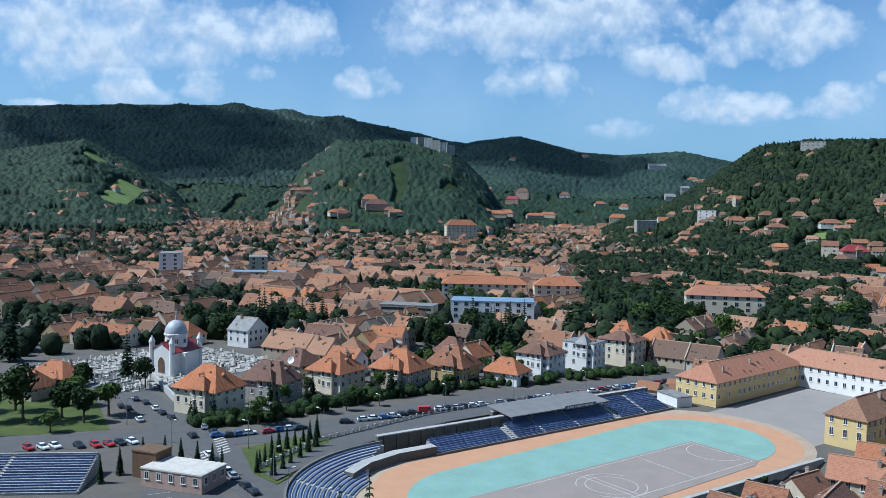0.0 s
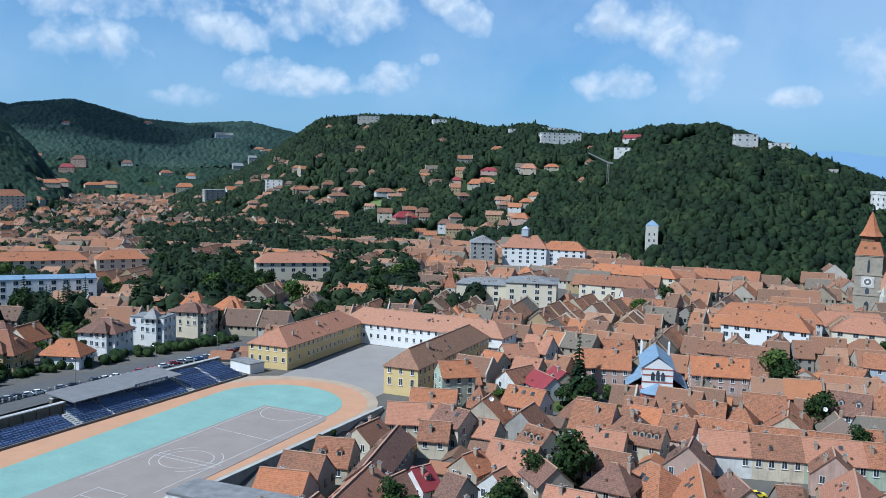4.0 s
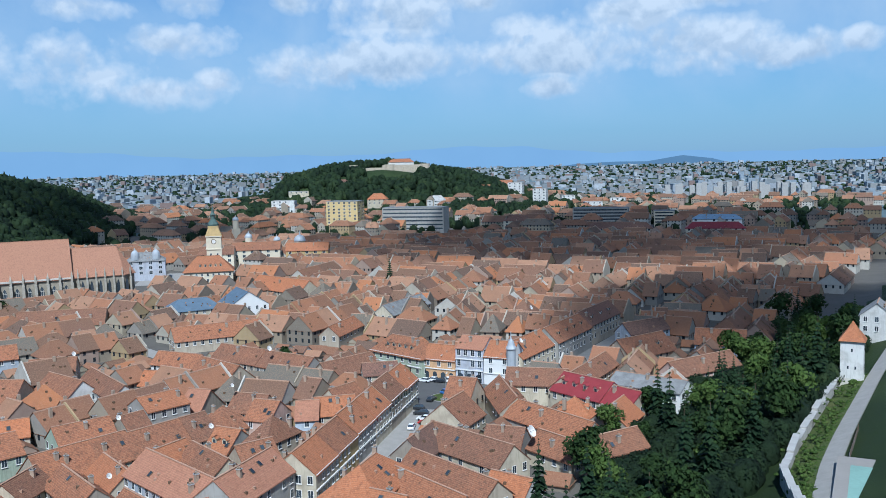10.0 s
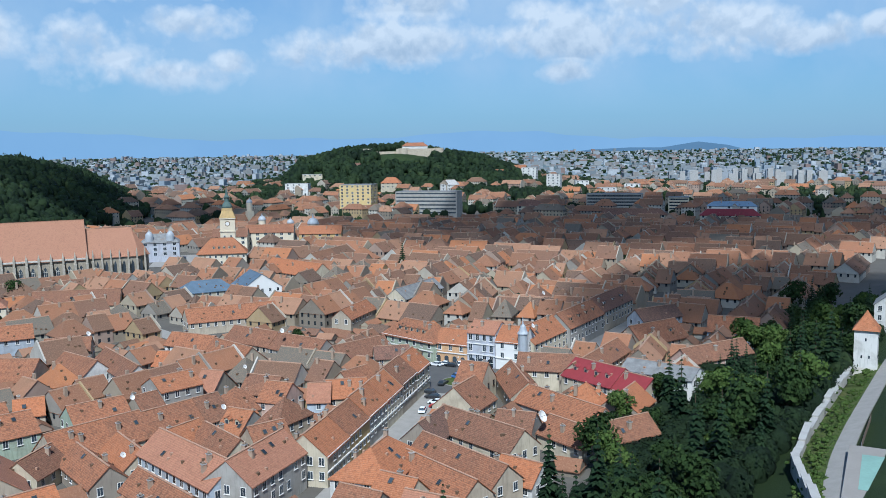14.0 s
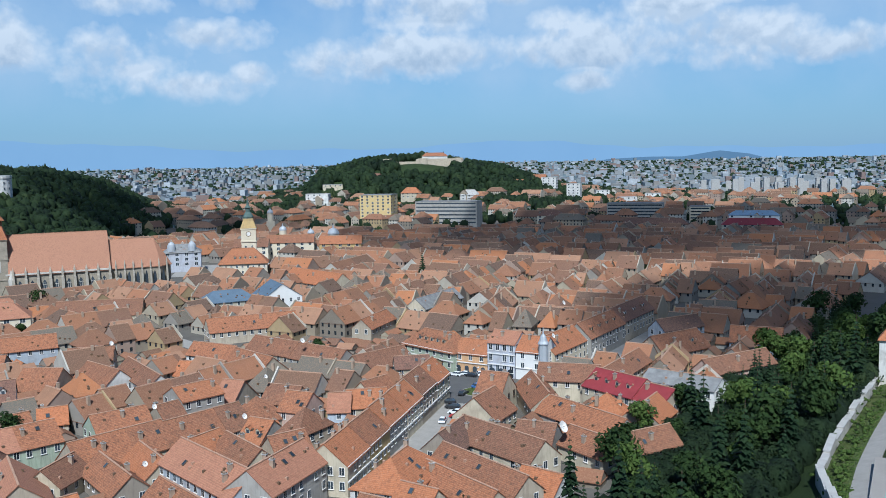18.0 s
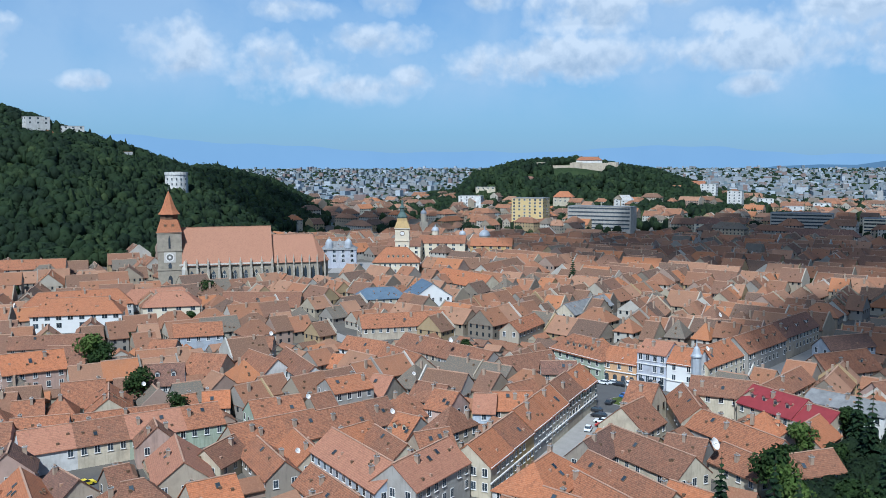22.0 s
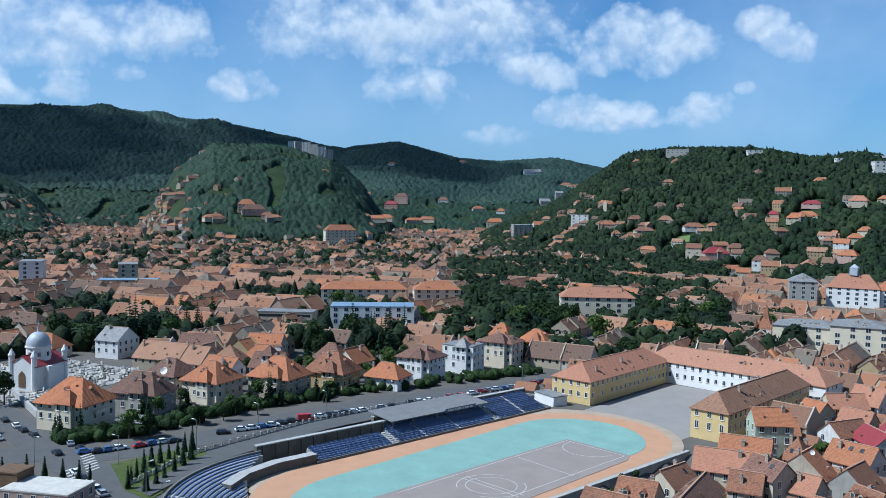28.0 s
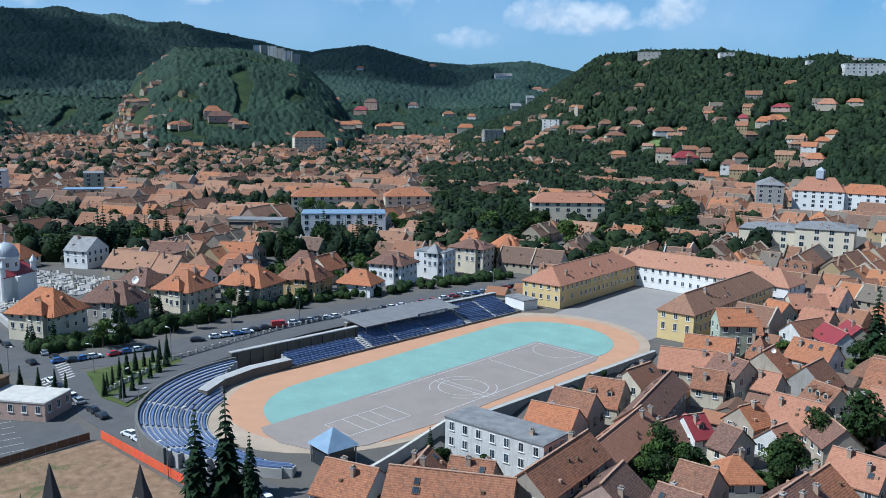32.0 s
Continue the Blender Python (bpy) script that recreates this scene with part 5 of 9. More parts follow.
house(50.5, 191.2, 15.8, 8.2, -87, 4.1, 3.5, SAND, ROOF_NEW, "gable", skylights=1)
house(41.7, 187.3, 19.7, 8.2, -85, 4.1, 3.5, DUN, ROOF, "gable", skylights=1)
house(49.0, 162.9, 21.9, 8.2, -81, 4.1, 3.5, WHITE, ROOF, "gable", skylights=2)
house(68.6, 183.1, 17.1, 8.2, -85, 4.9, 3.5, CREAM, ROOF, "gable", skylights=1)
house(78.5, 182.0, 9.1, 8.2, 3, 4.9, 3.5, SAND, ROOF, "gable", skylights=2)
house(113.5, 207.6, 11.5, 9.0, -24, 3.7, 3.8, SAND, ROOF_NEW, "gable", skylights=3)
house(139.0, 244.4, 21.7, 10.2, 10, 4.1, 4.3, SAND, ROOF, "gable", skylights=3)
house(143.2, 230.9, 11.1, 7.0, -25, 5.4, 3.0, CREAM, ROOF_BROWN, "gable", skylights=2)
house(120.9, 215.9, 10.5, 7.0, 17, 4.6, 3.0, CREAM, ROOF, "gable", skylights=1)
house(105.9, 208.2, 6.1, 9.2, -32, 3.7, 3.9, PALE_BLUE, ROOF_PINK, "gable")
house(169.8, 186.3, 17.8, 9.0, -50, 6.3, 3.8, CREAM, ROOF, "gable", skylights=3)
house(104.4, 141.0, 27.4, 8.2, -87, 4.9, 3.5, SAND, ROOF, "gable", skylights=4)
house(96.2, 139.4, 25.9, 8.2, -87, 4.1, 3.5, SAND, ROOF, "gable", skylights=2)
house(86.6, 137.9, 8.7, 8.2, -68, 4.1, 3.5, CREAM, ROOF_NEW, "gable", skylights=2)
house(135.9, 141.3, 14.5, 8.2, -89, 4.1, 3.5, CREAM, ROOF, "gable", skylights=1)
house(146.3, 134.0, 12.4, 8.2, -5, 4.9, 3.5, SAND, ROOF, "gable", skylights=1)
house(112.7, 131.8, 9.8, 8.2, -73, 3.2, 3.5, WHITE, ROOF_NEW, "gable")
house(231.5, 200.9, 23.4, 12.7, 0, 3.9, 5.4, SAND, ROOF, "gable", dormers=2)
house(220.3, 167.2, 27.7, 8.6, -4, 5.6, 3.7, PINK, ROOF, "gable", skylights=1)
house(186.5, 183.4, 37.6, 8.2, 24, 5.8, 3.5, SAND, ROOF, "gable", skylights=1)
house(248.1, 214.1, 20.1, 8.2, -4, 7.4, 3.5, PALE_BLUE, ROOF_BROWN, "gable")
house(257.7, 186.7, 17.1, 10.5, -57, 5.6, 4.5, PALE_BLUE, ROOF, "gable")
house(-82.7, 211.3, 13.0, 9.9, 16, 5.0, 4.2, CREAM, ROOF_PINK, "gable", skylights=2)
house(-83.7, 230.7, 13.2, 8.2, 13, 4.9, 3.5, SAND, ROOF_NEW, "gable")
house(-68.9, 205.9, 9.8, 8.2, -24, 7.4, 3.5, CREAM, ROOF_BROWN, "gable", skylights=2)
house(-72.0, 200.0, 7.6, 8.2, 11, 4.9, 3.5, CREAM, ROOF, "gable")
house(-82.3, 244.5, 10.3, 9.0, 36, 10.3, 3.8, GREEN, ROOF_NEW, "gable", skylights=1)
house(-75.9, 175.7, 30.4, 8.0, -81, 5.8, 3.4, DUN, ROOF_BROWN, "gable", skylights=2)
house(-88.0, 194.4, 10.6, 8.2, 82, 4.1, 3.5, CREAM, ROOF, "gable", skylights=1)
house(-71.8, 149.8, 26.9, 9.0, -85, 5.4, 3.8, DUN, ROOF_PINK, "gable", skylights=2)
house(-64.1, 169.5, 5.0, 8.2, 59, 4.1, 3.5, WHITE, ROOF_RED, "gable", dormers=1)
house(-67.9, 165.5, 5.5, 8.2, 76, 3.2, 3.5, SAND, ROOF_BROWN, "gable")
house(-54.6, 165.5, 5.0, 8.2, -19, 4.9, 3.5, CREAM, ROOF_BROWN, "gable")
house(-57.2, 183.1, 6.3, 8.2, 70, 4.1, 3.5, SAND, ROOF_NEW, "gable")
house(-48.9, 176.8, 5.5, 8.2, 75, 3.2, 3.5, WHITE, ROOF_PINK, "gable")
house(-51.0, 157.6, 7.8, 8.2, 39, 2.4, 3.5, WHITE, ROOF_NEW, "hip")
house(-81.3, 108.6, 21.2, 11.0, 24, 6.2, 4.7, DUN, ROOF, "gable", skylights=4)
house(-71.5, 126.3, 22.8, 9.0, -88, 7.9, 3.8, DUN, ROOF, "gable")
house(-89.0, 136.2, 23.4, 8.4, -2, 8.8, 0.4, WHITE, METAL_GREY, "flat")
house(-84.5, 259.2, 10.0, 9.3, 32, 4.5, 3.9, CREAM, ROOF, "gable")
house(-78.1, 303.3, 12.7, 9.0, 40, 5.4, 3.8, CREAM, ROOF_PINK, "gable")
house(-69.4, 271.8, 13.5, 8.2, 65, 4.1, 3.5, WHITE, ROOF, "gable")
house(-59.9, 267.4, 13.3, 8.2, -49, 4.1, 3.5, WHITE, ROOF_RED, "gable")
house(8.9, 427.8, 45.5, 14.0, 1, 7.2, 6.0, WHITE, ROOF_NEW, "hip", skylights=3)
house(44.9, 443.9, 35.8, 14.0, 0, 4.1, 6.0, WHITE, ROOF_PINK, "hip")
house(90.2, 413.7, 37.6, 14.0, -25, 3.3, 6.0, CREAM, ROOF, "gable", skylights=2)
house(144, 397, 25, 14, -6, 6.0, 4.6, CREAM, METAL_SLATE, "hip")
house(168, 394, 20.9, 19.0, -98, 6.1, 6.5, FRESH_WHITE, METAL_SLATE, "gable", label="wide white gabled hall under a slate-blue metal roof")
house(205.5, 426.3, 45.0, 14.0, -80, 5.8, 6.0, CREAM, ROOF_NEW, "gable", skylights=1)
house(-51.0, 446.9, 21.5, 12.2, 6, 4.0, 5.2, WHITE, ROOF, "gable")
house(-46.9, 562.3, 46.0, 14.0, -30, 7.2, 6.0, CREAM, ROOF, "hip", skylights=2)
house(-70.7, 345.1, 13.1, 9.9, 35, 5.0, 4.2, SAND, ROOF, "gable", skylights=1)
house(-56.8, 276.2, 10.3, 8.2, -56, 4.1, 3.5, SAND, ROOF_RED, "gable")
house(-46.4, 331.9, 12.1, 10.9, 17, 3.8, 4.6, CREAM, ROOF, "gable", skylights=1)
house(169.0, 300.1, 24.2, 8.2, 36, 5.8, 3.5, SAND, ROOF, "gable")
house(215.8, 326.4, 35.5, 10.0, 27, 5.8, 4.2, CREAM, METAL_GREY, "gable")

# ---- the little square and the streets that leave it ----
LILAC = old_render("render_lilac_grey", (0.50, 0.52, 0.58))
SALMON = old_render("render_salmon", (0.60, 0.37, 0.20))


def trimmed(ob, w, d, heights, name="cornice"):
    """Pale bands along the street front."""
    for z in heights:
        b = Build()
        b.box(-w / 2 - 0.1, w / 2 + 0.1, -d / 2 - 0.28, -d / 2 + 0.02, z, z + 0.3)
        piece(name, b.mesh(name, TRIM), ob)


def arched_openings(ob, w, d, count, wide, tall):
    """Round-headed doors and shop windows along the ground floor."""
    for k in range(count):
        u = ((k + 0.5) / count - 0.5) * w
        b = Build()
        pts = [(u - wide / 2, 0.2), (u + wide / 2, 0.2)] + [(u + wide / 2 * math.cos(a), tall + wide / 2 * math.sin(a)) for a in np.linspace(0, math.pi, 9)]
        n = len(pts)
        b.v += [(x, -d / 2 - 0.1, z) for x, z in pts] + [(x, -d / 2 + 0.05, z) for x, z in pts]
        b.f = [tuple(range(n))] + [(i, n + i, n + (i + 1) % n, (i + 1) % n) for i in range(n)]
        b.s = [0] * len(b.f)
        piece("arched_opening", b.mesh("arched_opening", GLASS), ob)


ob = house(163.5, 245, 25, 12, -80, 6.8, 5.0, GREEN, ROOF, "hip", 1, 2, dormers=5, label="pale green corner house under a weathered mansard roof with dormers")
trimmed(ob, 25, 12, (3.4, 6.4))
ob = house(168.4, 229.7, 12, 10, -64, 6.6, 4.0, SALMON, ROOF_NEW, "gable", 1, 1, label="salmon two-storey house under an orange roof on the square", over=0.35)
trimmed(ob, 12, 10, (3.3, 6.2))
arched_openings(ob, 12, 10, 4, 1.5, 1.7)
ob = house(173.5, 219.6, 9.8, 11, -64, 11.2, 3.2, LILAC, ROOF_PINK, "gable", 1, 2, win=WINDOW_TALL, spacing=2.4, storey=3.5, label="ornate lilac-grey three-storey house with arched shop windows", over=0.35)
trimmed(ob, 9.8, 11, (3.9, 7.4, 10.7))
arched_openings(ob, 9.8, 11, 3, 2.0, 1.9)
ob = house(177.8, 210.6, 9.5, 11, -64, 9.2, 4.2, FRESH_WHITE, ROOF_NEW, "gable", 1, 1, label="white corner house with a slim turret under an orange roof", over=0.35)
trimmed(ob, 9.5, 11, (3.6, 8.8))
b = Build()
b.lathe([(1.5, 2.5), (1.5, 12.0), (1.75, 12.1), (1.75, 12.5), (1.3, 13.2), (0.9, 14.6), (0.25, 15.4), (0.1, 17.6)], 10, 4.7, -5.4)
piece("corner_turret", b.mesh("corner_turret", SILVER), ob, label="slim corner turret under a grey metal cap")
for x, y, w, roof, wall, dm in ((190.2, 214.9, 25, ROOF_NEW, CREAM, 0), (219, 226.6, 32, ROOF, GREY, 4), (250, 241, 34, ROOF_BROWN, SAND, 3)):
    house(x, y, w, 10.5, 23, 8.0, 4.8, wall, roof, "gable", 1, 3, dormers=dm, skylights=1, over=0.35)
# the block round the courtyard, with its red roof and the white hall
for x, y, w, d, rot, h, rh, wall, roof, dm in ((173.2, 169, 18, 12, -87, 6.0, 4.2, CREAM, ROOF_RED, 4), (173.8, 155.2, 9.6, 11, -87, 5.8, 3.6, SAND, ROOF_RED, 0), (185.5, 157, 21, 10, -74, 8.2, 2.4, FRESH_WHITE, METAL_GREY, 0), (153, 180, 24.5, 9.5, 61, 5.0, 4.0, SAND, ROOF, 0), (147.4, 156, 28, 9.0, 90, 4.6, 3.8, GREY, ROOF, 0), (119.5, 154, 27, 10, -84, 4.6, 4.2, CREAM, ROOF, 0), (112, 163.2, 15, 9, 31, 4.6, 4.2, DUN, ROOF_BROWN, 0)):
    house(x, y, w, d, rot, h, rh, wall, roof, "gable", 1, 2, dormers=dm, skylights=2 if roof is ROOF else 0, over=0.35)
# the shopping street's row of attached houses
for k, (x, y, w, h, wall, roof) in enumerate(((132.8, 206.6, 13.2, 8.0, CREAM, ROOF_NEW), (122.8, 198.3, 13.2, 8.4, SAND, ROOF), (112.8, 190, 13.2, 7.8, CREAM, ROOF_NEW), (102.8, 181.8, 13.2, 7.6, GREY, ROOF_NEW), (92.8, 173.5, 13.2, 7.2, OCHRE, ROOF), (82.8, 165.2, 13.2, 7.0, CREAM, ROOF_NEW))):
    ob = house(x, y, w, 10.5, 39.7, h, 4.4, wall, roof, "gable", 1, 2, skylights=2, over=0.35, spacing=2.6)
    trimmed(ob, w, 10.5, (3.3, h - 0.4))
# broad roofs between the shopping street and the taxi street
for x, y, w, d, rot, h, rh, wall, roof, kind in ((57.6, 169.7, 30, 11, -81, 7.0, 4.2, PALE_BLUE, ROOF_PINK, "gable"), (66.2, 158.8, 20, 11, 33, 8.0, 4.4, GREY, ROOF_PINK, "gable"), (72.9, 230.5, 12.2, 11, 10, 8.0, 3.0, GREY, ROOF_NEW, "gable"), (51.1, 222.7, 14, 11, 5, 5.4, 3.8, GREEN, ROOF, "gable"), (89.2, 149.5, 19, 13, 34, 5.5, 5.0, WHITE, ROOF_NEW, "hip"), (118.6, 279.8, 22, 10.5, -71, 5.2, 4.2, SAND, ROOF, "gable"), (125.8, 259, 22, 10.5, -71, 5.0, 4.2, GREY, ROOF, "gable"), (128.9, 328.6, 36, 12, -8, 5.2, 4.6, SAND, ROOF, "gable")):
    house(x, y, w, d, rot, h, rh, wall, roof, kind, 1, 2, skylights=2, over=0.35, spacing=2.8)
# the long row above the taxi street
for x, y, w, wall, roof, dm in ((-4, 218.4, 11.8, WHITE, ROOF_PINK, 0), (7.6, 220, 11.6, CREAM, ROOF, 0), (20.3, 221.8, 14.2, GREEN, ROOF_PINK, 0), (31.8, 223.4, 9.4, GREEN, ROOF, 0)):
    house(x, y, w, 12.5, 8, 5.4, 4.0, wall, roof, "gable", 1, 1, skylights=2, over=0.35, spacing=2.4)
house(22.8, 191.5, 20, 12, 88, 4.4, 4.6, SAND, ROOF_PINK, "gable", 1, 1, skylights=1)

# ---- villas along the stadium street ----
V = dict(name="villa", category="villa", over=0.9)
house(-252, 131, 17, 14, 20, 9.0, 6.2, FRESH_CREAM, ROOF_NEW, "hip", dormers=1, chimneys=3, label="large cream villa under a steep orange hipped roof", **V)
house(-256, 156, 17, 12, 22, 7.5, 5.4, GREY, ROOF_BROWN, "hip", chimneys=2, skylights=2, label="grey villa under a dark brown hipped roof", **V)
house(-253, 181, 15, 14, 14, 8.0, 5.6, FRESH_CREAM, ROOF_NEW, "hip", dormers=1, chimneys=2, label="cream villa with a balcony under an orange hipped roof", **V)
house(-241, 201, 17, 14, 14, 8.2, 6.0, SAND, ROOF_NEW, "hip", dormers=1, chimneys=2, label="sand-coloured villa under an orange hipped roof", **V)
house(-236, 222, 16, 13, 16, 7.8, 6.2, OCHRE, ROOF, "hip", dormers=1, chimneys=2, **V)
house(-222, 237, 14, 10, 14, 5.4, 4.2, FRESH_WHITE, ROOF_NEW, "hip", chimneys=1, label="low white villa under a bright orange roof", **V)
house(-227, 262, 15, 13, 10, 8.8, 4.0, FRESH_WHITE, ROOF_BROWN, "hip", chimneys=1, label="white villa with a bay under a brown hipped roof", **V)
house(-222, 283, 14, 11, 12, 11.0, 0.6, FRESH_WHITE, METAL_GREY, "flat", chimneys=0, label="white flat-roofed modern block of flats", **V)
house(-218, 304, 16, 12, 10, 11.0, 2.6, FRESH_CREAM, ROOF_BROWN, "hip", chimneys=1, label="cream block of flats under a low brown roof", **V)
house(-214, 326, 13, 12, 10, 9.5, 4.4, OCHRE, ROOF_NEW, "hip", chimneys=1, label="ochre villa under an orange hipped roof", **V)
house(-236, 330, 10, 9, 12, 9.0, 5.0, PINK, ROOF_NEW, "hip", chimneys=1, **V)
house(-270, 176, 14, 11, 8, 8.5, 4.6, FRESH_CREAM, ROOF_BROWN, "hip", **V)
house(-262, 214, 13, 10, 20, 6.8, 4.6, FRESH_WHITE, ROOF_BROWN, "gable", **V)
house(-248, 245, 13, 10, 100, 6.6, 4.8, FRESH_CREAM, ROOF_NEW, "gable", **V)
house(-262, 246, 12, 10, 20, 6.2, 5.0, SAND, ROOF_BROWN, "hip", **V)
house(-274, 201, 14, 9, 12, 6.0, 4.0, FRESH_WHITE, ROOF_NEW, "gable", **V)
house(-283, 228, 15, 10, 30, 6.0, 4.2, SAND, ROOF_NEW, "hip", **V)
house(-236, 141, 10, 5, 20, 3.0, 0.8, GREY, METAL_GREY, "shed", chimneys=0, windows=0, name="garage", category="garage", label="low grey garage with a sheet-metal roof")
house(-318, 106, 16, 13, 30, 5.0, 4.2, FRESH_CREAM, ROOF_NEW, "hip", **V)
house(-306, 94, 12, 10, 20, 5.0, 4.4, SAND, ROOF, "hip", **V)
house(-392, 152, 30, 10, 32, 6.0, 3.6, FRESH_CREAM, ROOF, "gable")
house(-373, 181, 16, 12, 20, 5.0, 5.2, FRESH_CREAM, ROOF_NEW, "hip")
house(-352, 202, 12, 14, 20, 8.0, 5.0, FRESH_WHITE, METAL_GREY, "gable", label="white gabled house under a pale metal roof")
house(-320, 222, 16, 11, 30, 6.5, 5.0, FRESH_WHITE, ROOF_BROWN, "gable")
house(-304, 246, 16, 11, 30, 6.0, 4.6, FRESH_CREAM, ROOF_NEW, "gable")

def villa_bay(ob):
    """A bay under its own small roof on the garden front, and a dormer on the hip end."""
    wall, roof = ob.data.materials[0], [c for c in ob.children if c.name.startswith("roof") and not c.name.startswith("roof_w")][0]
    w, d = 2 * max(v.co.x for v in ob.data.vertices), 2 * max(v.co.y for v in ob.data.vertices)
    h, rh = max(v.co.z for v in ob.data.vertices), max(v.co.z for v in roof.data.vertices)
    bw, u = w * 0.34, w * 0.16
    b = Build()
    b.box(u - bw / 2, u + bw / 2, -d / 2 - 1.5, -d / 2 + 0.05, -1, h + 0.7)
    bay = piece("bay", b.mesh("bay", wall), ob)
    piece("bay_roof", roof_shape(bw, 5.0, 3.0, "hip", 0.6).mesh("bay_roof", roof.data.materials[0], RIDGE), bay, pose(u, -d / 2 + 0.8, h + 0.7))
    for z in (h - 1.2, h - 4.4):
        for q in (-0.25, 0.25):
            piece("window", WINDOW, bay, pose(u + q * bw, -d / 2 - 1.52, z))
    b = Build()
    b.box(w / 2 - 0.05, w / 2 + 1.5, -d * 0.2, d * 0.2, h - 3.7, h - 3.45)
    b.box(w / 2 + 1.35, w / 2 + 1.5, -d * 0.2, d * 0.2, h - 3.45, h - 2.5)
    piece("balcony", b.mesh("balcony", wall), ob)
    piece("dormer", DORMER.get(roof.data.materials[0].name, DORMER["clay_tiles"]), ob, pose(w / 2 - d * 0.22, 0, h + rh * 0.40, 0, 0, 90))


for ob in [o for o in scene.collection.all_objects if o.name.startswith("villa") and o.parent is None]:
    if any(c.name.startswith("dormer") for c in ob.children) or len(ob.children) > 18:
        villa_bay(ob)


# ---- the chapel in the cemetery ----
def make_chapel():
    ob = thing("chapel", "white cemetery chapel with a silver dome", "chapel", pose(-316, 150, 0, 0, 0, 22))
    b = Build()
    b.box(-5.5, 5.5, -8, 8, -1, 9)
    for s in (-1, 1):
        b.poly([(-5.5, s * 8, 9), (5.5, s * 8, 9), (0, s * 8, 12.2)][::-s])
    wall = piece("wall", b.mesh("wall", FRESH_WHITE), ob)
    piece("roof", roof_shape(16, 11, 3.4, "gable", 0.5).mesh("roof", ROOF_RED), ob, pose(0, 0, 9, 0, 0, 90), "dull red roof")
    b = Build()
    b.box(-7.5, 7.5, -3.4, 3.4, -1, 8.4)
    piece("transept", b.mesh("transept", FRESH_WHITE), ob)
    b = Build()
    b.lathe([(4.2, 8), (4.2, 14.5), (4.6, 14.6), (4.6, 15.1), (4.2, 15.2)], 20)
    drum = piece("drum", b.mesh("drum", FRESH_WHITE), ob)
    b = Build()
    b.lathe([(4.3 * math.cos(a), 15.2 + 5.0 * math.sin(a)) for a in np.linspace(0, 1.45, 10)] + [(0.3, 21.0), (0.3, 22.0)], 24)
    piece("dome", b.mesh("dome", SILVER), drum, label="silver metal dome")
    b = Build()
    b.box(-0.1, 0.1, -0.1, 0.1, 21.5, 24.2)
    b.box(-0.7, 0.7, -0.08, 0.08, 23.1, 23.35)
    piece("cross", b.mesh("cross", SILVER), drum)
    for k in range(8):
        a = math.tau * k / 8
        piece("window", WINDOW, drum, pose(0, 0, 12.3, 0, 0, math.degrees(a)) @ pose(0, -4.22, 0))
    for x in (-5, 5):
        for y in (-7.6, 7.6):
            b = Build()
            b.lathe([(1.0, -1), (1.0, 12), (1.2, 12.1), (1.2, 12.6), (0.1, 14.8)], 8, x, y)
            piece("corner_turret", b.mesh("corner_turret", FRESH_WHITE), ob)
    b = Build()
    pointed(b, 0, -8.05, 1.0, 3.0, 6.0, 0)
    piece("door", b.mesh("door", WOOD), ob)
    claim(-316, 150, 18, 20, 22)


make_chapel()


def make_graves():
    """Crowded pale headstones, crosses and slabs."""
    g = np.random.default_rng(5)
    b = Build()
    for _ in range(520):
        u, v = g.uniform(-33, 33), g.uniform(-37, 37)
        c, s = math.cos(radians(10)), math.sin(radians(10))
        x, y = -330 + c * u - s * v, 150 + s * u + c * v
        if abs(x + 316) < 11 and abs(y - 150) < 12:
            continue
        w, h = g.uniform(0.4, 1.0), g.uniform(0.7, 2.0)
        k = int(g.integers(0, 3))
        b.box(x - w, x + w, y - 0.16, y + 0.16, -0.2, h, k)
        b.box(x - w, x + w, y - 2.0, y, -0.2, 0.35, (k + 1) % 3)
    thing("gravestones", "crowded pale headstones and slabs of a cemetery", "gravestones", Matrix(), b.mesh("gravestones", STONE_PALE, CONCRETE, STONE_DARK), kind="stuff")
    b = Build()
    w = thing("cemetery_wall", "long grey cemetery wall beside the street", "wall", Matrix())
    b.solid(rect(-291, 133, 1.0, 44, 76), -0.5, 2.2)
    piece("wall", b.mesh("wall", CONCRETE), w)


make_graves()


# ---- larger buildings further out ----
WINDOW_LARGE = window_mesh("large_window", 2.0, 1.9, TRIM, False)

def block(x, y, w, d, rot, h, wall, roof, kind="flat", rh=0.5, name="apartment_block", category="building", label="", strips=False, storey=3.2, win=None, z=None):
    ob = house(x, y, w, d, rot, h, rh, wall, roof, kind, 0 if strips else 1, 1 if kind != "flat" else 0, label=label, name=name, category=category, storey=storey, win=win or WINDOW_LARGE, z=z, spacing=5.5 if math.hypot(x, y) > 400 else 4.2)
    if strips:
        n = int(h / storey)
        for k in range(n):
            b = Build()
            zz = h - 1.6 - k * storey
            b.box(-w / 2 + 1.0, w / 2 - 1.0, -d / 2 - 0.08, -d / 2 + 0.1, zz - 0.8, zz + 0.6)
            piece("window_band", b.mesh("window_band", GLASS), ob, label="dark band of windows")
    return ob


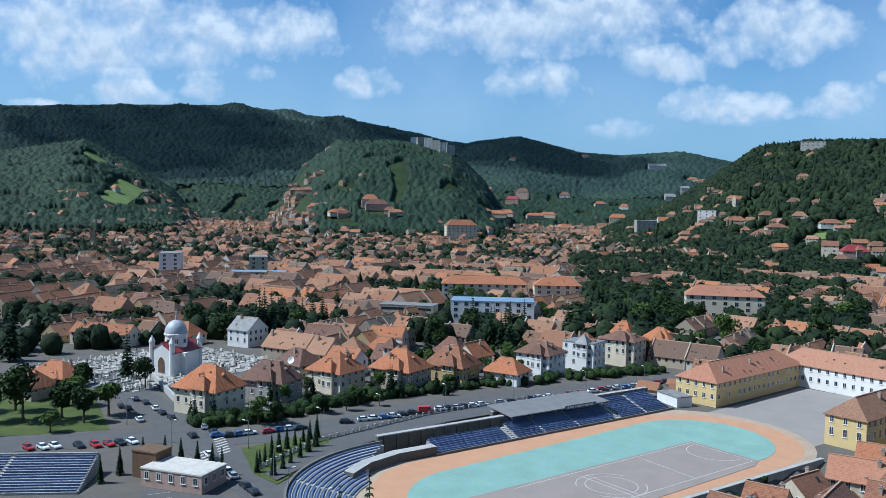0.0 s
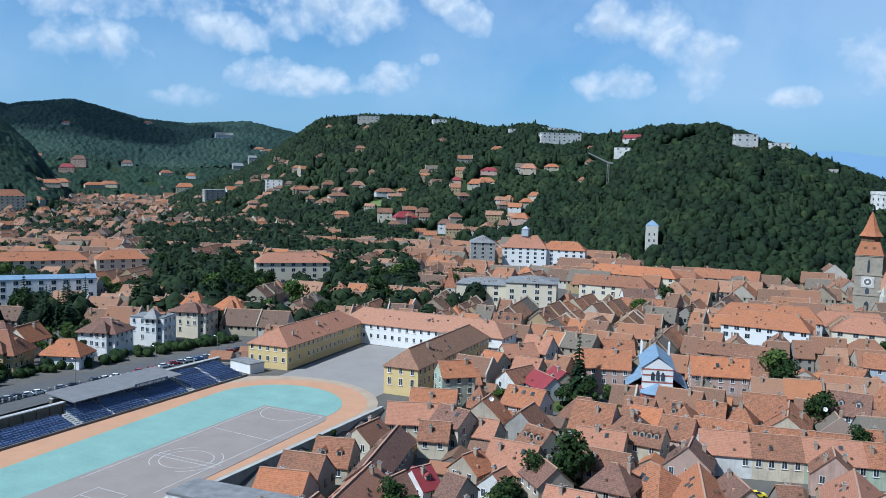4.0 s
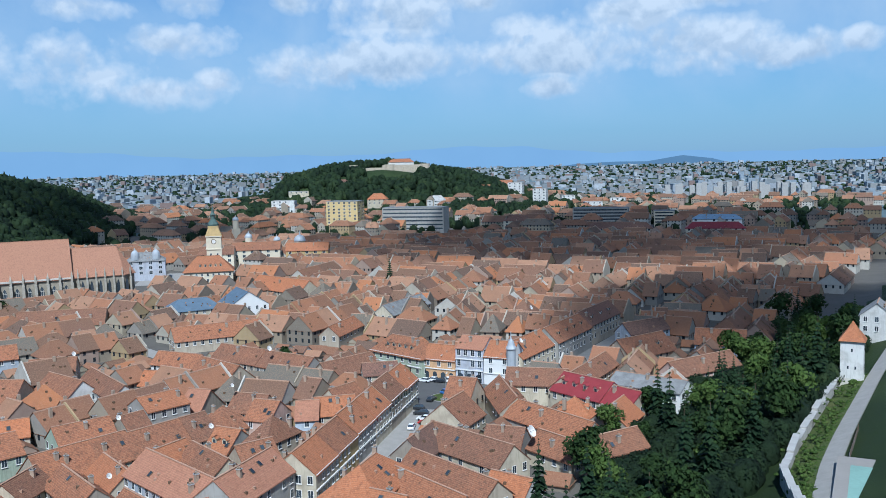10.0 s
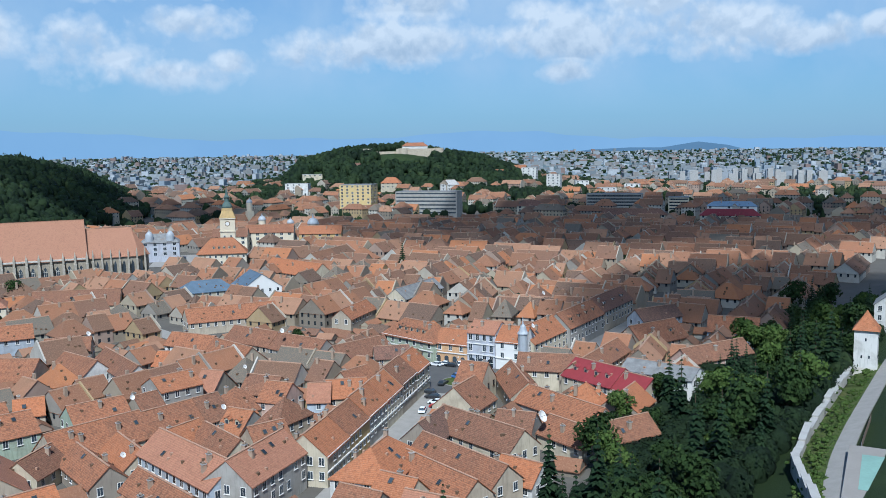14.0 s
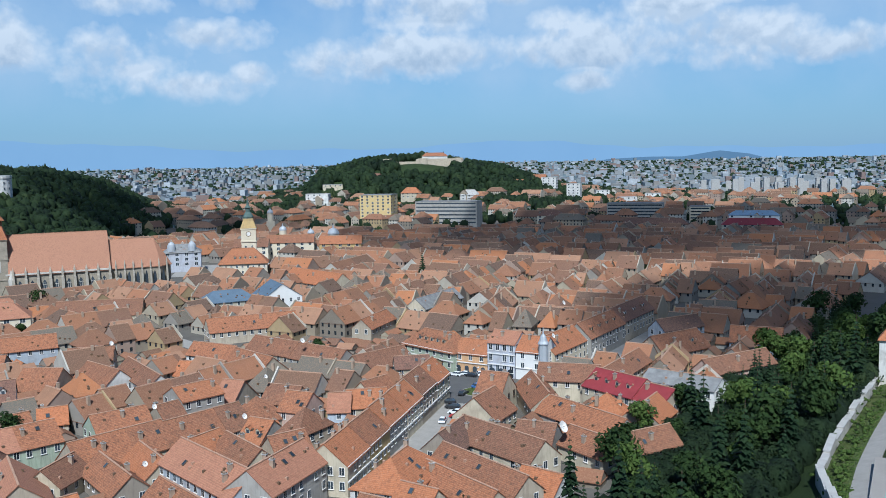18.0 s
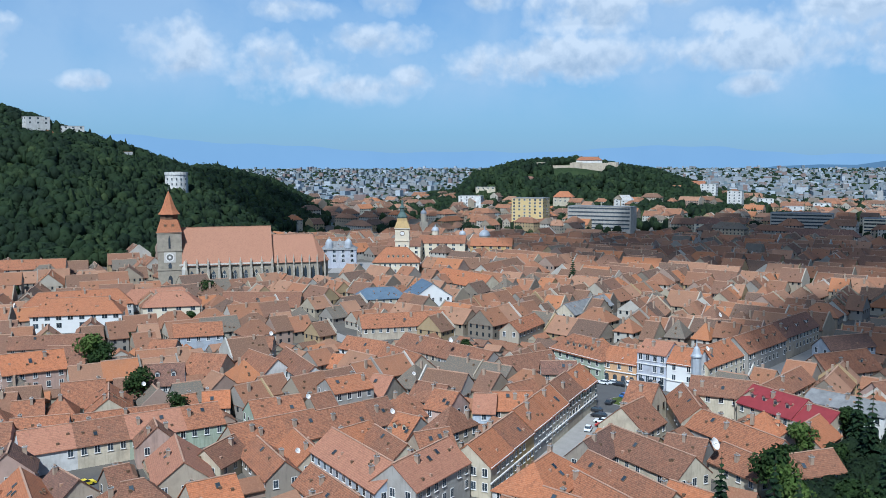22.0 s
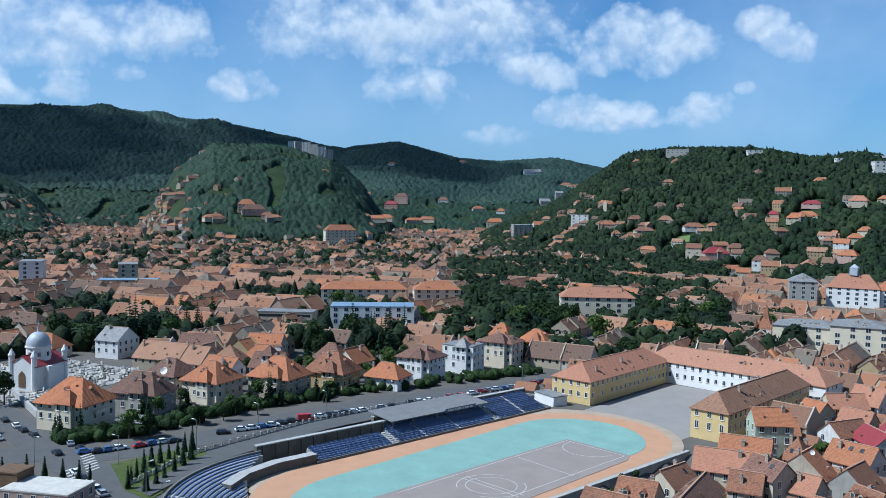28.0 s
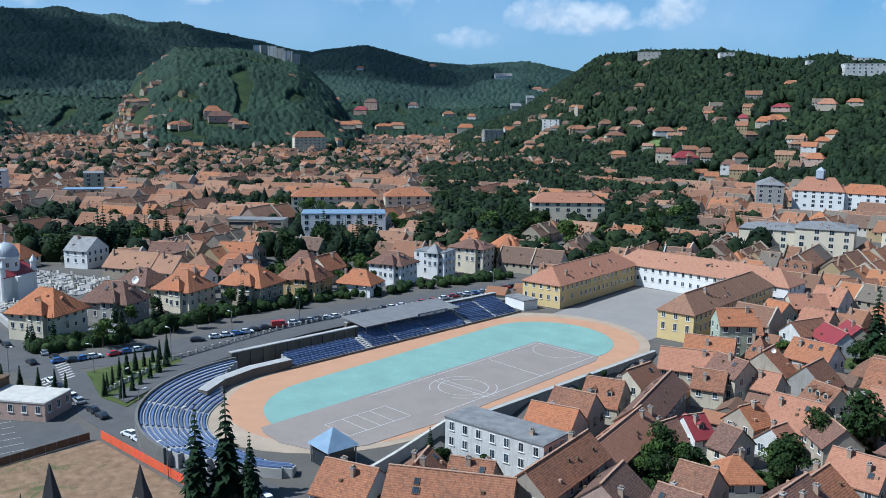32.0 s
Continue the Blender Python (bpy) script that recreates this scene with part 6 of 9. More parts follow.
block(-252, 446, 42, 15, 36, 17, FRESH_CREAM, ROOF_PINK, "hip", 5.0, "mansion_block", label="cream three-storey mansion block under a clay-tile roof")
block(-332, 342, 45, 20, 43, 13, FRESH_WHITE, METAL_BLUE, "flat", label="white flat-topped public building")
block(-402, 406, 56, 16, 46, 13, FRESH_CREAM, ROOF_NEW, "hip", 4.5, "college", label="cream college with tall windows under an orange roof")
block(-362, 432, 30, 16, 46, 14, FRESH_CREAM, ROOF_NEW, "hip", 4.5, "college", label="cream college wing under an orange roof")
block(-362, 307, 30, 13, 35, 10, SAND, METAL_GREY, "flat", strips=True, label="grey flat-roofed block with window bands")
block(-640, 300, 16, 26, 60, 22, FRESH_WHITE, METAL_GREY, "flat", label="grey and white tower block of flats")
block(-598, 352, 14, 24, 60, 20, GREEN, METAL_GREY, "flat", label="pale green block of flats")
block(-560, 330, 40, 16, 50, 12, SAND, METAL_BLUE, "flat", label="building under a pale blue metal roof")
block(-133, 446, 30, 22, 10, 12.5, FRESH_CREAM, METAL_GREY, "hip", 2.5, "public_hall", label="pale yellow hall under a grey metal roof")
block(-108, 446, 26, 26, 10, 15, FRESH_CREAM, METAL_GREY, "hip", 2.5, "public_hall", label="cream hall with rows of windows under a grey metal roof")
block(-166, 657, 34, 18, 10, 15, FRESH_WHITE, ROOF_PINK, "hip", 9, "palace", label="white palace with pale blue bands under a pink tiled roof")
block(-137, 664, 34, 16, 6, 14, FRESH_WHITE, ROOF_NEW, "hip", 6, "palace", label="long white wing under an orange tiled roof")
b = Build()
b.box(-2.6, 2.6, -2.6, 2.6, 0, 5.5)
b.lathe([(4.0, 5.5), (0.2, 8.0)], 4, turn=math.pi / 4)
thing("roof_cupola", "small blue cupola on the palace roof", "cupola", pose(-166, 657, 23.0), b.mesh("roof_cupola", PALE_BLUE))
block(-194, 634, 18, 24, 20, 19, GREY, METAL_GREY, "hip", 5, "gothic_college", label="grey college with tall pointed windows")
block(-68, 545, 56, 14, -12, 11, FRESH_CREAM, ROOF_NEW, "hip", 5, "long_house", label="long cream house under an orange roof")
block(-14, 575, 40, 12, -8, 9, SAND, ROOF, "gable", 5, "long_house")
block(-75, 570, 16, 10, -8, 12, DUN, ROOF, "gable", 5, "long_house")
block(8, 399, 36, 14, -10, 8.0, FRESH_WHITE, ROOF_NEW, "hip", 6.0, "long_house", label="long white house with arcaded windows under an orange roof")
block(47, 402, 24, 16, -10, 8.5, FRESH_CREAM, ROOF_PINK, "hip", 5.5, "public_hall", label="cream hall with a pediment under a pale tiled roof")
block(-55, 459, 16, 12, 20, 8, FRESH_WHITE, ROOF_BROWN, "gable", 4.5, "long_house")
block(-72, 500, 40, 13, -6, 9, FRESH_CREAM, ROOF, "hip", 5.0, "long_house")
# old gate tower by the park
def make_gate():
    ob = thing("gate_tower", "old gate tower with clay-tiled turrets", "gate tower", pose(-152, 441, 0, 0, 0, 8))
    b = Build()
    b.box(-4, 4, -4, 4, -1, 9)
    piece("wall", b.mesh("wall", STONE_PALE), ob)
    b = Build()
    b.lathe([(5.9, 9), (2.2, 14), (0.12, 21.5)], 4, turn=math.pi / 4)
    piece("spire", b.mesh("spire", ROOF), ob)
    for x in (-4, 4):
        for y in (-4, 4):
            b = Build()
            b.lathe([(0.9, 6), (0.9, 9.5), (1.1, 9.5), (0.1, 14)], 8, x, y)
            piece("corner_turret", b.mesh("corner_turret", ROOF), ob)
    claim(-152, 441, 12, 12)


make_gate()

b = Build()
b.solid(rect(-226, 378, 34, 20, 40), -0.3, 0.2)
thing("ball_court", "small turquoise ball court in the park", "sports court", Matrix(), b.mesh("ball_court", TURF), kind="structure")
claim(-226, 378, 34, 22, 40)

# ---- round the council square and the far side of the old town ----
block(178, 572, 24, 16, -20, 13, LILAC, METAL_GREY, "hip", 5, "town_palace", label="lilac-white town palace with twin attic domes")
block(262, 585, 34, 14, -30, 13, FRESH_CREAM, ROOF, "gable", 5, "town_palace")
block(232, 585, 24, 14, -30, 12, FRESH_CREAM, ROOF, "gable", 5, "town_palace")
block(290, 560, 30, 14, -34, 12, OCHRE, ROOF_NEW, "gable", 5, "town_palace")


for u in (-6.5, 6.5):
    b = Build()
    b.lathe([(2.6, -2.0), (2.6, 1.0), (2.3, 2.6), (1.4, 3.8), (0.2, 4.6), (0.1, 6.0)], 14)
    thing("attic_dome", "small silver dome on the roof edge of the palace", "dome", pose(178 + u * math.cos(radians(-20)) - 1.8, 572 + u * math.sin(radians(-20)) - 5.2, 15.5), b.mesh("attic_dome", SILVER), "attic domes")


def domed_tower(x, y, r, h, label):
    ob = thing("domed_tower", label, "tower", pose(x, y, 0))
    b = Build()
    b.box(-r * 1.1, r * 1.1, -r * 1.1, r * 1.1, -1, h * 0.7)
    b.lathe([(r, h * 0.7), (r, h)], 12)
    piece("wall", b.mesh("wall", FRESH_CREAM), ob)
    b = Build()
    b.lathe([(1.1 * r * math.cos(a), h + 1.2 * r * math.sin(a)) for a in np.linspace(0, 1.4, 8)] + [(0.15, h + 1.9 * r)], 16)
    piece("dome", b.mesh("dome", SILVER), ob, label="silver dome")


domed_tower(258, 590, 2.6, 21, "church tower with a silver dome")
domed_tower(286, 602, 2.4, 16.5, "church tower with a silver dome")
domed_tower(300, 592, 4.0, 15.5, "church with a wide silver dome")
domed_tower(312, 740, 2.6, 25, "slim pale church tower with a domed helm")
block(467, 812, 34, 30, -45, 34, YELLOW, METAL_GREY, "flat", strips=False, name="hotel", label="tall yellow hotel block with a grey flat top", storey=3.4)
block(512, 745, 66, 22, -52, 27, GREY, METAL_GREY, "flat", strips=True, name="office_block", label="long grey slab block with dark window bands", storey=3.9)
block(664, 628, 56, 18, -52, 22, GREY, METAL_GREY, "flat", strips=True, name="office_block", label="grey office block with window bands")
block(712, 585, 20, 18, -52, 18, FRESH_CREAM, METAL_GREY, "flat", strips=True, name="office_block", label="cream office block with window bands")
block(560, 640, 26, 18, -45, 15, FRESH_CREAM, ROOF_BROWN, "hip", 5, "town_palace")
block(690, 505, 44, 14, -52, 14, FRESH_WHITE, METAL_BLUE, "hip", 4, "town_palace", label="long white building under a blue-grey metal roof")
block(640, 470, 50, 14, -52, 10, FRESH_CREAM, ROOF_RED, "hip", 5, "school_building", label="long cream school under a dull red roof")
block(600, 545, 60, 14, -52, 9, SAND, ROOF_BROWN, "hip", 5, "long_house")

# ---- houses on the slopes ----
def hill_house(x, y, w, d, rot, h, rh, wall, roof, kind, label=""):
    CLEAR.append((x, y, max(w, d) * 0.55 + 6))
    label = label or f"{PAINT.get(wall.name, 'plastered')} house among trees under a {TONES.get(roof.name, 'flat concrete')} roof"
    return house(x, y, w, d, rot, h, rh, wall, roof, kind, 1 if w > 14 else 0, 0, label=label, name="hillside_house", win=WINDOW_LARGE, spacing=6.5, storey=4.2)


CLEAR = [(105.8, 843, 17), (-72.5, 678, 10)]
hill_house(-647, 1093, 24.8, 15.3, 20, 19.2, 0.6, WHITE, CONCRETE, "flat", label="white three-storey villa on the slope")
hill_house(-762, 1112, 29.8, 18.0, 48, 22.2, 0.6, GREY, CONCRETE, "flat")
hill_house(-1164, 1592, 38.4, 18.0, 38, 15.0, 8.1, CREAM, ROOF_NEW, "hip")
hill_house(-1247, 1729, 22.2, 13.7, 29, 7.7, 6.2, WHITE, ROOF_NEW, "hip")
hill_house(-1204, 1858, 25.9, 16.1, 44, 10.0, 7.2, GREY, METAL_GREY, "shed")
hill_house(-1298, 2109, 32.2, 18.0, 23, 7.1, 5.8, CREAM, ROOF, "hip")
hill_house(-577, 1048, 20.2, 12.5, 31, 6.0, 4.9, PINK, ROOF, "hip")
hill_house(-504, 1009, 24.9, 15.5, 42, 4.8, 4.0, CREAM, ROOF, "hip")
hill_house(-439, 1009, 24.3, 15.1, 36, 5.5, 4.5, WHITE, ROOF, "hip")
hill_house(-369, 906, 25.4, 15.8, 38, 7.7, 6.3, PINK, ROOF_RED, "hip")
hill_house(-399, 919, 16.9, 10.5, 20, 10.9, 4.7, CREAM, ROOF, "gable")
hill_house(-315, 998, 20.4, 12.6, 21, 6.7, 5.5, CREAM, ROOF_NEW, "hip")
hill_house(-307, 1010, 23.3, 14.5, 9, 5.3, 4.3, CREAM, ROOF_NEW, "hip")
hill_house(-312, 1044, 21.2, 13.2, 4, 4.7, 3.8, PINK, ROOF_RED, "hip")
hill_house(-257, 1024, 19.2, 11.9, 1, 7.0, 5.4, SAND, ROOF_PINK, "hip")
hill_house(-230, 1027, 17.8, 11.0, 18, 4.5, 3.7, CREAM, ROOF_NEW, "hip")
hill_house(-323, 1122, 12.1, 9.0, 13, 4.2, 3.4, CREAM, ROOF_PINK, "hip")
hill_house(-347, 1018, 12.6, 9.0, 12, 4.6, 3.8, PINK, ROOF_RED, "hip")
hill_house(-350, 739, 26.6, 16.5, 37, 4.1, 3.3, GREY, METAL_GREY, "gable")
hill_house(-1121, 1153, 46.0, 18.0, 41, 6.9, 5.6, CREAM, ROOF_NEW, "hip")
hill_house(-1323, 1495, 38.9, 18.0, 52, 7.1, 5.8, CREAM, ROOF_NEW, "hip")
hill_house(-1450, 1555, 33.2, 18.0, 31, 11.2, 8.1, PINK, ROOF_RED, "hip")
hill_house(-948, 904, 46.0, 18.0, 61, 25.9, 8.1, CREAM, ROOF, "hip", label="cream block of flats among trees")
hill_house(-1154, 905, 38.1, 18.0, 58, 9.4, 7.7, PINK, ROOF_BROWN, "hip")
hill_house(-1117, 916, 24.4, 15.1, 68, 5.2, 4.2, CREAM, ROOF_NEW, "hip")
hill_house(-1113, 1351, 27.3, 16.9, 43, 8.8, 7.2, CREAM, ROOF_NEW, "hip")
hill_house(-778, 1185, 20.3, 12.6, 48, 7.2, 5.7, WHITE, ROOF_NEW, "gable")
hill_house(-1301, 1707, 27.9, 17.3, 49, 7.7, 6.3, CREAM, ROOF, "hip")
hill_house(-231, 913, 13.5, 9.0, 26, 5.7, 4.0, CREAM, ROOF_NEW, "hip")
hill_house(-240, 901, 14.5, 9.0, 3, 6.8, 4.1, WHITE, ROOF_NEW, "gable")
hill_house(-227, 933, 13.7, 9.0, 3, 4.8, 3.9, CREAM, ROOF_NEW, "hip")
hill_house(-257, 937, 11.4, 9.0, 2, 4.9, 4.0, PINK, ROOF_NEW, "hip")
hill_house(-315, 843, 14.0, 9.0, 24, 6.5, 4.0, CREAM, ROOF_NEW, "gable")
hill_house(-306, 865, 15.5, 9.6, 16, 10.0, 4.3, WHITE, ROOF_BROWN, "hip")
hill_house(-335, 863, 14.4, 9.0, 38, 4.6, 3.8, WHITE, ROOF_NEW, "gable")
hill_house(-303, 888, 13.4, 9.0, 33, 8.1, 4.0, SAND, ROOF, "hip")
hill_house(-286, 798, 16.5, 10.2, 33, 4.8, 4.0, CREAM, ROOF, "gable")
hill_house(-224, 865, 17.4, 10.8, -2, 6.8, 4.9, PINK, ROOF_NEW, "hip")
hill_house(-251, 1163, 54.1, 18.0, 29, 13.3, 0.6, WHITE, CONCRETE, "flat", label="white modern hotel on the hill top")
hill_house(-287, 1266, 37.1, 18.0, 24, 9.5, 0.6, WHITE, CONCRETE, "flat", label="white modern hotel wing on the hill top")
hill_house(-618, 1349, 36.6, 18.0, 16, 12.9, 0.6, GREY, CONCRETE, "flat", label="grey block of flats on the hill top")
hill_house(-473, 1296, 21.5, 13.3, 33, 6.6, 0.6, WHITE, CONCRETE, "flat")
hill_house(-139, 1047, 20.6, 12.8, -7, 5.3, 4.3, WHITE, ROOF_RED, "gable")
hill_house(-140, 994, 14.4, 9.0, -9, 7.2, 0.6, WHITE, CONCRETE, "flat")
hill_house(-334, 1244, 20.1, 12.5, 29, 7.8, 0.6, WHITE, CONCRETE, "flat")
hill_house(-196, 1093, 11.5, 9.0, 15, 4.0, 3.2, CREAM, ROOF, "hip")
hill_house(-12, 948, 22.0, 14.0, 16, 11.5, 0.6, WHITE, CONCRETE, "flat", label="white terraced hotel on the hill crest")
hill_house(18, 984, 28.1, 17.4, 4, 9.6, 0.6, WHITE, CONCRETE, "flat", label="white terraced hotel wing on the hill crest")
hill_house(52, 997, 19.5, 12.1, 6, 5.9, 0.6, WHITE, CONCRETE, "flat")
hill_house(67, 932, 17.0, 10.5, -8, 4.0, 2.7, OCHRE, METAL_GREY, "gable")
hill_house(-1, 916, 11.9, 9.0, -7, 4.6, 3.7, OCHRE, ROOF_NEW, "hip")
hill_house(-142, 996, 18.3, 11.3, -5, 11.2, 0.6, WHITE, CONCRETE, "flat")
hill_house(-154, 1140, 20.9, 13.0, 2, 5.8, 4.7, WHITE, ROOF_RED, "gable")
hill_house(-183, 1016, 9.4, 9.0, 27, 5.3, 4.0, GREY, ROOF, "hip")
hill_house(-179, 953, 10.1, 9.0, 12, 4.2, 3.4, CREAM, ROOF, "hip")
hill_house(-1441, 1250, 17.4, 10.8, 62, 24.2, 0.6, GREY, CONCRETE, "flat", label="grey block of flats in a stepped row on the hill")
hill_house(-1411, 1245, 17.1, 10.6, 39, 26.3, 0.6, WHITE, CONCRETE, "flat", label="grey block of flats in a stepped row on the hill")
hill_house(-1381, 1240, 16.9, 10.5, 33, 25.9, 0.6, GREY, CONCRETE, "flat", label="grey block of flats in a stepped row on the hill")
hill_house(-1369, 1250, 16.9, 10.5, 60, 23.5, 0.6, WHITE, CONCRETE, "flat", label="grey block of flats in a stepped row on the hill")
hill_house(-1351, 1255, 16.8, 10.4, 54, 21.0, 0.6, GREY, CONCRETE, "flat", label="grey block of flats in a stepped row on the hill")
hill_house(-2277, 1945, 23.3, 14.5, 43, 30.5, 0.6, WHITE, CONCRETE, "flat", label="grey block of flats in a stepped row on the hill")
hill_house(-1471, 2197, 51.5, 18.0, 45, 9.4, 7.7, WHITE, METAL_GREY, "gable")
hill_house(-1734, 1859, 23.1, 14.3, 33, 5.5, 4.5, WHITE, ROOF, "hip")
hill_house(-1778, 2245, 22.3, 13.8, 55, 6.1, 5.0, WHITE, ROOF, "hip")
hill_house(-1275, 2118, 35.3, 18.0, 25, 7.1, 5.8, CREAM, ROOF, "hip")
hill_house(-1199, 1916, 20.6, 12.7, 42, 23.6, 5.7, GREY, METAL_GREY, "shed")
hill_house(-1171, 904, 28.8, 17.9, 54, 13.1, 8.0, CREAM, ROOF_NEW, "hip")
hill_house(-1169, 838, 33.6, 18.0, 70, 6.2, 5.0, CREAM, ROOF_NEW, "hip")
hill_house(-1127, 912, 18.8, 11.7, 40, 6.2, 5.1, PINK, ROOF, "hip")
hill_house(-1465, 1609, 33.9, 18.0, 26, 17.4, 8.1, PINK, ROOF_BROWN, "hip")
hill_house(-1411, 1706, 25.9, 16.1, 33, 10.0, 7.2, WHITE, ROOF_BROWN, "hip")
hill_house(-1226, 1285, 50.8, 18.0, 27, 7.6, 6.2, CREAM, ROOF_NEW, "hip")
hill_house(-1312, 1528, 39.3, 18.0, 24, 7.2, 5.9, CREAM, ROOF, "hip")
hill_house(-1778, 720, 12.5, 9.0, 84, 8.4, 4.0, WHITE, ROOF, "gable")
hill_house(537, 1102, 31.9, 18.0, -39, 20.1, 0.6, WHITE, CONCRETE, "flat", label="pale blue-white apartment block below the citadel")
hill_house(602, 1186, 29.4, 18.0, -23, 8.0, 0.6, CREAM, CONCRETE, "flat")
hill_house(724, 999, 25.7, 15.9, -50, 10.5, 7.2, WHITE, CONCRETE, "hip", label="white palace below the citadel")
hill_house(656, 1048, 27.3, 16.9, -43, 11.7, 7.6, CREAM, ROOF_NEW, "hip")
hill_house(676, 1178, 14.1, 9.0, -45, 4.0, 3.2, SAND, ROOF_BROWN, "hip")
hill_house(914, 1047, 23.5, 14.6, -55, 22.9, 0.6, WHITE, CONCRETE, "flat", label="white tower block on the slope")
hill_house(898, 973, 20.6, 12.8, -56, 25.2, 0.6, WHITE, CONCRETE, "flat", label="white tower block on the slope")
hill_house(937, 955, 20.9, 12.9, -30, 16.8, 0.6, WHITE, CONCRETE, "flat")
hill_house(889, 856, 24.1, 14.9, -31, 13.8, 0.6, WHITE, CONCRETE, "flat")
hill_house(978, 890, 22.3, 13.8, -54, 14.9, 0.6, WHITE, CONCRETE, "flat")
hill_house(974, 1144, 25.4, 15.7, -25, 8.6, 7.0, CREAM, ROOF, "gable")
hill_house(867, 1066, 14.3, 9.0, -35, 4.9, 4.0, WHITE, ROOF, "gable")

# ---- cars ----
def car_paint(name, c):
    return plain(name, c, 0.3, 0.06, 0.5, spec=0.6, bump=0.0)


CAR_DARK, CAR_WHITE, CAR_BLUE = car_paint("dark_car_paint", (0.025, 0.028, 0.035)), car_paint("white_car_paint", (0.72, 0.73, 0.74)), car_paint("blue_car_paint", (0.05, 0.14, 0.36))
CAR_RED, CAR_GREY, CAR_YELLOW = car_paint("red_car_paint", (0.40, 0.03, 0.03)), car_paint("silver_car_paint", (0.36, 0.37, 0.39)), car_paint("yellow_car_paint", (0.75, 0.60, 0.03))
TYRE = plain("tyre_rubber", (0.02, 0.02, 0.022), 0.9, 0.1)


def car_body(paint):
    b = Build()
    side = [(-2.15, 0.32), (-2.2, 0.7), (-2.05, 0.92), (-1.15, 0.98), (1.0, 0.95), (2.0, 0.80), (2.2, 0.6), (2.15, 0.32)]
    for y in (-0.86, 0.86):
        b.poly([(x, y, z) for x, z in (side if y > 0 else side[::-1])][::-1])
    for (x0, z0), (x1, z1) in zip(side, side[1:] + side[:1]):
        b.poly([(x0, -0.86, z0), (x1, -0.86, z1), (x1, 0.86, z1), (x0, 0.86, z0)][::-1])
    b.solid([(-1.35, -0.62), (0.15, -0.62), (0.15, 0.62), (-1.35, 0.62)], 1.40, 1.46)
    return b.mesh("car_body", paint)


def car_cabin():
    b = Build()
    lo = [(-1.95, -0.80, 0.95), (1.05, -0.80, 0.95), (1.05, 0.80, 0.95), (-1.95, 0.80, 0.95)]
    hi = [(-1.40, -0.63, 1.42), (0.20, -0.63, 1.42), (0.20, 0.63, 1.42), (-1.40, 0.63, 1.42)]
    for i in range(4):
        j = (i + 1) % 4
        b.poly([lo[i], lo[j], hi[j], hi[i]])
    b.poly(hi)
    return b.mesh("glazing", GLASS)


def car_wheel():
    b = Build()
    b.lathe([(0.2, -0.1), (0.32, -0.1), (0.32, 0.1), (0.2, 0.1)], 12)
    return b.mesh("wheel", TYRE)


CAR_BODIES = {m.name: car_body(m) for m in (CAR_DARK, CAR_WHITE, CAR_BLUE, CAR_RED, CAR_GREY, CAR_YELLOW)}
CABIN, WHEEL = car_cabin(), car_wheel()


def car(x, y, rot, paint):
    word = paint.name.replace("_car_paint", "")
    ob = thing("car", f"{word} hatchback car parked at the kerb", "car", pose(x, y, land_at(x, y) + 0.09, 0, 0, rot + rng.uniform(-5, 5)), CAR_BODIES[paint.name], "parked cars")
    piece("glazing", CABIN, ob)
    for u in (-1.35, 1.35):
        for v in (-0.8, 0.8):
            piece("wheel", WHEEL, ob, pose(u, v, 0.32, 90, 0, 0))
    return ob


car(-212.3, 155.7, 60, CAR_DARK)
car(-211.0, 161.6, 60, CAR_WHITE)
car(-210.1, 164.9, 60, CAR_WHITE)
car(-209.3, 168.1, 60, CAR_BLUE)
car(-208.5, 171.3, 60, CAR_WHITE)
car(-208.6, 174.6, 60, CAR_DARK)
car(-208.1, 178.6, 60, CAR_DARK)
car(-205.7, 188.7, 60, CAR_WHITE)
car(-205.1, 191.9, 60, CAR_DARK)
car(-204.0, 194.4, 60, CAR_GREY)
car(-203.5, 197.5, 60, CAR_DARK)
car(-202.3, 200.2, 60, CAR_WHITE)
car(-201.7, 203.6, 60, CAR_WHITE)
car(-199.8, 210.9, 60, CAR_GREY)
car(-198.8, 214.8, 60, CAR_DARK)
car(-197.4, 223.2, 60, CAR_DARK)
car(-196.1, 226.2, 60, CAR_WHITE)
car(-195.0, 230.3, 60, CAR_WHITE)
car(-193.2, 239.5, 60, CAR_RED)
car(-191.8, 244.1, 60, CAR_RED)
car(-190.9, 249.5, 60, CAR_WHITE)
car(-190.6, 254.3, 60, CAR_RED)
car(-189.4, 257.4, 60, CAR_GREY)
car(-188.7, 261.2, 60, CAR_WHITE)
car(-187.4, 264.3, 60, CAR_BLUE)
car(-186.7, 268.3, 60, CAR_GREY)
car(-186.0, 272.3, 60, CAR_WHITE)
car(-185.3, 276.4, 60, CAR_DARK)
car(-184.6, 280.5, 60, CAR_RED)
car(-183.8, 284.7, 60, CAR_DARK)
car(-223.3, 118.4, 80, CAR_BLUE)
car(-221.0, 121.3, 80, CAR_DARK)
car(-220.3, 124.0, 80, CAR_BLUE)
car(-219.7, 126.6, 80, CAR_WHITE)
car(-217.8, 131.8, 80, CAR_RED)
car(-217.2, 135.5, 80, CAR_BLUE)
car(-216.4, 138.4, 80, CAR_WHITE)
car(-215.2, 140.9, 80, CAR_DARK)
car(-279.7, 118.4, 170, CAR_DARK)
car(-273.1, 119.0, 170, CAR_DARK)
car(-264.0, 118.2, 170, CAR_WHITE)
car(-257.3, 117.4, 170, CAR_DARK)
car(-250.3, 117.2, 170, CAR_DARK)
car(-227.8, 112.9, 170, CAR_DARK)
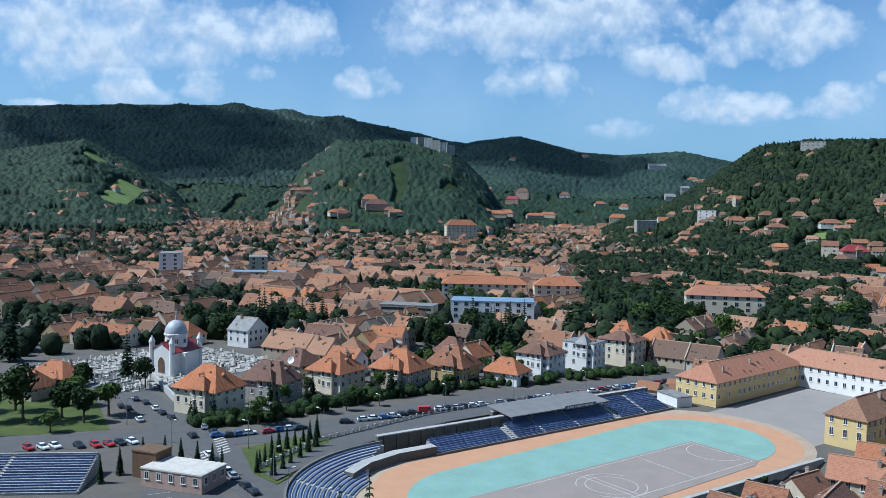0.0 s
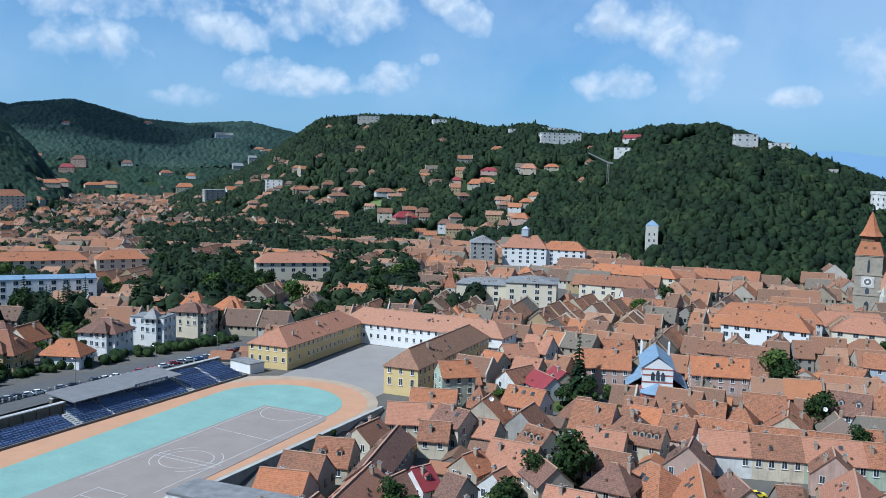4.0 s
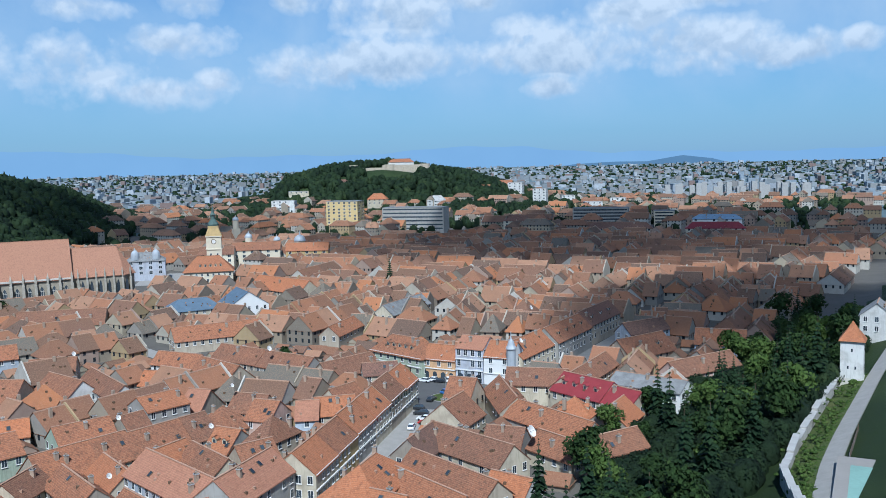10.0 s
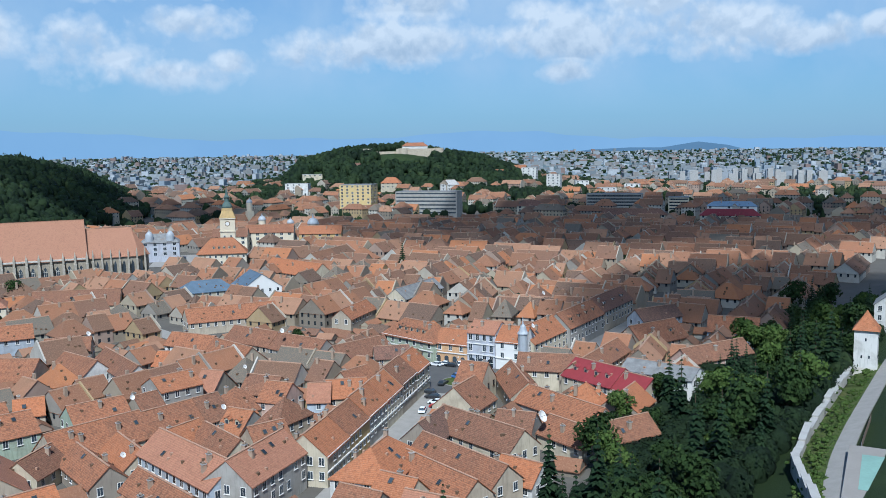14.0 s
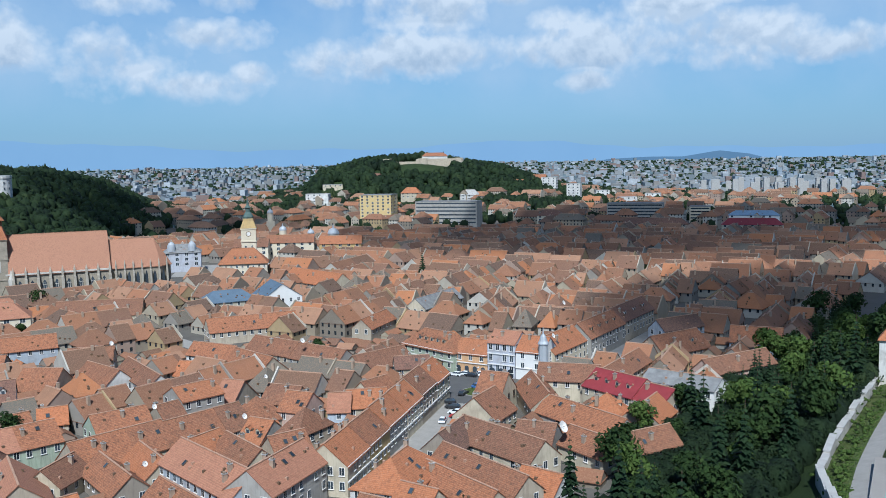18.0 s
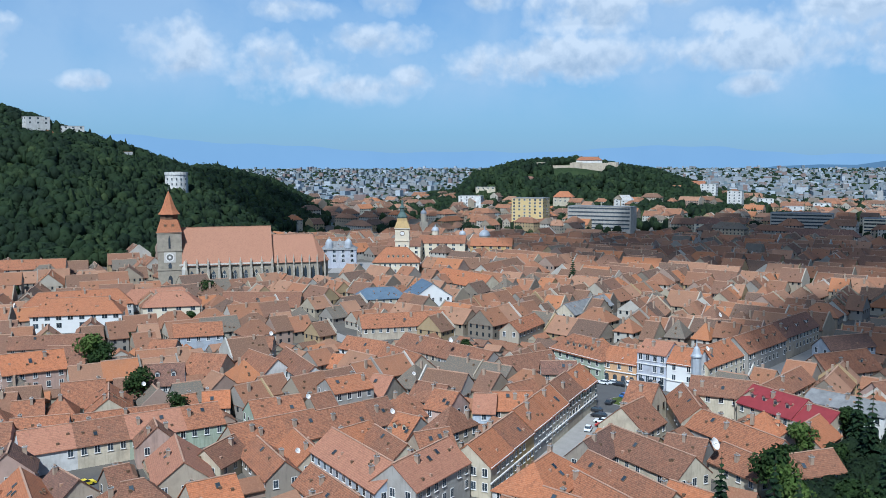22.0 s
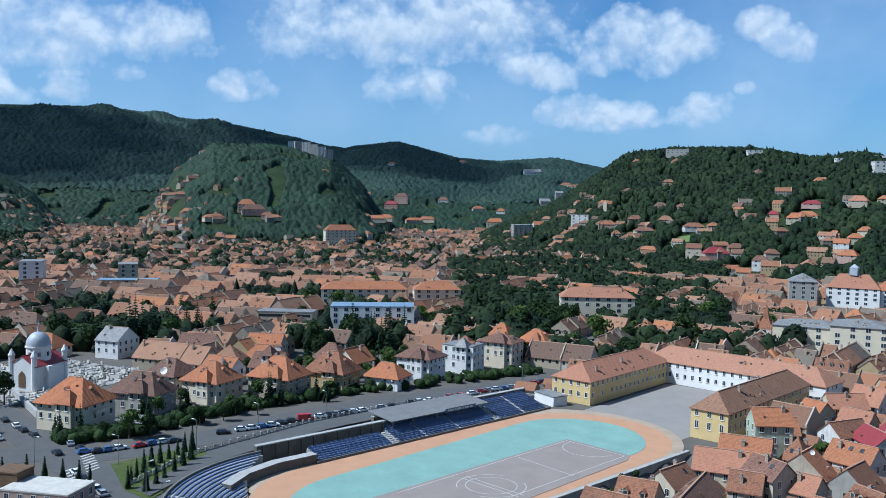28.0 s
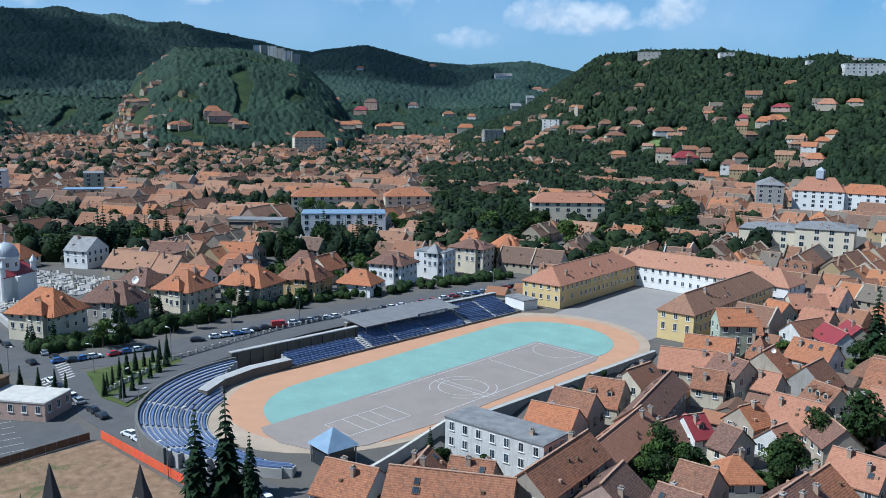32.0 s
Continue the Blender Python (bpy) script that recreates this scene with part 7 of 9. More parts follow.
car(-269.5, 111.5, 170, CAR_DARK)
car(-273.7, 111.0, 170, CAR_DARK)
car(-253.8, 108.6, 170, CAR_WHITE)
car(-244.0, 73.7, 5, CAR_RED)
car(-242.1, 76.9, 5, CAR_WHITE)
car(-241.2, 79.7, 5, CAR_WHITE)
car(-237.7, 84.8, 5, CAR_DARK)
car(-235.5, 88.4, 5, CAR_RED)
car(-234.2, 91.6, 5, CAR_RED)
car(-233.4, 94.4, 5, CAR_DARK)
car(-232.4, 97.4, 5, CAR_WHITE)
for x, y, turn, paint in ((-208.3, 107.9, 170, CAR_WHITE), (-203.1, 106.8, 170, CAR_DARK), (-197.6, 105.7, 170, CAR_WHITE), (-193.0, 104.9, 170, CAR_WHITE), (-188.6, 104.1, 170, CAR_GREY), (-180.2, 102.8, 172, CAR_DARK), (-175.4, 102.1, 172, CAR_DARK), (-160.5, 99.6, 178, CAR_WHITE), (-156.2, 99.2, 178, CAR_WHITE), (-152.0, 98.7, 178, CAR_WHITE), (-147.8, 98.4, 178, CAR_WHITE), (-143.6, 98.0, 178, CAR_GREY), (-139.4, 97.6, 178, CAR_WHITE), (-241.8, 120.9, 165, CAR_DARK), (-234.0, 119.8, 165, CAR_GREY), (-227.7, 119.4, 165, CAR_DARK)):
    car(x, y, turn, paint)
car(-113.9, 97.1, 160, CAR_WHITE)
car(-110.0, 96.0, 160, CAR_DARK)
car(155.7, 231.1, 120, CAR_GREY)
car(157.8, 227.6, 120, CAR_WHITE)
car(160.4, 226.5, 120, CAR_WHITE)
car(161.3, 223.7, 120, CAR_DARK)
car(164.4, 223.2, 60, CAR_WHITE)
car(167.0, 222.1, 60, CAR_WHITE)
car(137.9, 202.8, 130, CAR_DARK)
car(135.9, 197.7, 130, CAR_DARK)
car(133.4, 192.6, 130, CAR_WHITE)
car(131.6, 189.3, 130, CAR_RED)
car(146.6, 207.5, 30, CAR_DARK)
car(155.1, 211.6, 10, CAR_BLUE)
car(126.5, 188.7, 45, CAR_WHITE)
car(5.0, 190.8, 95, CAR_BLUE)
car(5.5, 186.5, 95, CAR_BLUE)
car(6.7, 179.6, 95, CAR_BLUE)
car(7.2, 175.1, 95, CAR_BLUE)
car(3.9, 200.8, 20, CAR_YELLOW)
car(3.4, 192.5, 95, CAR_GREY)



def make_van(x, y, rot):
    ob = thing("van", "red delivery van parked in the row", "van", pose(x, y, land_at(x, y) + 0.09, 0, 0, rot))
    b = Build()
    b.box(-2.5, 1.6, -0.95, 0.95, 0.35, 2.2)
    b.box(1.6, 2.5, -0.93, 0.93, 0.35, 1.15)
    piece("van_body", b.mesh("van_body", CAR_RED), ob)
    b = Build()
    b.poly([(1.61, -0.9, 1.2), (1.61, 0.9, 1.2), (1.61, 0.85, 2.05), (1.61, -0.85, 2.05)])
    b.box(0.5, 1.4, -0.97, 0.97, 1.3, 2.0)
    piece("glazing", b.mesh("glazing", GLASS), ob)
    for u in (-1.6, 1.7):
        for v in (-0.86, 0.86):
            piece("wheel", WHEEL, ob, pose(u, v, 0.32, 90, 0, 0))


make_van(-206.6, 182.9, 60)


def lamp_meshes():
    pole, arm, head = Build(), Build(), Build()
    pole.lathe([(0.11, -0.3), (0.09, 4.0), (0.06, 8.0)], 8)
    arm.box(-0.05, 1.7, -0.05, 0.05, 7.85, 7.97)
    head.box(1.2, 2.1, -0.18, 0.18, 7.88, 8.06)
    return pole.mesh("pole", METAL_GREY), arm.mesh("arm", METAL_GREY), head.mesh("lamp_head", TRIM)


LAMP = lamp_meshes()
for x, y, turn in ((-207, 119, 200), (-206, 142, 180), (-209, 166, 175), (-207, 192, 170), (-201, 218, 165), (-192, 246, 160), (-184, 271, 160), (-181, 111, 100), (-165, 105, 95), (-148, 103, 95), (-222, 104, 10), (-252, 104, 80), (-136, 92, 270), (150, 205, 40), (166, 228, 220)):
    ob = thing("street_lamp", "slim grey street lamp beside the road", "street lamp", pose(x, y, land_at(x, y), 0, 0, turn), LAMP[0], "street lamps")
    piece("arm", LAMP[1], ob)
    piece("lamp_head", LAMP[2], ob)
for k, paint in enumerate((CAR_WHITE, CAR_DARK, CAR_BLUE, CAR_WHITE, CAR_GREY, CAR_DARK, CAR_WHITE, CAR_WHITE, CAR_RED, CAR_DARK, CAR_WHITE, CAR_GREY)):
    car(-97 + 4.2 * (k % 6), 468 + 13 * (k // 6) + 0.8 * (k % 6), 80, paint)


paved("thuja_lawn", "sloping lawn between street and curved terrace", [(-209, 118), (-208, 139), (-203, 142), (-195, 139), (-191, 133), (-186, 124), (-180, 115), (-177, 109.5), (-188, 109.5)], 0.22, GRASS, "lawn")
# ---- the other ground and the building site under the mountain ----
def make_tribune():
    ob = thing("tribune", "open tribune of blue seats on concrete steps", "stand", pose(-229, 60, 0, 0, 0, 53))
    for k in range(14):
        b = Build()
        b.box(-6, 26, -1.1 - 1.15 * k, -1.15 * k, -0.5, 4.2 - 0.28 * k, 0)
        for u0, u1 in ((-5.8, 5.5), (6.5, 25.6)):
            b.box(u0, u1, -0.75 - 1.15 * k, -0.35 - 1.15 * k, 4.2 - 0.28 * k, 4.65 - 0.28 * k, 1)
        piece("bench", b.mesh("bench", CONCRETE, SEAT_BLUE), ob)
    b = Build()
    b.box(-6, 26, 0.0, 0.5, -0.5, 5.0)
    piece("back_wall", b.mesh("back_wall", CONCRETE), ob)
    claim(-214, 62, 34, 24, 53)


make_tribune()
house(-192, 93, 17, 10, 28, 4.2, 0.5, PINK, STONE_PALE, "flat", 1, 0, name="sports_building", category="building", label="low pink sports building with a pale flat roof")
house(-203, 90, 7, 6, 28, 6.4, 0.5, WOOD, WOOD, "flat", 0, 0, name="press_box", category="cabin", label="dark timber press box on the sports building")
paved("parking_lot", "asphalt car park with white bay lines", [(-196, 84), (-167, 72), (-166, 93), (-176, 97)], 0.06, ASPHALT, "car park")
b = Build()
for k in range(7):
    x, y = -190 + 3.6 * k, 83 - 1.1 * k
    line_path(b, [(x, y), (x + 1.5, y + 5)], 0.15, 0.08)
thing("bay_lines", "white painted parking bay lines", "road marking", Matrix(), b.mesh("bay_lines", LINE), kind="structure")
b = Build()
for k in range(7):
    line_path(b, [(-222 + 2.2 * k, 120 - 0.9 * k), (-221 + 2.2 * k, 116 - 0.9 * k)], 0.7, 0.10)
for k in range(6):
    line_path(b, [(-213 + 2.2 * k, 110 - 0.5 * k), (-212 + 2.2 * k, 106.5 - 0.5 * k)], 0.7, 0.10)
thing("crosswalk", "white zebra crossing on the asphalt", "road marking", Matrix(), b.mesh("crosswalk", LINE), kind="structure")
def rough_earth():
    m, n = material("rough_site_earth")
    p = place_of(n)
    weed, rut, fine = n.noise(p, 0.09, 5.0, 0.65, 0.6), n.noise(p, 0.5, 4.0, 0.6), n.noise(p, 2.5, 4.0, 0.7)
    col = n.mix(n.ramp(rut, 0.3, 0.7), (0.15, 0.095, 0.058, 1), (0.27, 0.18, 0.11, 1))
    col = n.mix(n.ramp(n.math("ADD", weed, n.math("MULTIPLY", fine, 0.25)), 0.68, 0.78), col, (0.09, 0.10, 0.04, 1))
    finish(n, col, 0.95, 0.0, fine, 0.6, 0.15, 0.2)
    return m


SITE_EARTH = rough_earth()
paved("building_site", "bare brown earth of a building site", [(-166, 70), (-140, 55), (-108, 72), (-118, 89), (-133, 91), (-163, 94)], 0.12, SITE_EARTH, "building site")


def fence(name, label, p, q, h, mat, n):
    ob = thing(name, label, "fence", Matrix())
    p, q = np.array(p, float), np.array(q, float)
    rot = math.degrees(math.atan2(*(q - p)[::-1]))
    w = np.linalg.norm(q - p) / n
    panel, post = Build(), Build()
    panel.box(-w / 2 + 0.05, w / 2 - 0.05, -0.03, 0.03, 0.1, h)
    post.box(-0.05, 0.05, -0.05, 0.05, -0.3, h + 0.15)
    panel, post = panel.mesh("panel", mat), post.mesh("post", METAL_GREY)
    for k in range(n):
        c = p + (q - p) * (k + 0.5) / n
        piece("panel", panel, ob, pose(c[0], c[1], land_at(*c), 0, 0, rot))
        e = p + (q - p) * k / n
        piece("post", post, ob, pose(e[0], e[1], land_at(*e), 0, 0, rot))


SITE_RED = plain("orange_red_sheet", (0.62, 0.10, 0.04), 0.6, 0.2, 0.6)
fence("site_fence", "orange-red sheet fence round the building site", (-164, 95), (-131, 92), 2.0, SITE_RED, 14)
fence("lot_fence", "dark fence between car park and building site", (-165, 93), (-166, 72), 1.8, WOOD, 9)
fence("lot_fence", "dark red fence of the building site", (-166, 71), (-176, 64), 1.8, SITE_RED, 5)


def turret(x, y, w, h, top, label):
    ob = thing("spired_turret", label, "turret", pose(x, y, land_at(x, y), 0, 0, 30))
    b = Build()
    b.box(-w / 2, w / 2, -w / 2, w / 2, -1, h)
    piece("wall", b.mesh("wall", DUN), ob)
    b = Build()
    b.lathe([(w * 0.80, h), (w * 0.4, h + (top - h) * 0.45), (0.05, top)], 4, turn=math.pi / 4)
    piece("spire", b.mesh("spire", SLATE), ob, label="dark shingled spire")


turret(-110, 56, 5.0, 7.0, 22.0, "bastion turret under a steep dark spire")
turret(-113.5, 53.5, 1.6, 8.0, 17.5, "small bastion turret under a dark spire")
turret(-105.5, 57.5, 1.6, 8.0, 17.5, "small bastion turret under a dark spire")
turret(-120, 76, 2.4, 6.0, 12.5, "small gate turret under a dark spire")
house(-116, 70, 13, 10, 20, 5.0, 4.2, SAND, ROOF_PINK, "hip")


# the glazed pavilion at the stadium's corner
def make_pavilion():
    ob = thing("pavilion", "small pavilion with a grey metal pyramid roof", "pavilion", pose(-117, 117, 0, 0, 0, -12))
    b = Build()
    for x in (-3.2, 3.2):
        for y in (-3.2, 3.2):
            b.box(x - 0.12, x + 0.12, y - 0.12, y + 0.12, -0.3, 4.0)
    piece("frame", b.mesh("frame", METAL_GREY), ob)
    b = Build()
    b.box(-3.0, 3.0, -3.0, 3.0, 0, 3.8)
    piece("glazing", b.mesh("glazing", GLASS), ob)
    b = Build()
    b.lathe([(5.4, 4.0), (0.1, 7.4)], 4, turn=math.pi / 4)
    piece("roof", b.mesh("roof", METAL_BLUE), ob, label="grey metal pyramid roof")


make_pavilion()
b = Build()
for p, q in (((-104.5, 104), (-107, 125)), ((-107, 125), (-111, 150))):
    b.solid(rect((p[0] + q[0]) / 2, (p[1] + q[1]) / 2, math.dist(p, q), 0.7, math.degrees(math.atan2(q[1] - p[1], q[0] - p[0]))), -0.5, 2.6)
thing("garden_wall", "old grey stone wall below the stadium", "wall", Matrix(), b.mesh("garden_wall", STONE_PALE), kind="structure")

# ---- the town wall and promenade under the mountain ----
WALL_OLD = old_render("weathered_wall_render", (0.50, 0.48, 0.44))
wall_line = [(118, 70), (140.3, 88.1), (161.5, 98.4), (190, 110), (218.5, 121.5), (252, 134)]
ob = thing("town_wall", "old whitewashed town wall climbing the slope", "town wall", Matrix())
for p, q in zip(wall_line[:-1], wall_line[1:]):
    n = 4
    for k in range(n):
        a = np.array(p) + (np.array(q) - p) * k / n
        c = np.array(p) + (np.array(q) - p) * (k + 1) / n
        m = (a + c) / 2
        b = Build()
        top = 2.6 + rng.uniform(-0.5, 0.6)
        b.box(-math.dist(a, c) / 2, math.dist(a, c) / 2, -0.55, 0.55, -3.0, top, 0)
        b.box(-math.dist(a, c) / 2, math.dist(a, c) / 2, -0.7, 0.7, top, top + 0.2, 1)
        piece("wall_section", b.mesh("wall_section", WALL_OLD, CONCRETE), ob, pose(m[0], m[1], land_at(*m), 0, 0, math.degrees(math.atan2(*(c - a)[::-1]))))


def wall_tower(x, y, w, h, rot, label):
    z = land_at(x, y)
    ob = thing("wall_tower", label, "tower", pose(x, y, z, 0, 0, rot))
    b = Build()
    b.lathe([(w * 0.78, -5), (w * 0.74, 1.5)], 4, turn=math.pi / 4)
    piece("base", b.mesh("base", STONE_PALE), ob)
    b = Build()
    b.box(-w / 2, w / 2, -w / 2, w / 2, 1.0, h)
    wall = piece("wall", b.mesh("wall", WHITE), ob)
    for u, q in ((-0.9, 0.35), (0.9, 0.35), (0.0, 0.75)):
        for side in (0, 90, -90):
            b = Build()
            b.box(u - 0.2, u + 0.2, -w / 2 - 0.06, -w / 2 + 0.1, h * q, h * q + 0.8)
            piece("loophole", b.mesh("loophole", GLASS), wall, pose(0, 0, 0, 0, 0, side))
    b = Build()
    b.lathe([(w * 0.84, h - 0.1), (w * 0.3, h + 3.0), (0.05, h + 5.0)], 4, turn=math.pi / 4)
    piece("roof", b.mesh("roof", ROOF_NEW), ob, label="orange tiled pyramid roof")


wall_tower(221, 119, 5.6, 11.5, 25, "white wall tower with an orange tiled cap")
house(283, 144, 13, 10, 24, 9.0, 4.0, WHITE, METAL_GREY, "gable", name="white_house", label="tall white house beside the promenade wall")
ribbon("promenade", "pale gravel promenade along the mountain foot", curve([(114, 64), (131, 75), (150, 84.5), (171, 93.5), (195, 103), (224, 114.5), (290, 139)], 40), 3.8, 0.40, PAVING)
lawn = curve([(126, 74), (148, 87), (184, 102), (226, 118.5)], 40)
ribbon("slope_lawn", "sunny grass strip between wall and promenade", lawn, 9.0, 0.3, GRASS, "lawn")
b = Build()
for k, (u, v, m2) in enumerate(((-9, 9, 0), (-4.5, 4.5, 1))):
    ring = rect(139.5, 71, 27 if k == 0 else 17.5, 12 if k == 0 else 7.5, 27)
    b.solid([(x, y) for x, y in ring], 10.0, 15.4 + 0.05 * k, m2)
thing("sports_court", "green sports court with tarmac surround beside the promenade", "sports court", Matrix(), b.mesh("sports_court", YARD, TURF), kind="structure")
claim(139.5, 71, 30, 16, 27)
fence("court_fence", "dark mesh fence of the sports court", (152, 82), (172, 91), 1.4, WOOD, 10)

# ---- the citadel ----
def make_citadel():
    ob = thing("citadel", "pale citadel walls with a red-roofed house on the hill top", "citadel", pose(790, 1222, 62, 0, 0, -33))
    b = Build()
    b.box(-58, 58, -14, 14, -12, 6)
    b.box(-12, 52, -18, -12, -12, 10)
    for x in (-58, 58, 0):
        b.lathe([(9, -12), (8.4, 11)], 12, x, -14)
    piece("rampart", b.mesh("rampart", SAND), ob)
    b = Build()
    b.box(-2, 40, -8, 8, 9, 15)
    piece("house_wall", b.mesh("house_wall", WHITE), ob)
    piece("house_roof", roof_shape(42, 16, 5.0, "hip", 0.8).mesh("house_roof", ROOF), ob, pose(19, 0, 15))
    CLEAR.append((790, 1222, 48))
    CLEAR.append((770, 1200, 40))


make_citadel()


def make_crane():
    ob = thing("tower_crane", "grey tower crane on the wooded slope", "crane", pose(-145, 913, land_at(-145, 913), 0, 0, 10))
    b = Build()
    for x in (-0.9, 0.9):
        for y in (-0.9, 0.9):
            b.box(x - 0.25, x + 0.25, y - 0.25, y + 0.25, -2, 24)
    for k in range(9):
        b.box(-0.9, 0.9, -1.0, -0.8, 2.5 * k, 2.5 * k + 0.3)
    piece("mast", b.mesh("mast", METAL_GREY), ob)
    b = Build()
    b.poly([(0.6, 0, 22), (0.6, 0, 24), (-21, 0, 33.5), (-21, 0, 32.5)])
    b.poly([(0.6, 0.5, 22), (0.6, 0.5, 24), (-21, 0.5, 33.5), (-21, 0.5, 32.5)][::-1])
    b.poly([(0.6, 0, 24), (0.6, 0.5, 24), (-21, 0.5, 33.5), (-21, 0, 33.5)])
    b.box(0, 5, -0.6, 0.6, 22, 24)
    piece("jib", b.mesh("jib", METAL_GREY), ob)
    CLEAR.append((-145, 905, 10))


make_crane()


def dish(x, y, z, r, label="white satellite dish on a tiled roof"):
    ob = thing("satellite_dish", label, "satellite dish", pose(x, y, z, 62, 0, 20))
    b = Build()
    b.lathe([(0.06, -0.28 * r), (0.5 * r, -0.2 * r), (0.85 * r, 0.0), (r, 0.16 * r), (0.96 * r, 0.18 * r), (0.5 * r, -0.12 * r), (0.05, -0.22 * r)], 16)
    piece("bowl", b.mesh("bowl", TRIM), ob)
    b = Build()
    b.lathe([(0.05, -0.2 * r), (0.04, 0.8 * r)], 6)
    b.lathe([(0.06, -2.2 * r), (0.06, -0.2 * r)], 6)
    piece("feed_arm", b.mesh("feed_arm", METAL_GREY), ob)


for x, y, z, r in ((131, 146, 8.5, 1.4), (-250, 160, 13.2, 1.3), (120, 262, 11.2, 0.9), (68, 300, 11, 0.8), (58, 215, 10.5, 0.7), (44, 172, 11.2, 0.6), (74, 196, 9.6, 0.7), (92, 226, 10.6, 0.6), (20, 240, 12, 0.6), (-62, 215, 11.5, 0.6), (180, 205, 14, 0.8), (225, 250, 14, 0.9)):
    dish(x, y, z, r)

# ---- the old town, filled up between the houses that are placed singly ----
def pick(g, options):
    mats, weights = zip(*options)
    return mats[int(g.choice(len(mats), p=np.array(weights) / sum(weights)))]


ROOF_MIX = ((ROOF, 7.0), (ROOF_NEW, 1.1), (ROOF_PINK, 0.8), (ROOF_BROWN, 1.0), (METAL_GREY, 0.06))
WALL_MIX = ((CREAM, 2.5), (WHITE, 0.7), (GREY, 3), (SAND, 3), (DUN, 3), (PINK, 1), (OCHRE, 0.8), (GREEN, 0.5), (PALE_BLUE, 0.15))


def island_colours(name, colours, rough=0.9, tiles=False):
    """Each house of a joined mass takes one of several colours, with stains."""
    m, n = material(name)
    p = place_of(n)
    rnd = n.add("ShaderNodeNewGeometry").outputs["Random Per Island"]
    ramp = n.add("ShaderNodeValToRGB", {0: rnd})
    ramp.color_ramp.interpolation = "CONSTANT"
    e = ramp.color_ramp.elements
    for k, c in enumerate(colours):
        el = e[k] if k < 2 else e.new(k / len(colours))
        el.position, el.color = k / len(colours), (*c, 1)
    big, fine = n.noise(p, 0.25, 5.0, 0.6), n.noise(p, 2.6, 3.0, 0.7)
    col = n.mix(n.ramp(big, 0.3, 0.75, 0.0, 0.5), ramp.outputs[0], n.mix(0.6, ramp.outputs[0], (0.10, 0.075, 0.06, 1)))
    col = n.mix(n.ramp(fine, 0.45, 0.8, 0.0, 0.4), col, (0.40, 0.24, 0.15, 1) if tiles else (0.3, 0.28, 0.25, 1))
    finish(n, col, rough, 0.0, fine, 0.35, 0.06, 0.2)
    return m


MASS_ROOF = island_colours("mixed_roofs", [(0.245, 0.112, 0.0596), (0.193, 0.0941, 0.0552), (0.274, 0.123, 0.0658), (0.148, 0.0831, 0.0533), (0.341, 0.137, 0.0596), (0.222, 0.105, 0.0596), (0.111, 0.0722, 0.0533), (0.259, 0.137, 0.0815), (0.163, 0.0865, 0.0564), (0.126, 0.116, 0.094), (0.303, 0.166, 0.101)], 0.86, True)
MASS_WALL = island_colours("mixed_walls", [(0.383, 0.33, 0.238), (0.471, 0.445, 0.388), (0.265, 0.244, 0.211), (0.368, 0.272, 0.143), (0.309, 0.259, 0.19), (0.412, 0.374, 0.3), (0.206, 0.176, 0.136), (0.339, 0.244, 0.19)])


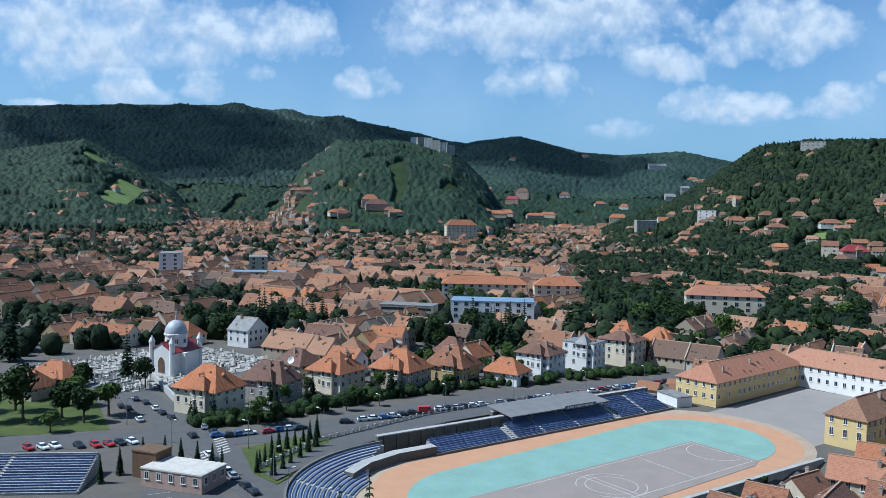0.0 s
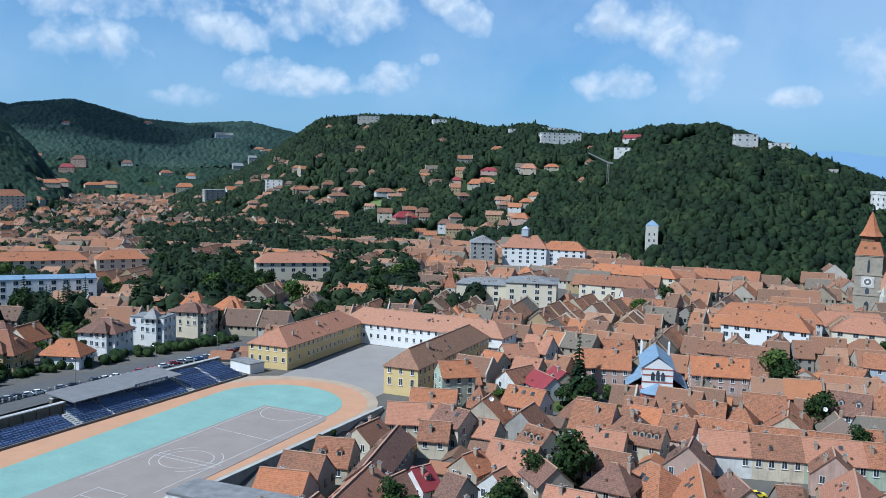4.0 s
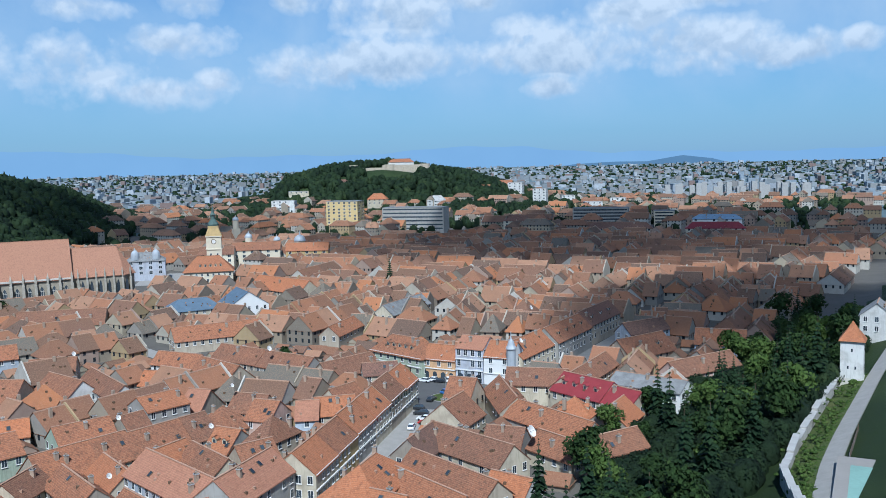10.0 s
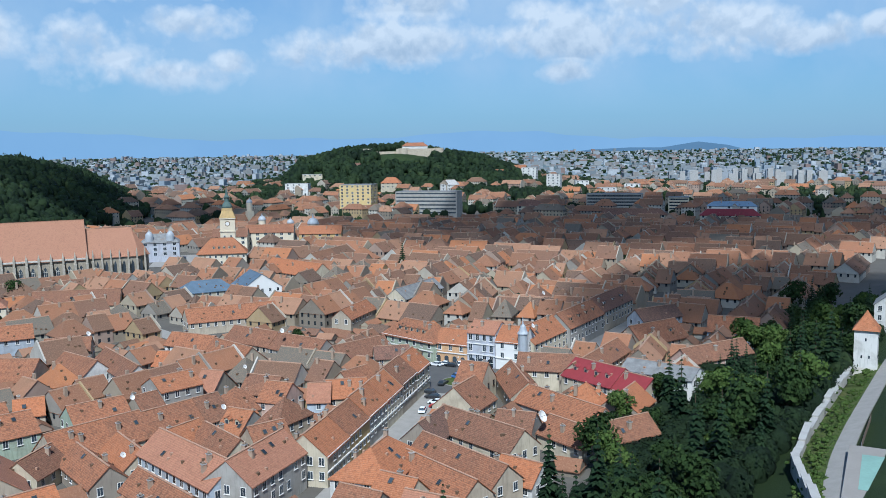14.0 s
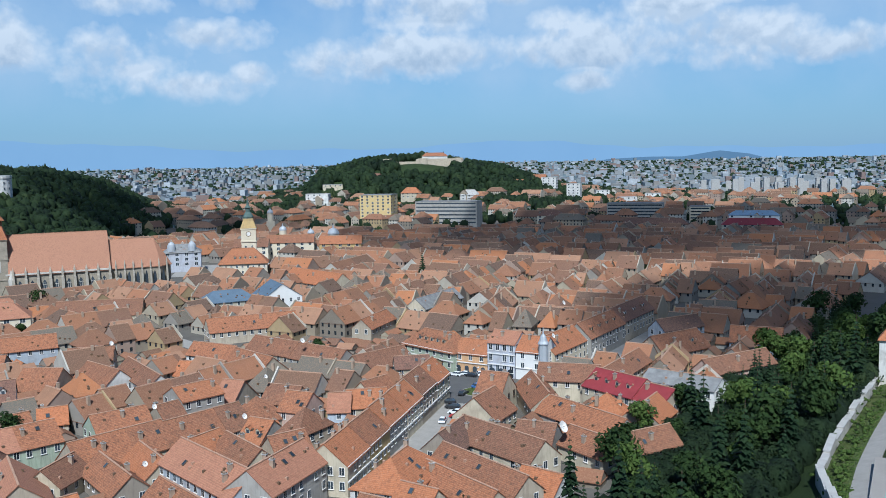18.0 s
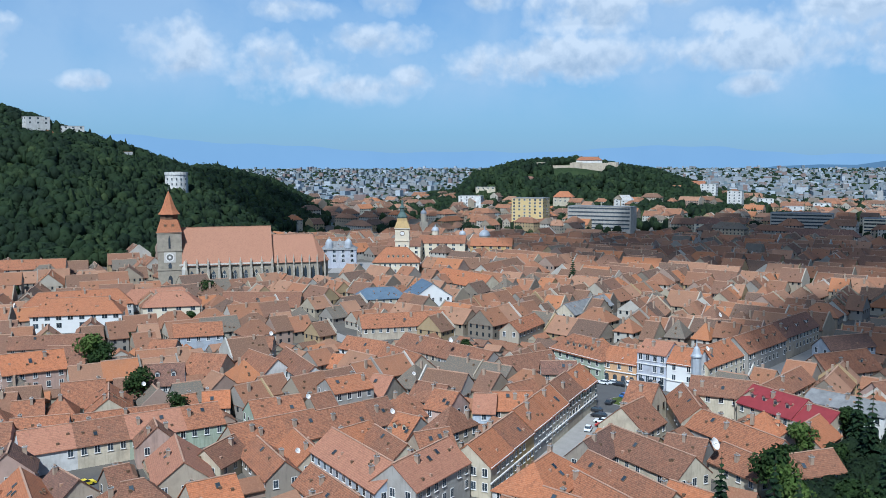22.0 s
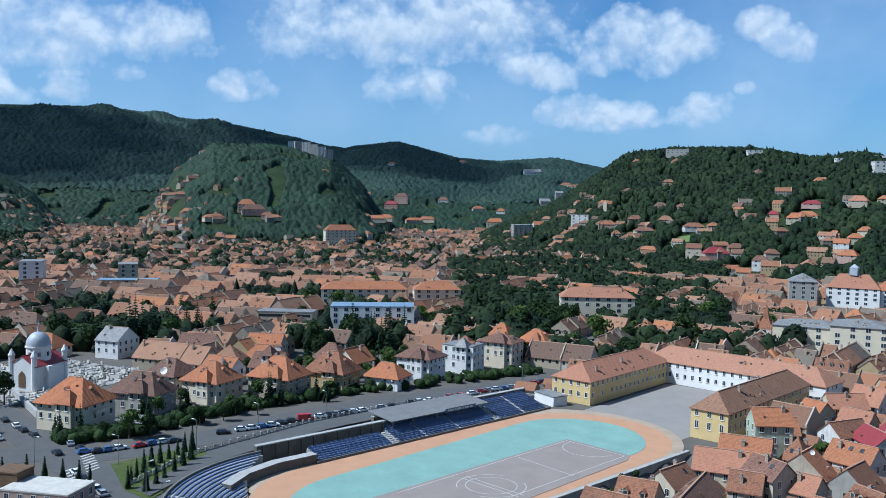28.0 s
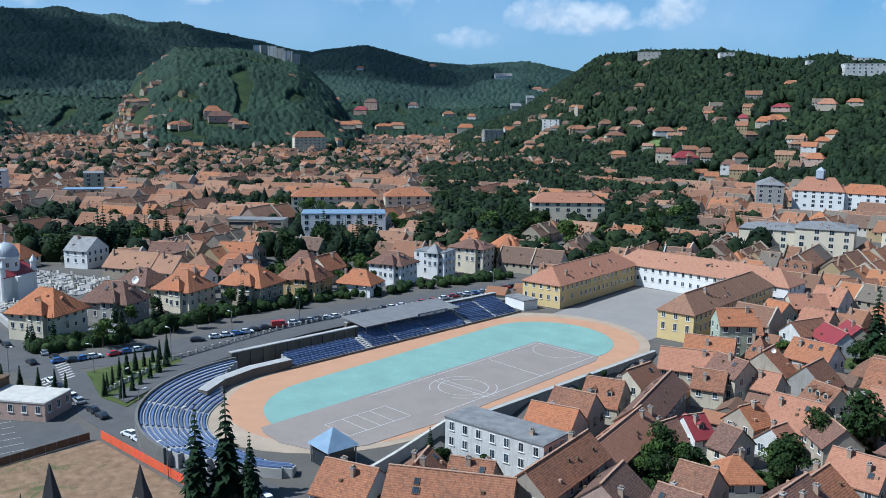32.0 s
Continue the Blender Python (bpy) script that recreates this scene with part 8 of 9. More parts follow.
class Mass:
    """Many houses in one mesh: each wall and each roof is an island of its own."""

    def __init__(self):
        self.b = Build()

    def add(self, x, y, w, d, rot, h, rh, hip, windows=0, g=None, z=None, chimney=True):
        b, c, s = self.b, math.cos(radians(rot)), math.sin(radians(rot))
        z = land_at(x, y) if z is None else z

        def at(u, v, q):
            return (x + c * u - s * v, y + s * u + c * v, z + q)

        def put(pts, faces, slot):
            k = len(b.v)
            b.v.extend(at(*p) for p in pts)
            b.f.extend(tuple(k + i for i in f) for f in faces)
            b.s.extend([slot] * len(faces))

        W, D = w / 2, d / 2
        put([(-W, -D, -3), (W, -D, -3), (W, D, -3), (-W, D, -3), (-W, -D, h), (W, -D, h), (W, D, h), (-W, D, h), (-W, 0, h + (0 if hip else rh - 0.15)), (W, 0, h + (0 if hip else rh - 0.15))],
            [(0, 1, 5, 4), (2, 3, 7, 6), (1, 2, 6, 9, 5), (3, 0, 4, 8, 7)], 0)
        o = 0.45
        k = max(0.2, W - D * 0.85) if hip else W + 0.2
        e = W + (o if hip else 0.2)
        dz = -rh * o / D
        put([(-e, -D - o, h + dz), (e, -D - o, h + dz), (e, D + o, h + dz), (-e, D + o, h + dz), (-k, 0, h + rh), (k, 0, h + rh), (-e, -D - o, h + dz - 0.25), (e, -D - o, h + dz - 0.25), (e, D + o, h + dz - 0.25), (-e, D + o, h + dz - 0.25)],
            [(0, 1, 5, 4), (2, 3, 4, 5), (0, 6, 7, 1), (2, 8, 9, 3)] + ([(1, 2, 5), (3, 0, 4), (1, 7, 8, 2), (3, 9, 6, 0)] if hip else [(6, 9, 8, 7)]), 1)
        if g is not None and not hip and chimney and g.random() < 0.4:         # a fire wall standing over the roof
            u, t = W * g.choice((-1, 1)), g.uniform(0.5, 1.1)
            ring = [(-D - 0.3, 0.0), (D + 0.3, 0.0), (D + 0.3, h + t), (0, h + rh + t), (-D - 0.3, h + t)]
            put([(u + e, v, q) for e in (-0.25, 0.25) for v, q in ring], [(4, 3, 2, 1, 0), (5, 6, 7, 8, 9), (2, 3, 8, 7), (3, 4, 9, 8), (1, 2, 7, 6), (4, 0, 5, 9)], 0)
        if chimney and g is not None:
            u, v = g.uniform(-0.35, 0.35) * w, g.uniform(0.05, 0.2) * d * g.choice((-1, 1))
            zt = h + rh + 0.7
            put([(u + p, v + q, t) for t in (h + rh * 0.4, zt) for p, q in ((-0.4, -0.35), (0.4, -0.35), (0.4, 0.35), (-0.4, 0.35))], [(0, 1, 5, 4), (1, 2, 6, 5), (2, 3, 7, 6), (3, 0, 4, 7), (4, 5, 6, 7)], 2)
        if g is not None and windows:
            for _ in range(int(w * d / 40) + 1):
                sd, u, q = g.choice((-1, 1)), g.uniform(-0.4, 0.4) * (w if not hip else max(1.0, w - d)), g.uniform(0.15, 0.42)
                zz, v = h + rh * (1 - 2 * q), sd * q * d
                put([(u + i, v + j, zz + t) for t in (-0.3, 0.4) for i, j in ((-0.3, -0.25), (0.3, -0.25), (0.3, 0.25), (-0.3, 0.25))], [(0, 1, 5, 4), (1, 2, 6, 5), (2, 3, 7, 6), (3, 0, 4, 7), (4, 5, 6, 7)], 4)
            put([(-k, -0.2, h + rh + 0.1), (k, -0.2, h + rh + 0.1), (k, 0.2, h + rh + 0.1), (-k, 0.2, h + rh + 0.1), (-k, -0.25, h + rh - 0.15), (k, -0.25, h + rh - 0.15), (k, 0.25, h + rh - 0.15), (-k, 0.25, h + rh - 0.15)], [(0, 1, 2, 3), (4, 5, 1, 0), (6, 7, 3, 2)], 5)
        for level in range(windows):
            zc = h - 1.3 - 3.0 * level
            if zc < 1:
                break
            for side in range(4):
                a = radians(rot - 90 + side * 90)
                if math.cos(a) * -x + math.sin(a) * -y < 0.05 * math.hypot(x, y):
                    continue
                span, off = (w, D) if side % 2 == 0 else (d, W)
                n = max(1, int(span / 3.0))
                for i in range(n):
                    u = (i + 0.5) / n * span - span / 2
                    q = []
                    for du, dv in ((-0.5, -0.8), (0.5, -0.8), (0.5, 0.8), (-0.5, 0.8)):
                        lu, lv = u + du, -off - 0.05
                        cs, sn = ((1, 0), (0, 1), (-1, 0), (0, -1))[side]
                        q.append((cs * lu - sn * lv, sn * lu + cs * lv, zc + dv))
                    put(q, [(0, 1, 2, 3)], 3)

    def done(self, name, label):
        thing(name, label, "houses", Matrix(), self.b.mesh(name, MASS_WALL, MASS_ROOF, BRICK_OLD, GLASS, WOOD, RIDGE), kind="stuff")


def street_angle(x, y):
    """Which way the streets run."""
    az = math.degrees(math.atan2(x, y))
    return float(np.interp(az, (-60, -30, -12, 0, 10, 22, 40, 60), (20, 12, -8, -4, 12, 26, 30, 24)))


def parkland(x, y):
    """Open green ground and gardens between the houses."""
    az, r = math.degrees(math.atan2(x, y)), math.hypot(x, y)
    if -39 < az < -21.5 and 385 < r < 960 and not (-36 < az < -24 and 560 < r < 650):
        return math.sin(x / 23.0) * math.sin(y / 29.0) < 0.45
    return (x + 300) ** 2 + (y - 480) ** 2 < 60 ** 2 or (-330 < x < -235 and 40 < y < 106)


for spot in ((-98, 178, 12, 60, -8.5), (-94, 131, 18, 12, 40), (-61, 150, 14, 14, 40), (-38, 186, 10, 26, -15), (-44, 163, 12, 10, 20), (-48, 262, 12, 30, 0), (188, 486, 44, 16, -24), (168, 520, 16, 40, -24), (-50, 262, 18, 26, 0), (-90, 484, 34, 26, 10), (-120, 425, 60, 10, 10), (-165, 628, 70, 20, 10), (158, 214, 40, 30, 20), (-152, 602, 84, 62, 10), (-92, 478, 56, 50, 10), (6, 383, 44, 16, -10), (47, 385, 28, 16, -10), (185, 545, 40, 44, -24), (160, 380, 60, 20, -6)):
    claim(*spot)
paved("garden_lawn", "green garden lawn beside the synagogue", [(-56, 252), (-43, 251), (-42, 272), (-55, 273)], 0.1, GRASS, "lawn")


def fill_town():
    g = np.random.default_rng(23)
    mass, singles = Mass(), 0
    for near, far, step, lots in ((104, 300, 8.0, 1), (104, 330, 5.5, 0), (300, 480, 9.5, 2), (480, 800, 13.0, 3)):
        for r in np.arange(near, far, step):
            for az in np.arange(-78, 66, math.degrees(step / r)):
                a = az + g.uniform(-0.4, 0.4) * math.degrees(step / r)
                q = r + g.uniform(-3, 3)
                x, y = q * math.sin(radians(a)), q * math.cos(radians(a))
                if land_at(x, y) > 2.5 or (az < -43 and r < 225) or (x < -190 and y < 128) or (-264 < x < -185 and y < 345) or parkland(x, y) or (x > 60 and 0.34 * x - 0.94 * y > -78):
                    continue
                grove = math.sin(x / 31.0 + 1.7 * math.sin(y / 53.0)) * math.sin(y / 37.0 + 1.3 * math.sin(x / 47.0))
                if az < -28 and r > 230 and (g.random() < 0.22 or grove > 0.18):
                    continue
                along = street_angle(x, y)
                p, q = math.cos(radians(along)) * x + math.sin(radians(along)) * y, math.cos(radians(along)) * y - math.sin(radians(along)) * x
                across = math.sin(math.floor(p / 34.0) * 12.9898 + math.floor(q / 27.0) * 78.233) * 43758.5453 % 1.0 < 0.5
                rot = along + (90 if across else 0) + g.normal() * 4
                ends_on = abs(math.cos(radians(rot)) * x + math.sin(radians(rot)) * y) / math.hypot(x, y)
                if ends_on > 0.72 and g.random() < 0.6:
                    rot += 90
                c, s = math.cos(radians(rot)), math.sin(radians(rot))
                d = (g.uniform(4, 6), g.uniform(9.5, 13), g.uniform(10, 13.5), g.uniform(12, 15))[lots]
                h = (g.uniform(1.8, 3.0), g.uniform(3.0, 5.6), g.uniform(3.4, 6.2), g.uniform(3.5, 7.0))[lots]
                rh, u = d * g.uniform(0.38, 0.46), 0.0
                for k in range((1, int(g.integers(2, 6)), int(g.integers(2, 6)), int(g.integers(1, 3)))[lots]):
                    w = (g.uniform(5, 9), g.uniform(7, 15), g.uniform(7, 16), g.uniform(14, 26))[lots]
                    cx, cy = x + c * (u + w / 2), y + s * (u + w / 2)
                    if not free(cx, cy, w - 2.6, d - 3.0, rot, 0.16):
                        w *= 0.6
                        cx, cy = x + c * (u + w / 2), y + s * (u + w / 2)
                        if w < 4.5 or not free(cx, cy, w - 2.6, d - 3.0, rot, 0.16):
                            break
                    if land_at(cx, cy) > 2.5 or (cx > 60 and 0.34 * cx - 0.94 * cy > -80):
                        break
                    u += w
                    hip, hk, dk = g.random() < 0.12, h + g.normal() * 0.55, d + g.normal() * 0.35
                    hk = max(hk, 1.8)
                    if lots == 1 and singles < 95 and -45 < az < 52:
                        singles += 1
                        house(cx, cy, w, dk, rot, hk, rh, pick(g, WALL_MIX), pick(g, ROOF_MIX), "hip" if hip else "gable", 1, int(g.integers(1, 3)), int(g.integers(1, 3)) if g.random() < 0.15 else 0, int(g.integers(0, 3)), win=WINDOW if g.random() < 0.7 else WINDOW_WOOD, over=0.35)
                    else:
                        claim(cx, cy, w, d - 1.0, rot)
                        mass.add(cx, cy, w, dk, rot, hk, rh * (0.8 if lots == 0 else 1.0), hip, (0, 1, 2, 1)[lots], g, chimney=lots > 0)
    mass.done("old_town_houses", "crowded old-town houses under weathered clay-tile roofs")
    # up the valley and on its slopes, thinning out
    mass = Mass()
    for _ in range(2600):
        az = g.uniform(-80, -26)
        r = math.sqrt(g.uniform(760 ** 2, 2000 ** 2))
        x, y = r * math.sin(radians(az)), r * math.cos(radians(az))
        zz = land_at(x, y)
        near_gap = math.exp(-((az + 58.5) / 4.0) ** 2)
        if g.random() > (0.95 if zz < 4 else (0.10 * math.exp(-zz / 55.0) + 0.7 * near_gap * math.exp(-zz / 110.0))):
            continue
        w, d = g.uniform(10, 19), g.uniform(8, 12)
        mass.add(x, y, w, d, g.uniform(0, 180), g.uniform(5, 8), d * g.uniform(0.35, 0.5), g.random() < 0.5, 1 if r < 1200 else 0, g)
    for _ in range(190):
        az, r = -60.0 + g.normal() * 2.3, g.uniform(1330, 1850)
        x, y = r * math.sin(radians(az)), r * math.cos(radians(az))
        w, d = g.uniform(10, 17), g.uniform(8, 12)
        mass.add(x, y, w, d, g.uniform(0, 180), g.uniform(4, 7), d * g.uniform(0.35, 0.5), g.random() < 0.5, 0, g)
    mass.done("valley_houses", "small tile-roofed houses up the wooded valley")
    mass = Mass()
    for _ in range(400):
        az, r = g.uniform(-38, -14.5), g.uniform(820, 1500)
        x, y = r * math.sin(radians(az)), r * math.cos(radians(az))
        zz = land_at(x, y)
        if zz < 3 or g.random() > 0.5 * math.exp(-zz / 60.0) + (0.12 if az < -24 else 0.0):
            continue
        w, d = g.uniform(11, 19), g.uniform(9, 12)
        CLEAR.append((x, y, 9.0))
        mass.add(x, y, w, d, -az + g.normal() * 20, g.uniform(5, 9), d * g.uniform(0.3, 0.45), g.random() < 0.6, 2, g)
    mass.done("garden_hill_houses", "pale houses under red roofs among the trees of the hill")
    mass = Mass()
    for _ in range(900):
        az, r = g.uniform(14, 64), math.sqrt(g.uniform(800 ** 2, 1500 ** 2))
        x, y = r * math.sin(radians(az)), r * math.cos(radians(az))
        grove = math.sin(x / 31.0 + 1.7 * math.sin(y / 53.0)) * math.sin(y / 37.0 + 1.3 * math.sin(x / 47.0))
        if land_at(x, y) > 12 or g.random() < 0.2 or grove > 0.15:
            continue
        w, d = g.uniform(14, 30), g.uniform(10, 14)
        mass.add(x, y, w, d, street_angle(x, y) + g.choice((0, 90)), g.uniform(7, 14), d * 0.4, g.random() < 0.5, 2, g)
    mass.done("outer_town_houses", "town houses beyond the old town under clay-tile roofs")


fill_town()


def make_plain_city():
    """The new town out on the plain: haze-tinted blocks and halls in one mesh."""
    g = np.random.default_rng(99)
    b = Build()
    for _ in range(7600):
        az, r = g.uniform(6, 68), 1500 * (4850 / 1500) ** g.uniform(0, 1) ** 0.9
        x, y = r * math.sin(radians(az)), r * math.cos(radians(az))
        if land_at(x, y) > 3:
            continue
        tall = g.random() < 0.15
        w, d, h = (g.uniform(10, 26), g.uniform(8, 13), g.uniform(8, 16)) if tall else (g.uniform(7, 22), g.uniform(7, 13), g.uniform(3, 5.5))
        z = float(plain_lift(x, y))
        b.solid(rect(x, y, w, d, g.choice((-40, 50)) + g.uniform(-8, 8)), z - 1, z + h, 0)
    for k in range(26):                                      # the row of white tower blocks
        az = 50.8 + 0.34 * k + 0.25 * math.sin(k * 1.7)
        r = 1540 + 30 * math.sin(k * 2.1)
        b.solid(rect(r * math.sin(radians(az)), r * math.cos(radians(az)), 8.5, 14, -50), -1, 27 + 4 * math.sin(k * 3.0), 1)
    # bluish, low-contrast colours carry the haze over the plain
    tone = island_colours("haze_tinted_blocks", [(0.28, 0.31, 0.34), (0.20, 0.23, 0.25), (0.40, 0.43, 0.46), (0.22, 0.21, 0.20), (0.15, 0.18, 0.20), (0.27, 0.30, 0.32), (0.20, 0.14, 0.125), (0.24, 0.29, 0.34), (0.18, 0.19, 0.19), (0.26, 0.27, 0.27)])
    thing("new_town_blocks", "apartment blocks and halls out on the plain, paled by painted haze", "buildings", Matrix(), b.mesh("new_town_blocks", tone, CONCRETE), kind="stuff")


make_plain_city()

# ---- single trees ----
def scatter(kinds, seed, n, x0, x1, y0, y1, lo, hi, group="", gap=2.0):
    g = np.random.default_rng(seed)
    for _ in range(n):
        x, y = g.uniform(x0, x1), g.uniform(y0, y1)
        if free(x, y, gap, gap, 0, 0.0):
            tree(kinds, x, y, g.uniform(lo, hi), group=group)
            claim(x, y, 2, 2)


# named ones in the old town
for x, y, k in ((-50, 273, 1.35), (-23.5, 394, 1.1), (261, 407, 1.5)):
    tree(SPRUCE, x, y, k, "tall dark spruce standing alone among tiled roofs")
for x, y, k in ((-33.5, 192, 1.1), (-38, 259, 0.8), (-46, 266, 0.7), (-52, 258, 0.6), (-40, 270, 0.5), (10, 309, 1.3), (12, 304, 1.0), (20.7, 260, 1.05), (28, 236, 0.8), (86, 254, 0.9), (128, 268, 1.1), (70, 440, 1.1), (102, 452, 0.9), (52, 380, 1.0), (60, 385, 0.9), (-52, 440, 1.4), (-40, 466, 1.2), (150, 150, 0.8), (157, 146, 0.9), (146, 140, 0.7)):
    tree(BROAD, x, y, k)
# round the stadium
for x, y, k in ((-121, 94, 1.25), (-124.5, 90, 1.0), (-117, 96, 0.8), (-102, 129, 0.5), (-230, 187, 0.75), (-221, 205, 0.6), (-246, 166, 0.6), (-240, 126, 0.6)):
    tree(SPRUCE, x, y, k, "tall dark spruce beside the stadium and villas")
for x, y, k in ((-357, 211, 1.5), (-352, 218, 1.6), (-362, 233, 1.5), (-359, 248, 1.2), (-402, 116, 1.5), (-317, 131, 1.1), (-247, 150, 0.7), (-235, 192, 0.8), (-239.4, 119.5, 0.7), (-243, 120, 0.6), (-226, 205, 0.6), (-274, 288, 1.3), (-315, 310, 1.2), (-277, 340, 1.2), (-204, 346, 1.0), (-376, 225, 1.5), (-368, 230, 1.6), (-365, 240, 1.4), (-359, 248, 1.3), (-265, 284, 1.2), (-275, 292, 1.3), (-286, 317, 1.1), (-296, 304, 1.2), (-375, 107, 1.5), (-288, 96, 0.9)):
    tree(SPRUCE, x, y, k, "tall dark spruce among the valley houses")
for x, y, k in ((-276, 82, 1.5), (-262, 95, 1.35), (-266, 104, 1.5), (-272, 92, 1.3), (-281, 74, 1.4), (-290, 84, 1.5), (-285, 100, 1.4), (-300, 108, 1.3), (-296, 70, 1.3), (-258, 84, 0.9), (-294, 128, 1.0), (-283, 350, 1.4)):
    tree(BROAD, x, y, k, "large dark broadleaf tree in the park")
for k, (x, y) in enumerate(((-188.1, 110.5), (-191.6, 113.4), (-194.6, 116.7), (-196.5, 119.9), (-199.3, 123.8), (-200.7, 127.2), (-202.1, 130.7), (-203.6, 134.4), (-204.4, 137.2), (-205.0, 140.0), (-183.2, 112.3), (-186.2, 116.9), (-189, 121), (-191.5, 125.5), (-194.5, 130), (-197.5, 134.5))):
    tree(THUJA, x, y, 0.95 + 0.2 * math.sin(k * 5.1), "slim dark thuja on the lawn", group="thujas on the lawn")
for x, y in ((-213, 92), (-211, 97), (-206, 99), (-201, 101), (-197, 103), (-192, 103), (-208, 84), (-205, 78)):
    tree(THUJA, x, y, 1.15, "dark conical thuja beside the street", group="street thujas")
scatter(BROAD, 3, 130, -270, -222, 112, 330, 0.45, 0.85, gap=3.0)
scatter(SPRUCE, 4, 16, -262, -226, 120, 320, 0.45, 0.75, gap=3.0)
scatter(BROAD, 5, 34, -330, -240, 56, 106, 0.8, 1.4, gap=4.0)
scatter(BROAD, 6, 110, -280, -140, 345, 480, 1.0, 1.6, gap=3.0)
scatter(BROAD, 7, 230, -480, -275, 170, 560, 0.8, 1.35, gap=2.2)
scatter(SPRUCE, 8, 70, -450, -270, 180, 460, 0.8, 1.3, gap=2.5)
scatter(BROAD, 9, 36, -100, 230, 120, 480, 0.45, 0.85, gap=2.5)
scatter(BROAD, 10, 22, -110, -40, 118, 180, 0.4, 0.8, gap=2.5)
garden = np.random.default_rng(15)
for cx, cy, rx, ry, n, lo, hi in ((-98, 176, 4, 26, 16, 0.3, 0.65), (-94, 130, 7, 5, 7, 0.3, 0.6), (-61, 150, 7, 7, 11, 0.4, 0.75), (-38, 188, 4, 11, 6, 0.4, 0.9), (-44, 163, 5, 4, 6, 0.4, 0.8), (-37, 186, 1, 1, 1, 1.15, 1.2)):
    for _ in range(n):
        tree(BROAD, cx + garden.uniform(-rx, rx), cy + garden.uniform(-ry, ry), garden.uniform(lo, hi), "small leafy tree in an old-town garden")


# trees below the promenade, broadleaf and spruce mixed
g = np.random.default_rng(77)
n = 0
for _ in range(1500):
    x, y = g.uniform(70, 330), g.uniform(70, 260)
    s = 0.34 * x - 0.94 * y
    edge = -84 - 10 * math.sin(x / 23.0) - max(0.0, x - 200) * 0.22
    if not edge < s < -42 or x < 92 and s < -76:
        continue
    if not free(x, y, 3.6, 3.6, 0, 0.0):
        continue
    spruce = g.random() < 0.38
    tree(SPRUCE if spruce else BROAD, x, y, g.uniform(0.75, 1.2) if spruce else g.uniform(0.8, 1.35), "tall dark spruce on the slope below the promenade" if spruce else "leafy tree on the slope below the promenade")
    claim(x, y, 3.4, 3.4)
    n += 1
    if n > 190:
        break

# ---- woods on the hills and trees between the houses ----
def built_on(x, y):
    i, j = ((x - GX) / CELL).astype(int), ((y - GY) / CELL).astype(int)
    ok = (i >= 0) & (i < taken.shape[0]) & (j >= 0) & (j < taken.shape[1])
    out = np.zeros(len(x), bool)
    out[ok] = taken[i[ok], j[ok]]
    return out


MEADOWS = [(1880 * math.sin(radians(-a)), 1880 * math.cos(radians(-a)), 15) for a in (52.2, 52.8, 53.4, 54.0, 54.6)] + [(-436, 962, 18), (-81, 985, 15), (-66, 1000, 12), (-1480, 590, 26), (-1530, 620, 30), (-1580, 652, 34), (-1630, 684, 34), (-1760, 650, 26), (-1800, 680, 26), (-1292, 1058, 18), (-1300, 1080, 14), (-330, 1000, 12), (-520, 1010, 14)]


def cleared(x, y):
    out = np.zeros(len(x), bool)
    for cx, cy, r in CLEAR + MEADOWS:
        k = math.hypot(cx, cy)
        out |= np.hypot(x - cx, y - cy) < r
        # the open ground in front of a house, towards the town
        out |= np.hypot(x - cx * (1 - r * 0.9 / k), y - cy * (1 - r * 0.9 / k)) < r * 0.85
    return out


def sample(seed, n, az0, az1, r0, r1, keep, strict=True):
    g = np.random.default_rng(seed)
    az = np.radians(g.uniform(az0, az1, n))
    r = np.sqrt(g.uniform(r0 * r0, r1 * r1, n))
    x, y = r * np.sin(az), r * np.cos(az)
    z = land(x, y)
    clump = np.sin(x / 31.0 + 1.7 * np.sin(y / 53.0)) * np.sin(y / 37.0 + 1.3 * np.sin(x / 47.0))
    ok = keep(z, r, np.degrees(az), g.random(n), clump) & ~cleared(x, y) & (~built_on(x, y) if strict else True)
    return np.stack([x, y, z - 0.5], -1)[ok]


woods("woods_castle_hill", "dense dark green woods on the castle hill", sample(1, 15000, -14, 21, 590, 1350, lambda z, r, a, q, c: z > 2.0), 4.6, WOODS, 1, body=(4, 6), sprays=11, spiky=0.03)
woods("woods_garden_hill", "gardens and trees on the hill of villas", sample(11, 17000, -38, -13, 780, 1750, lambda z, r, a, q, c: (z > 1.0) & (c + q > -0.15)), 5.0, WOODS, 11, body=(4, 6), sprays=9, spiky=0.06)
woods("woods_citadel", "dark green trees round the citadel hill", sample(2, 4200, 19, 50, 1120, 1600, lambda z, r, a, q, c: (z > 2.0) | (q < 0.12)), 5.6, WOODS, 2, spiky=0.03)


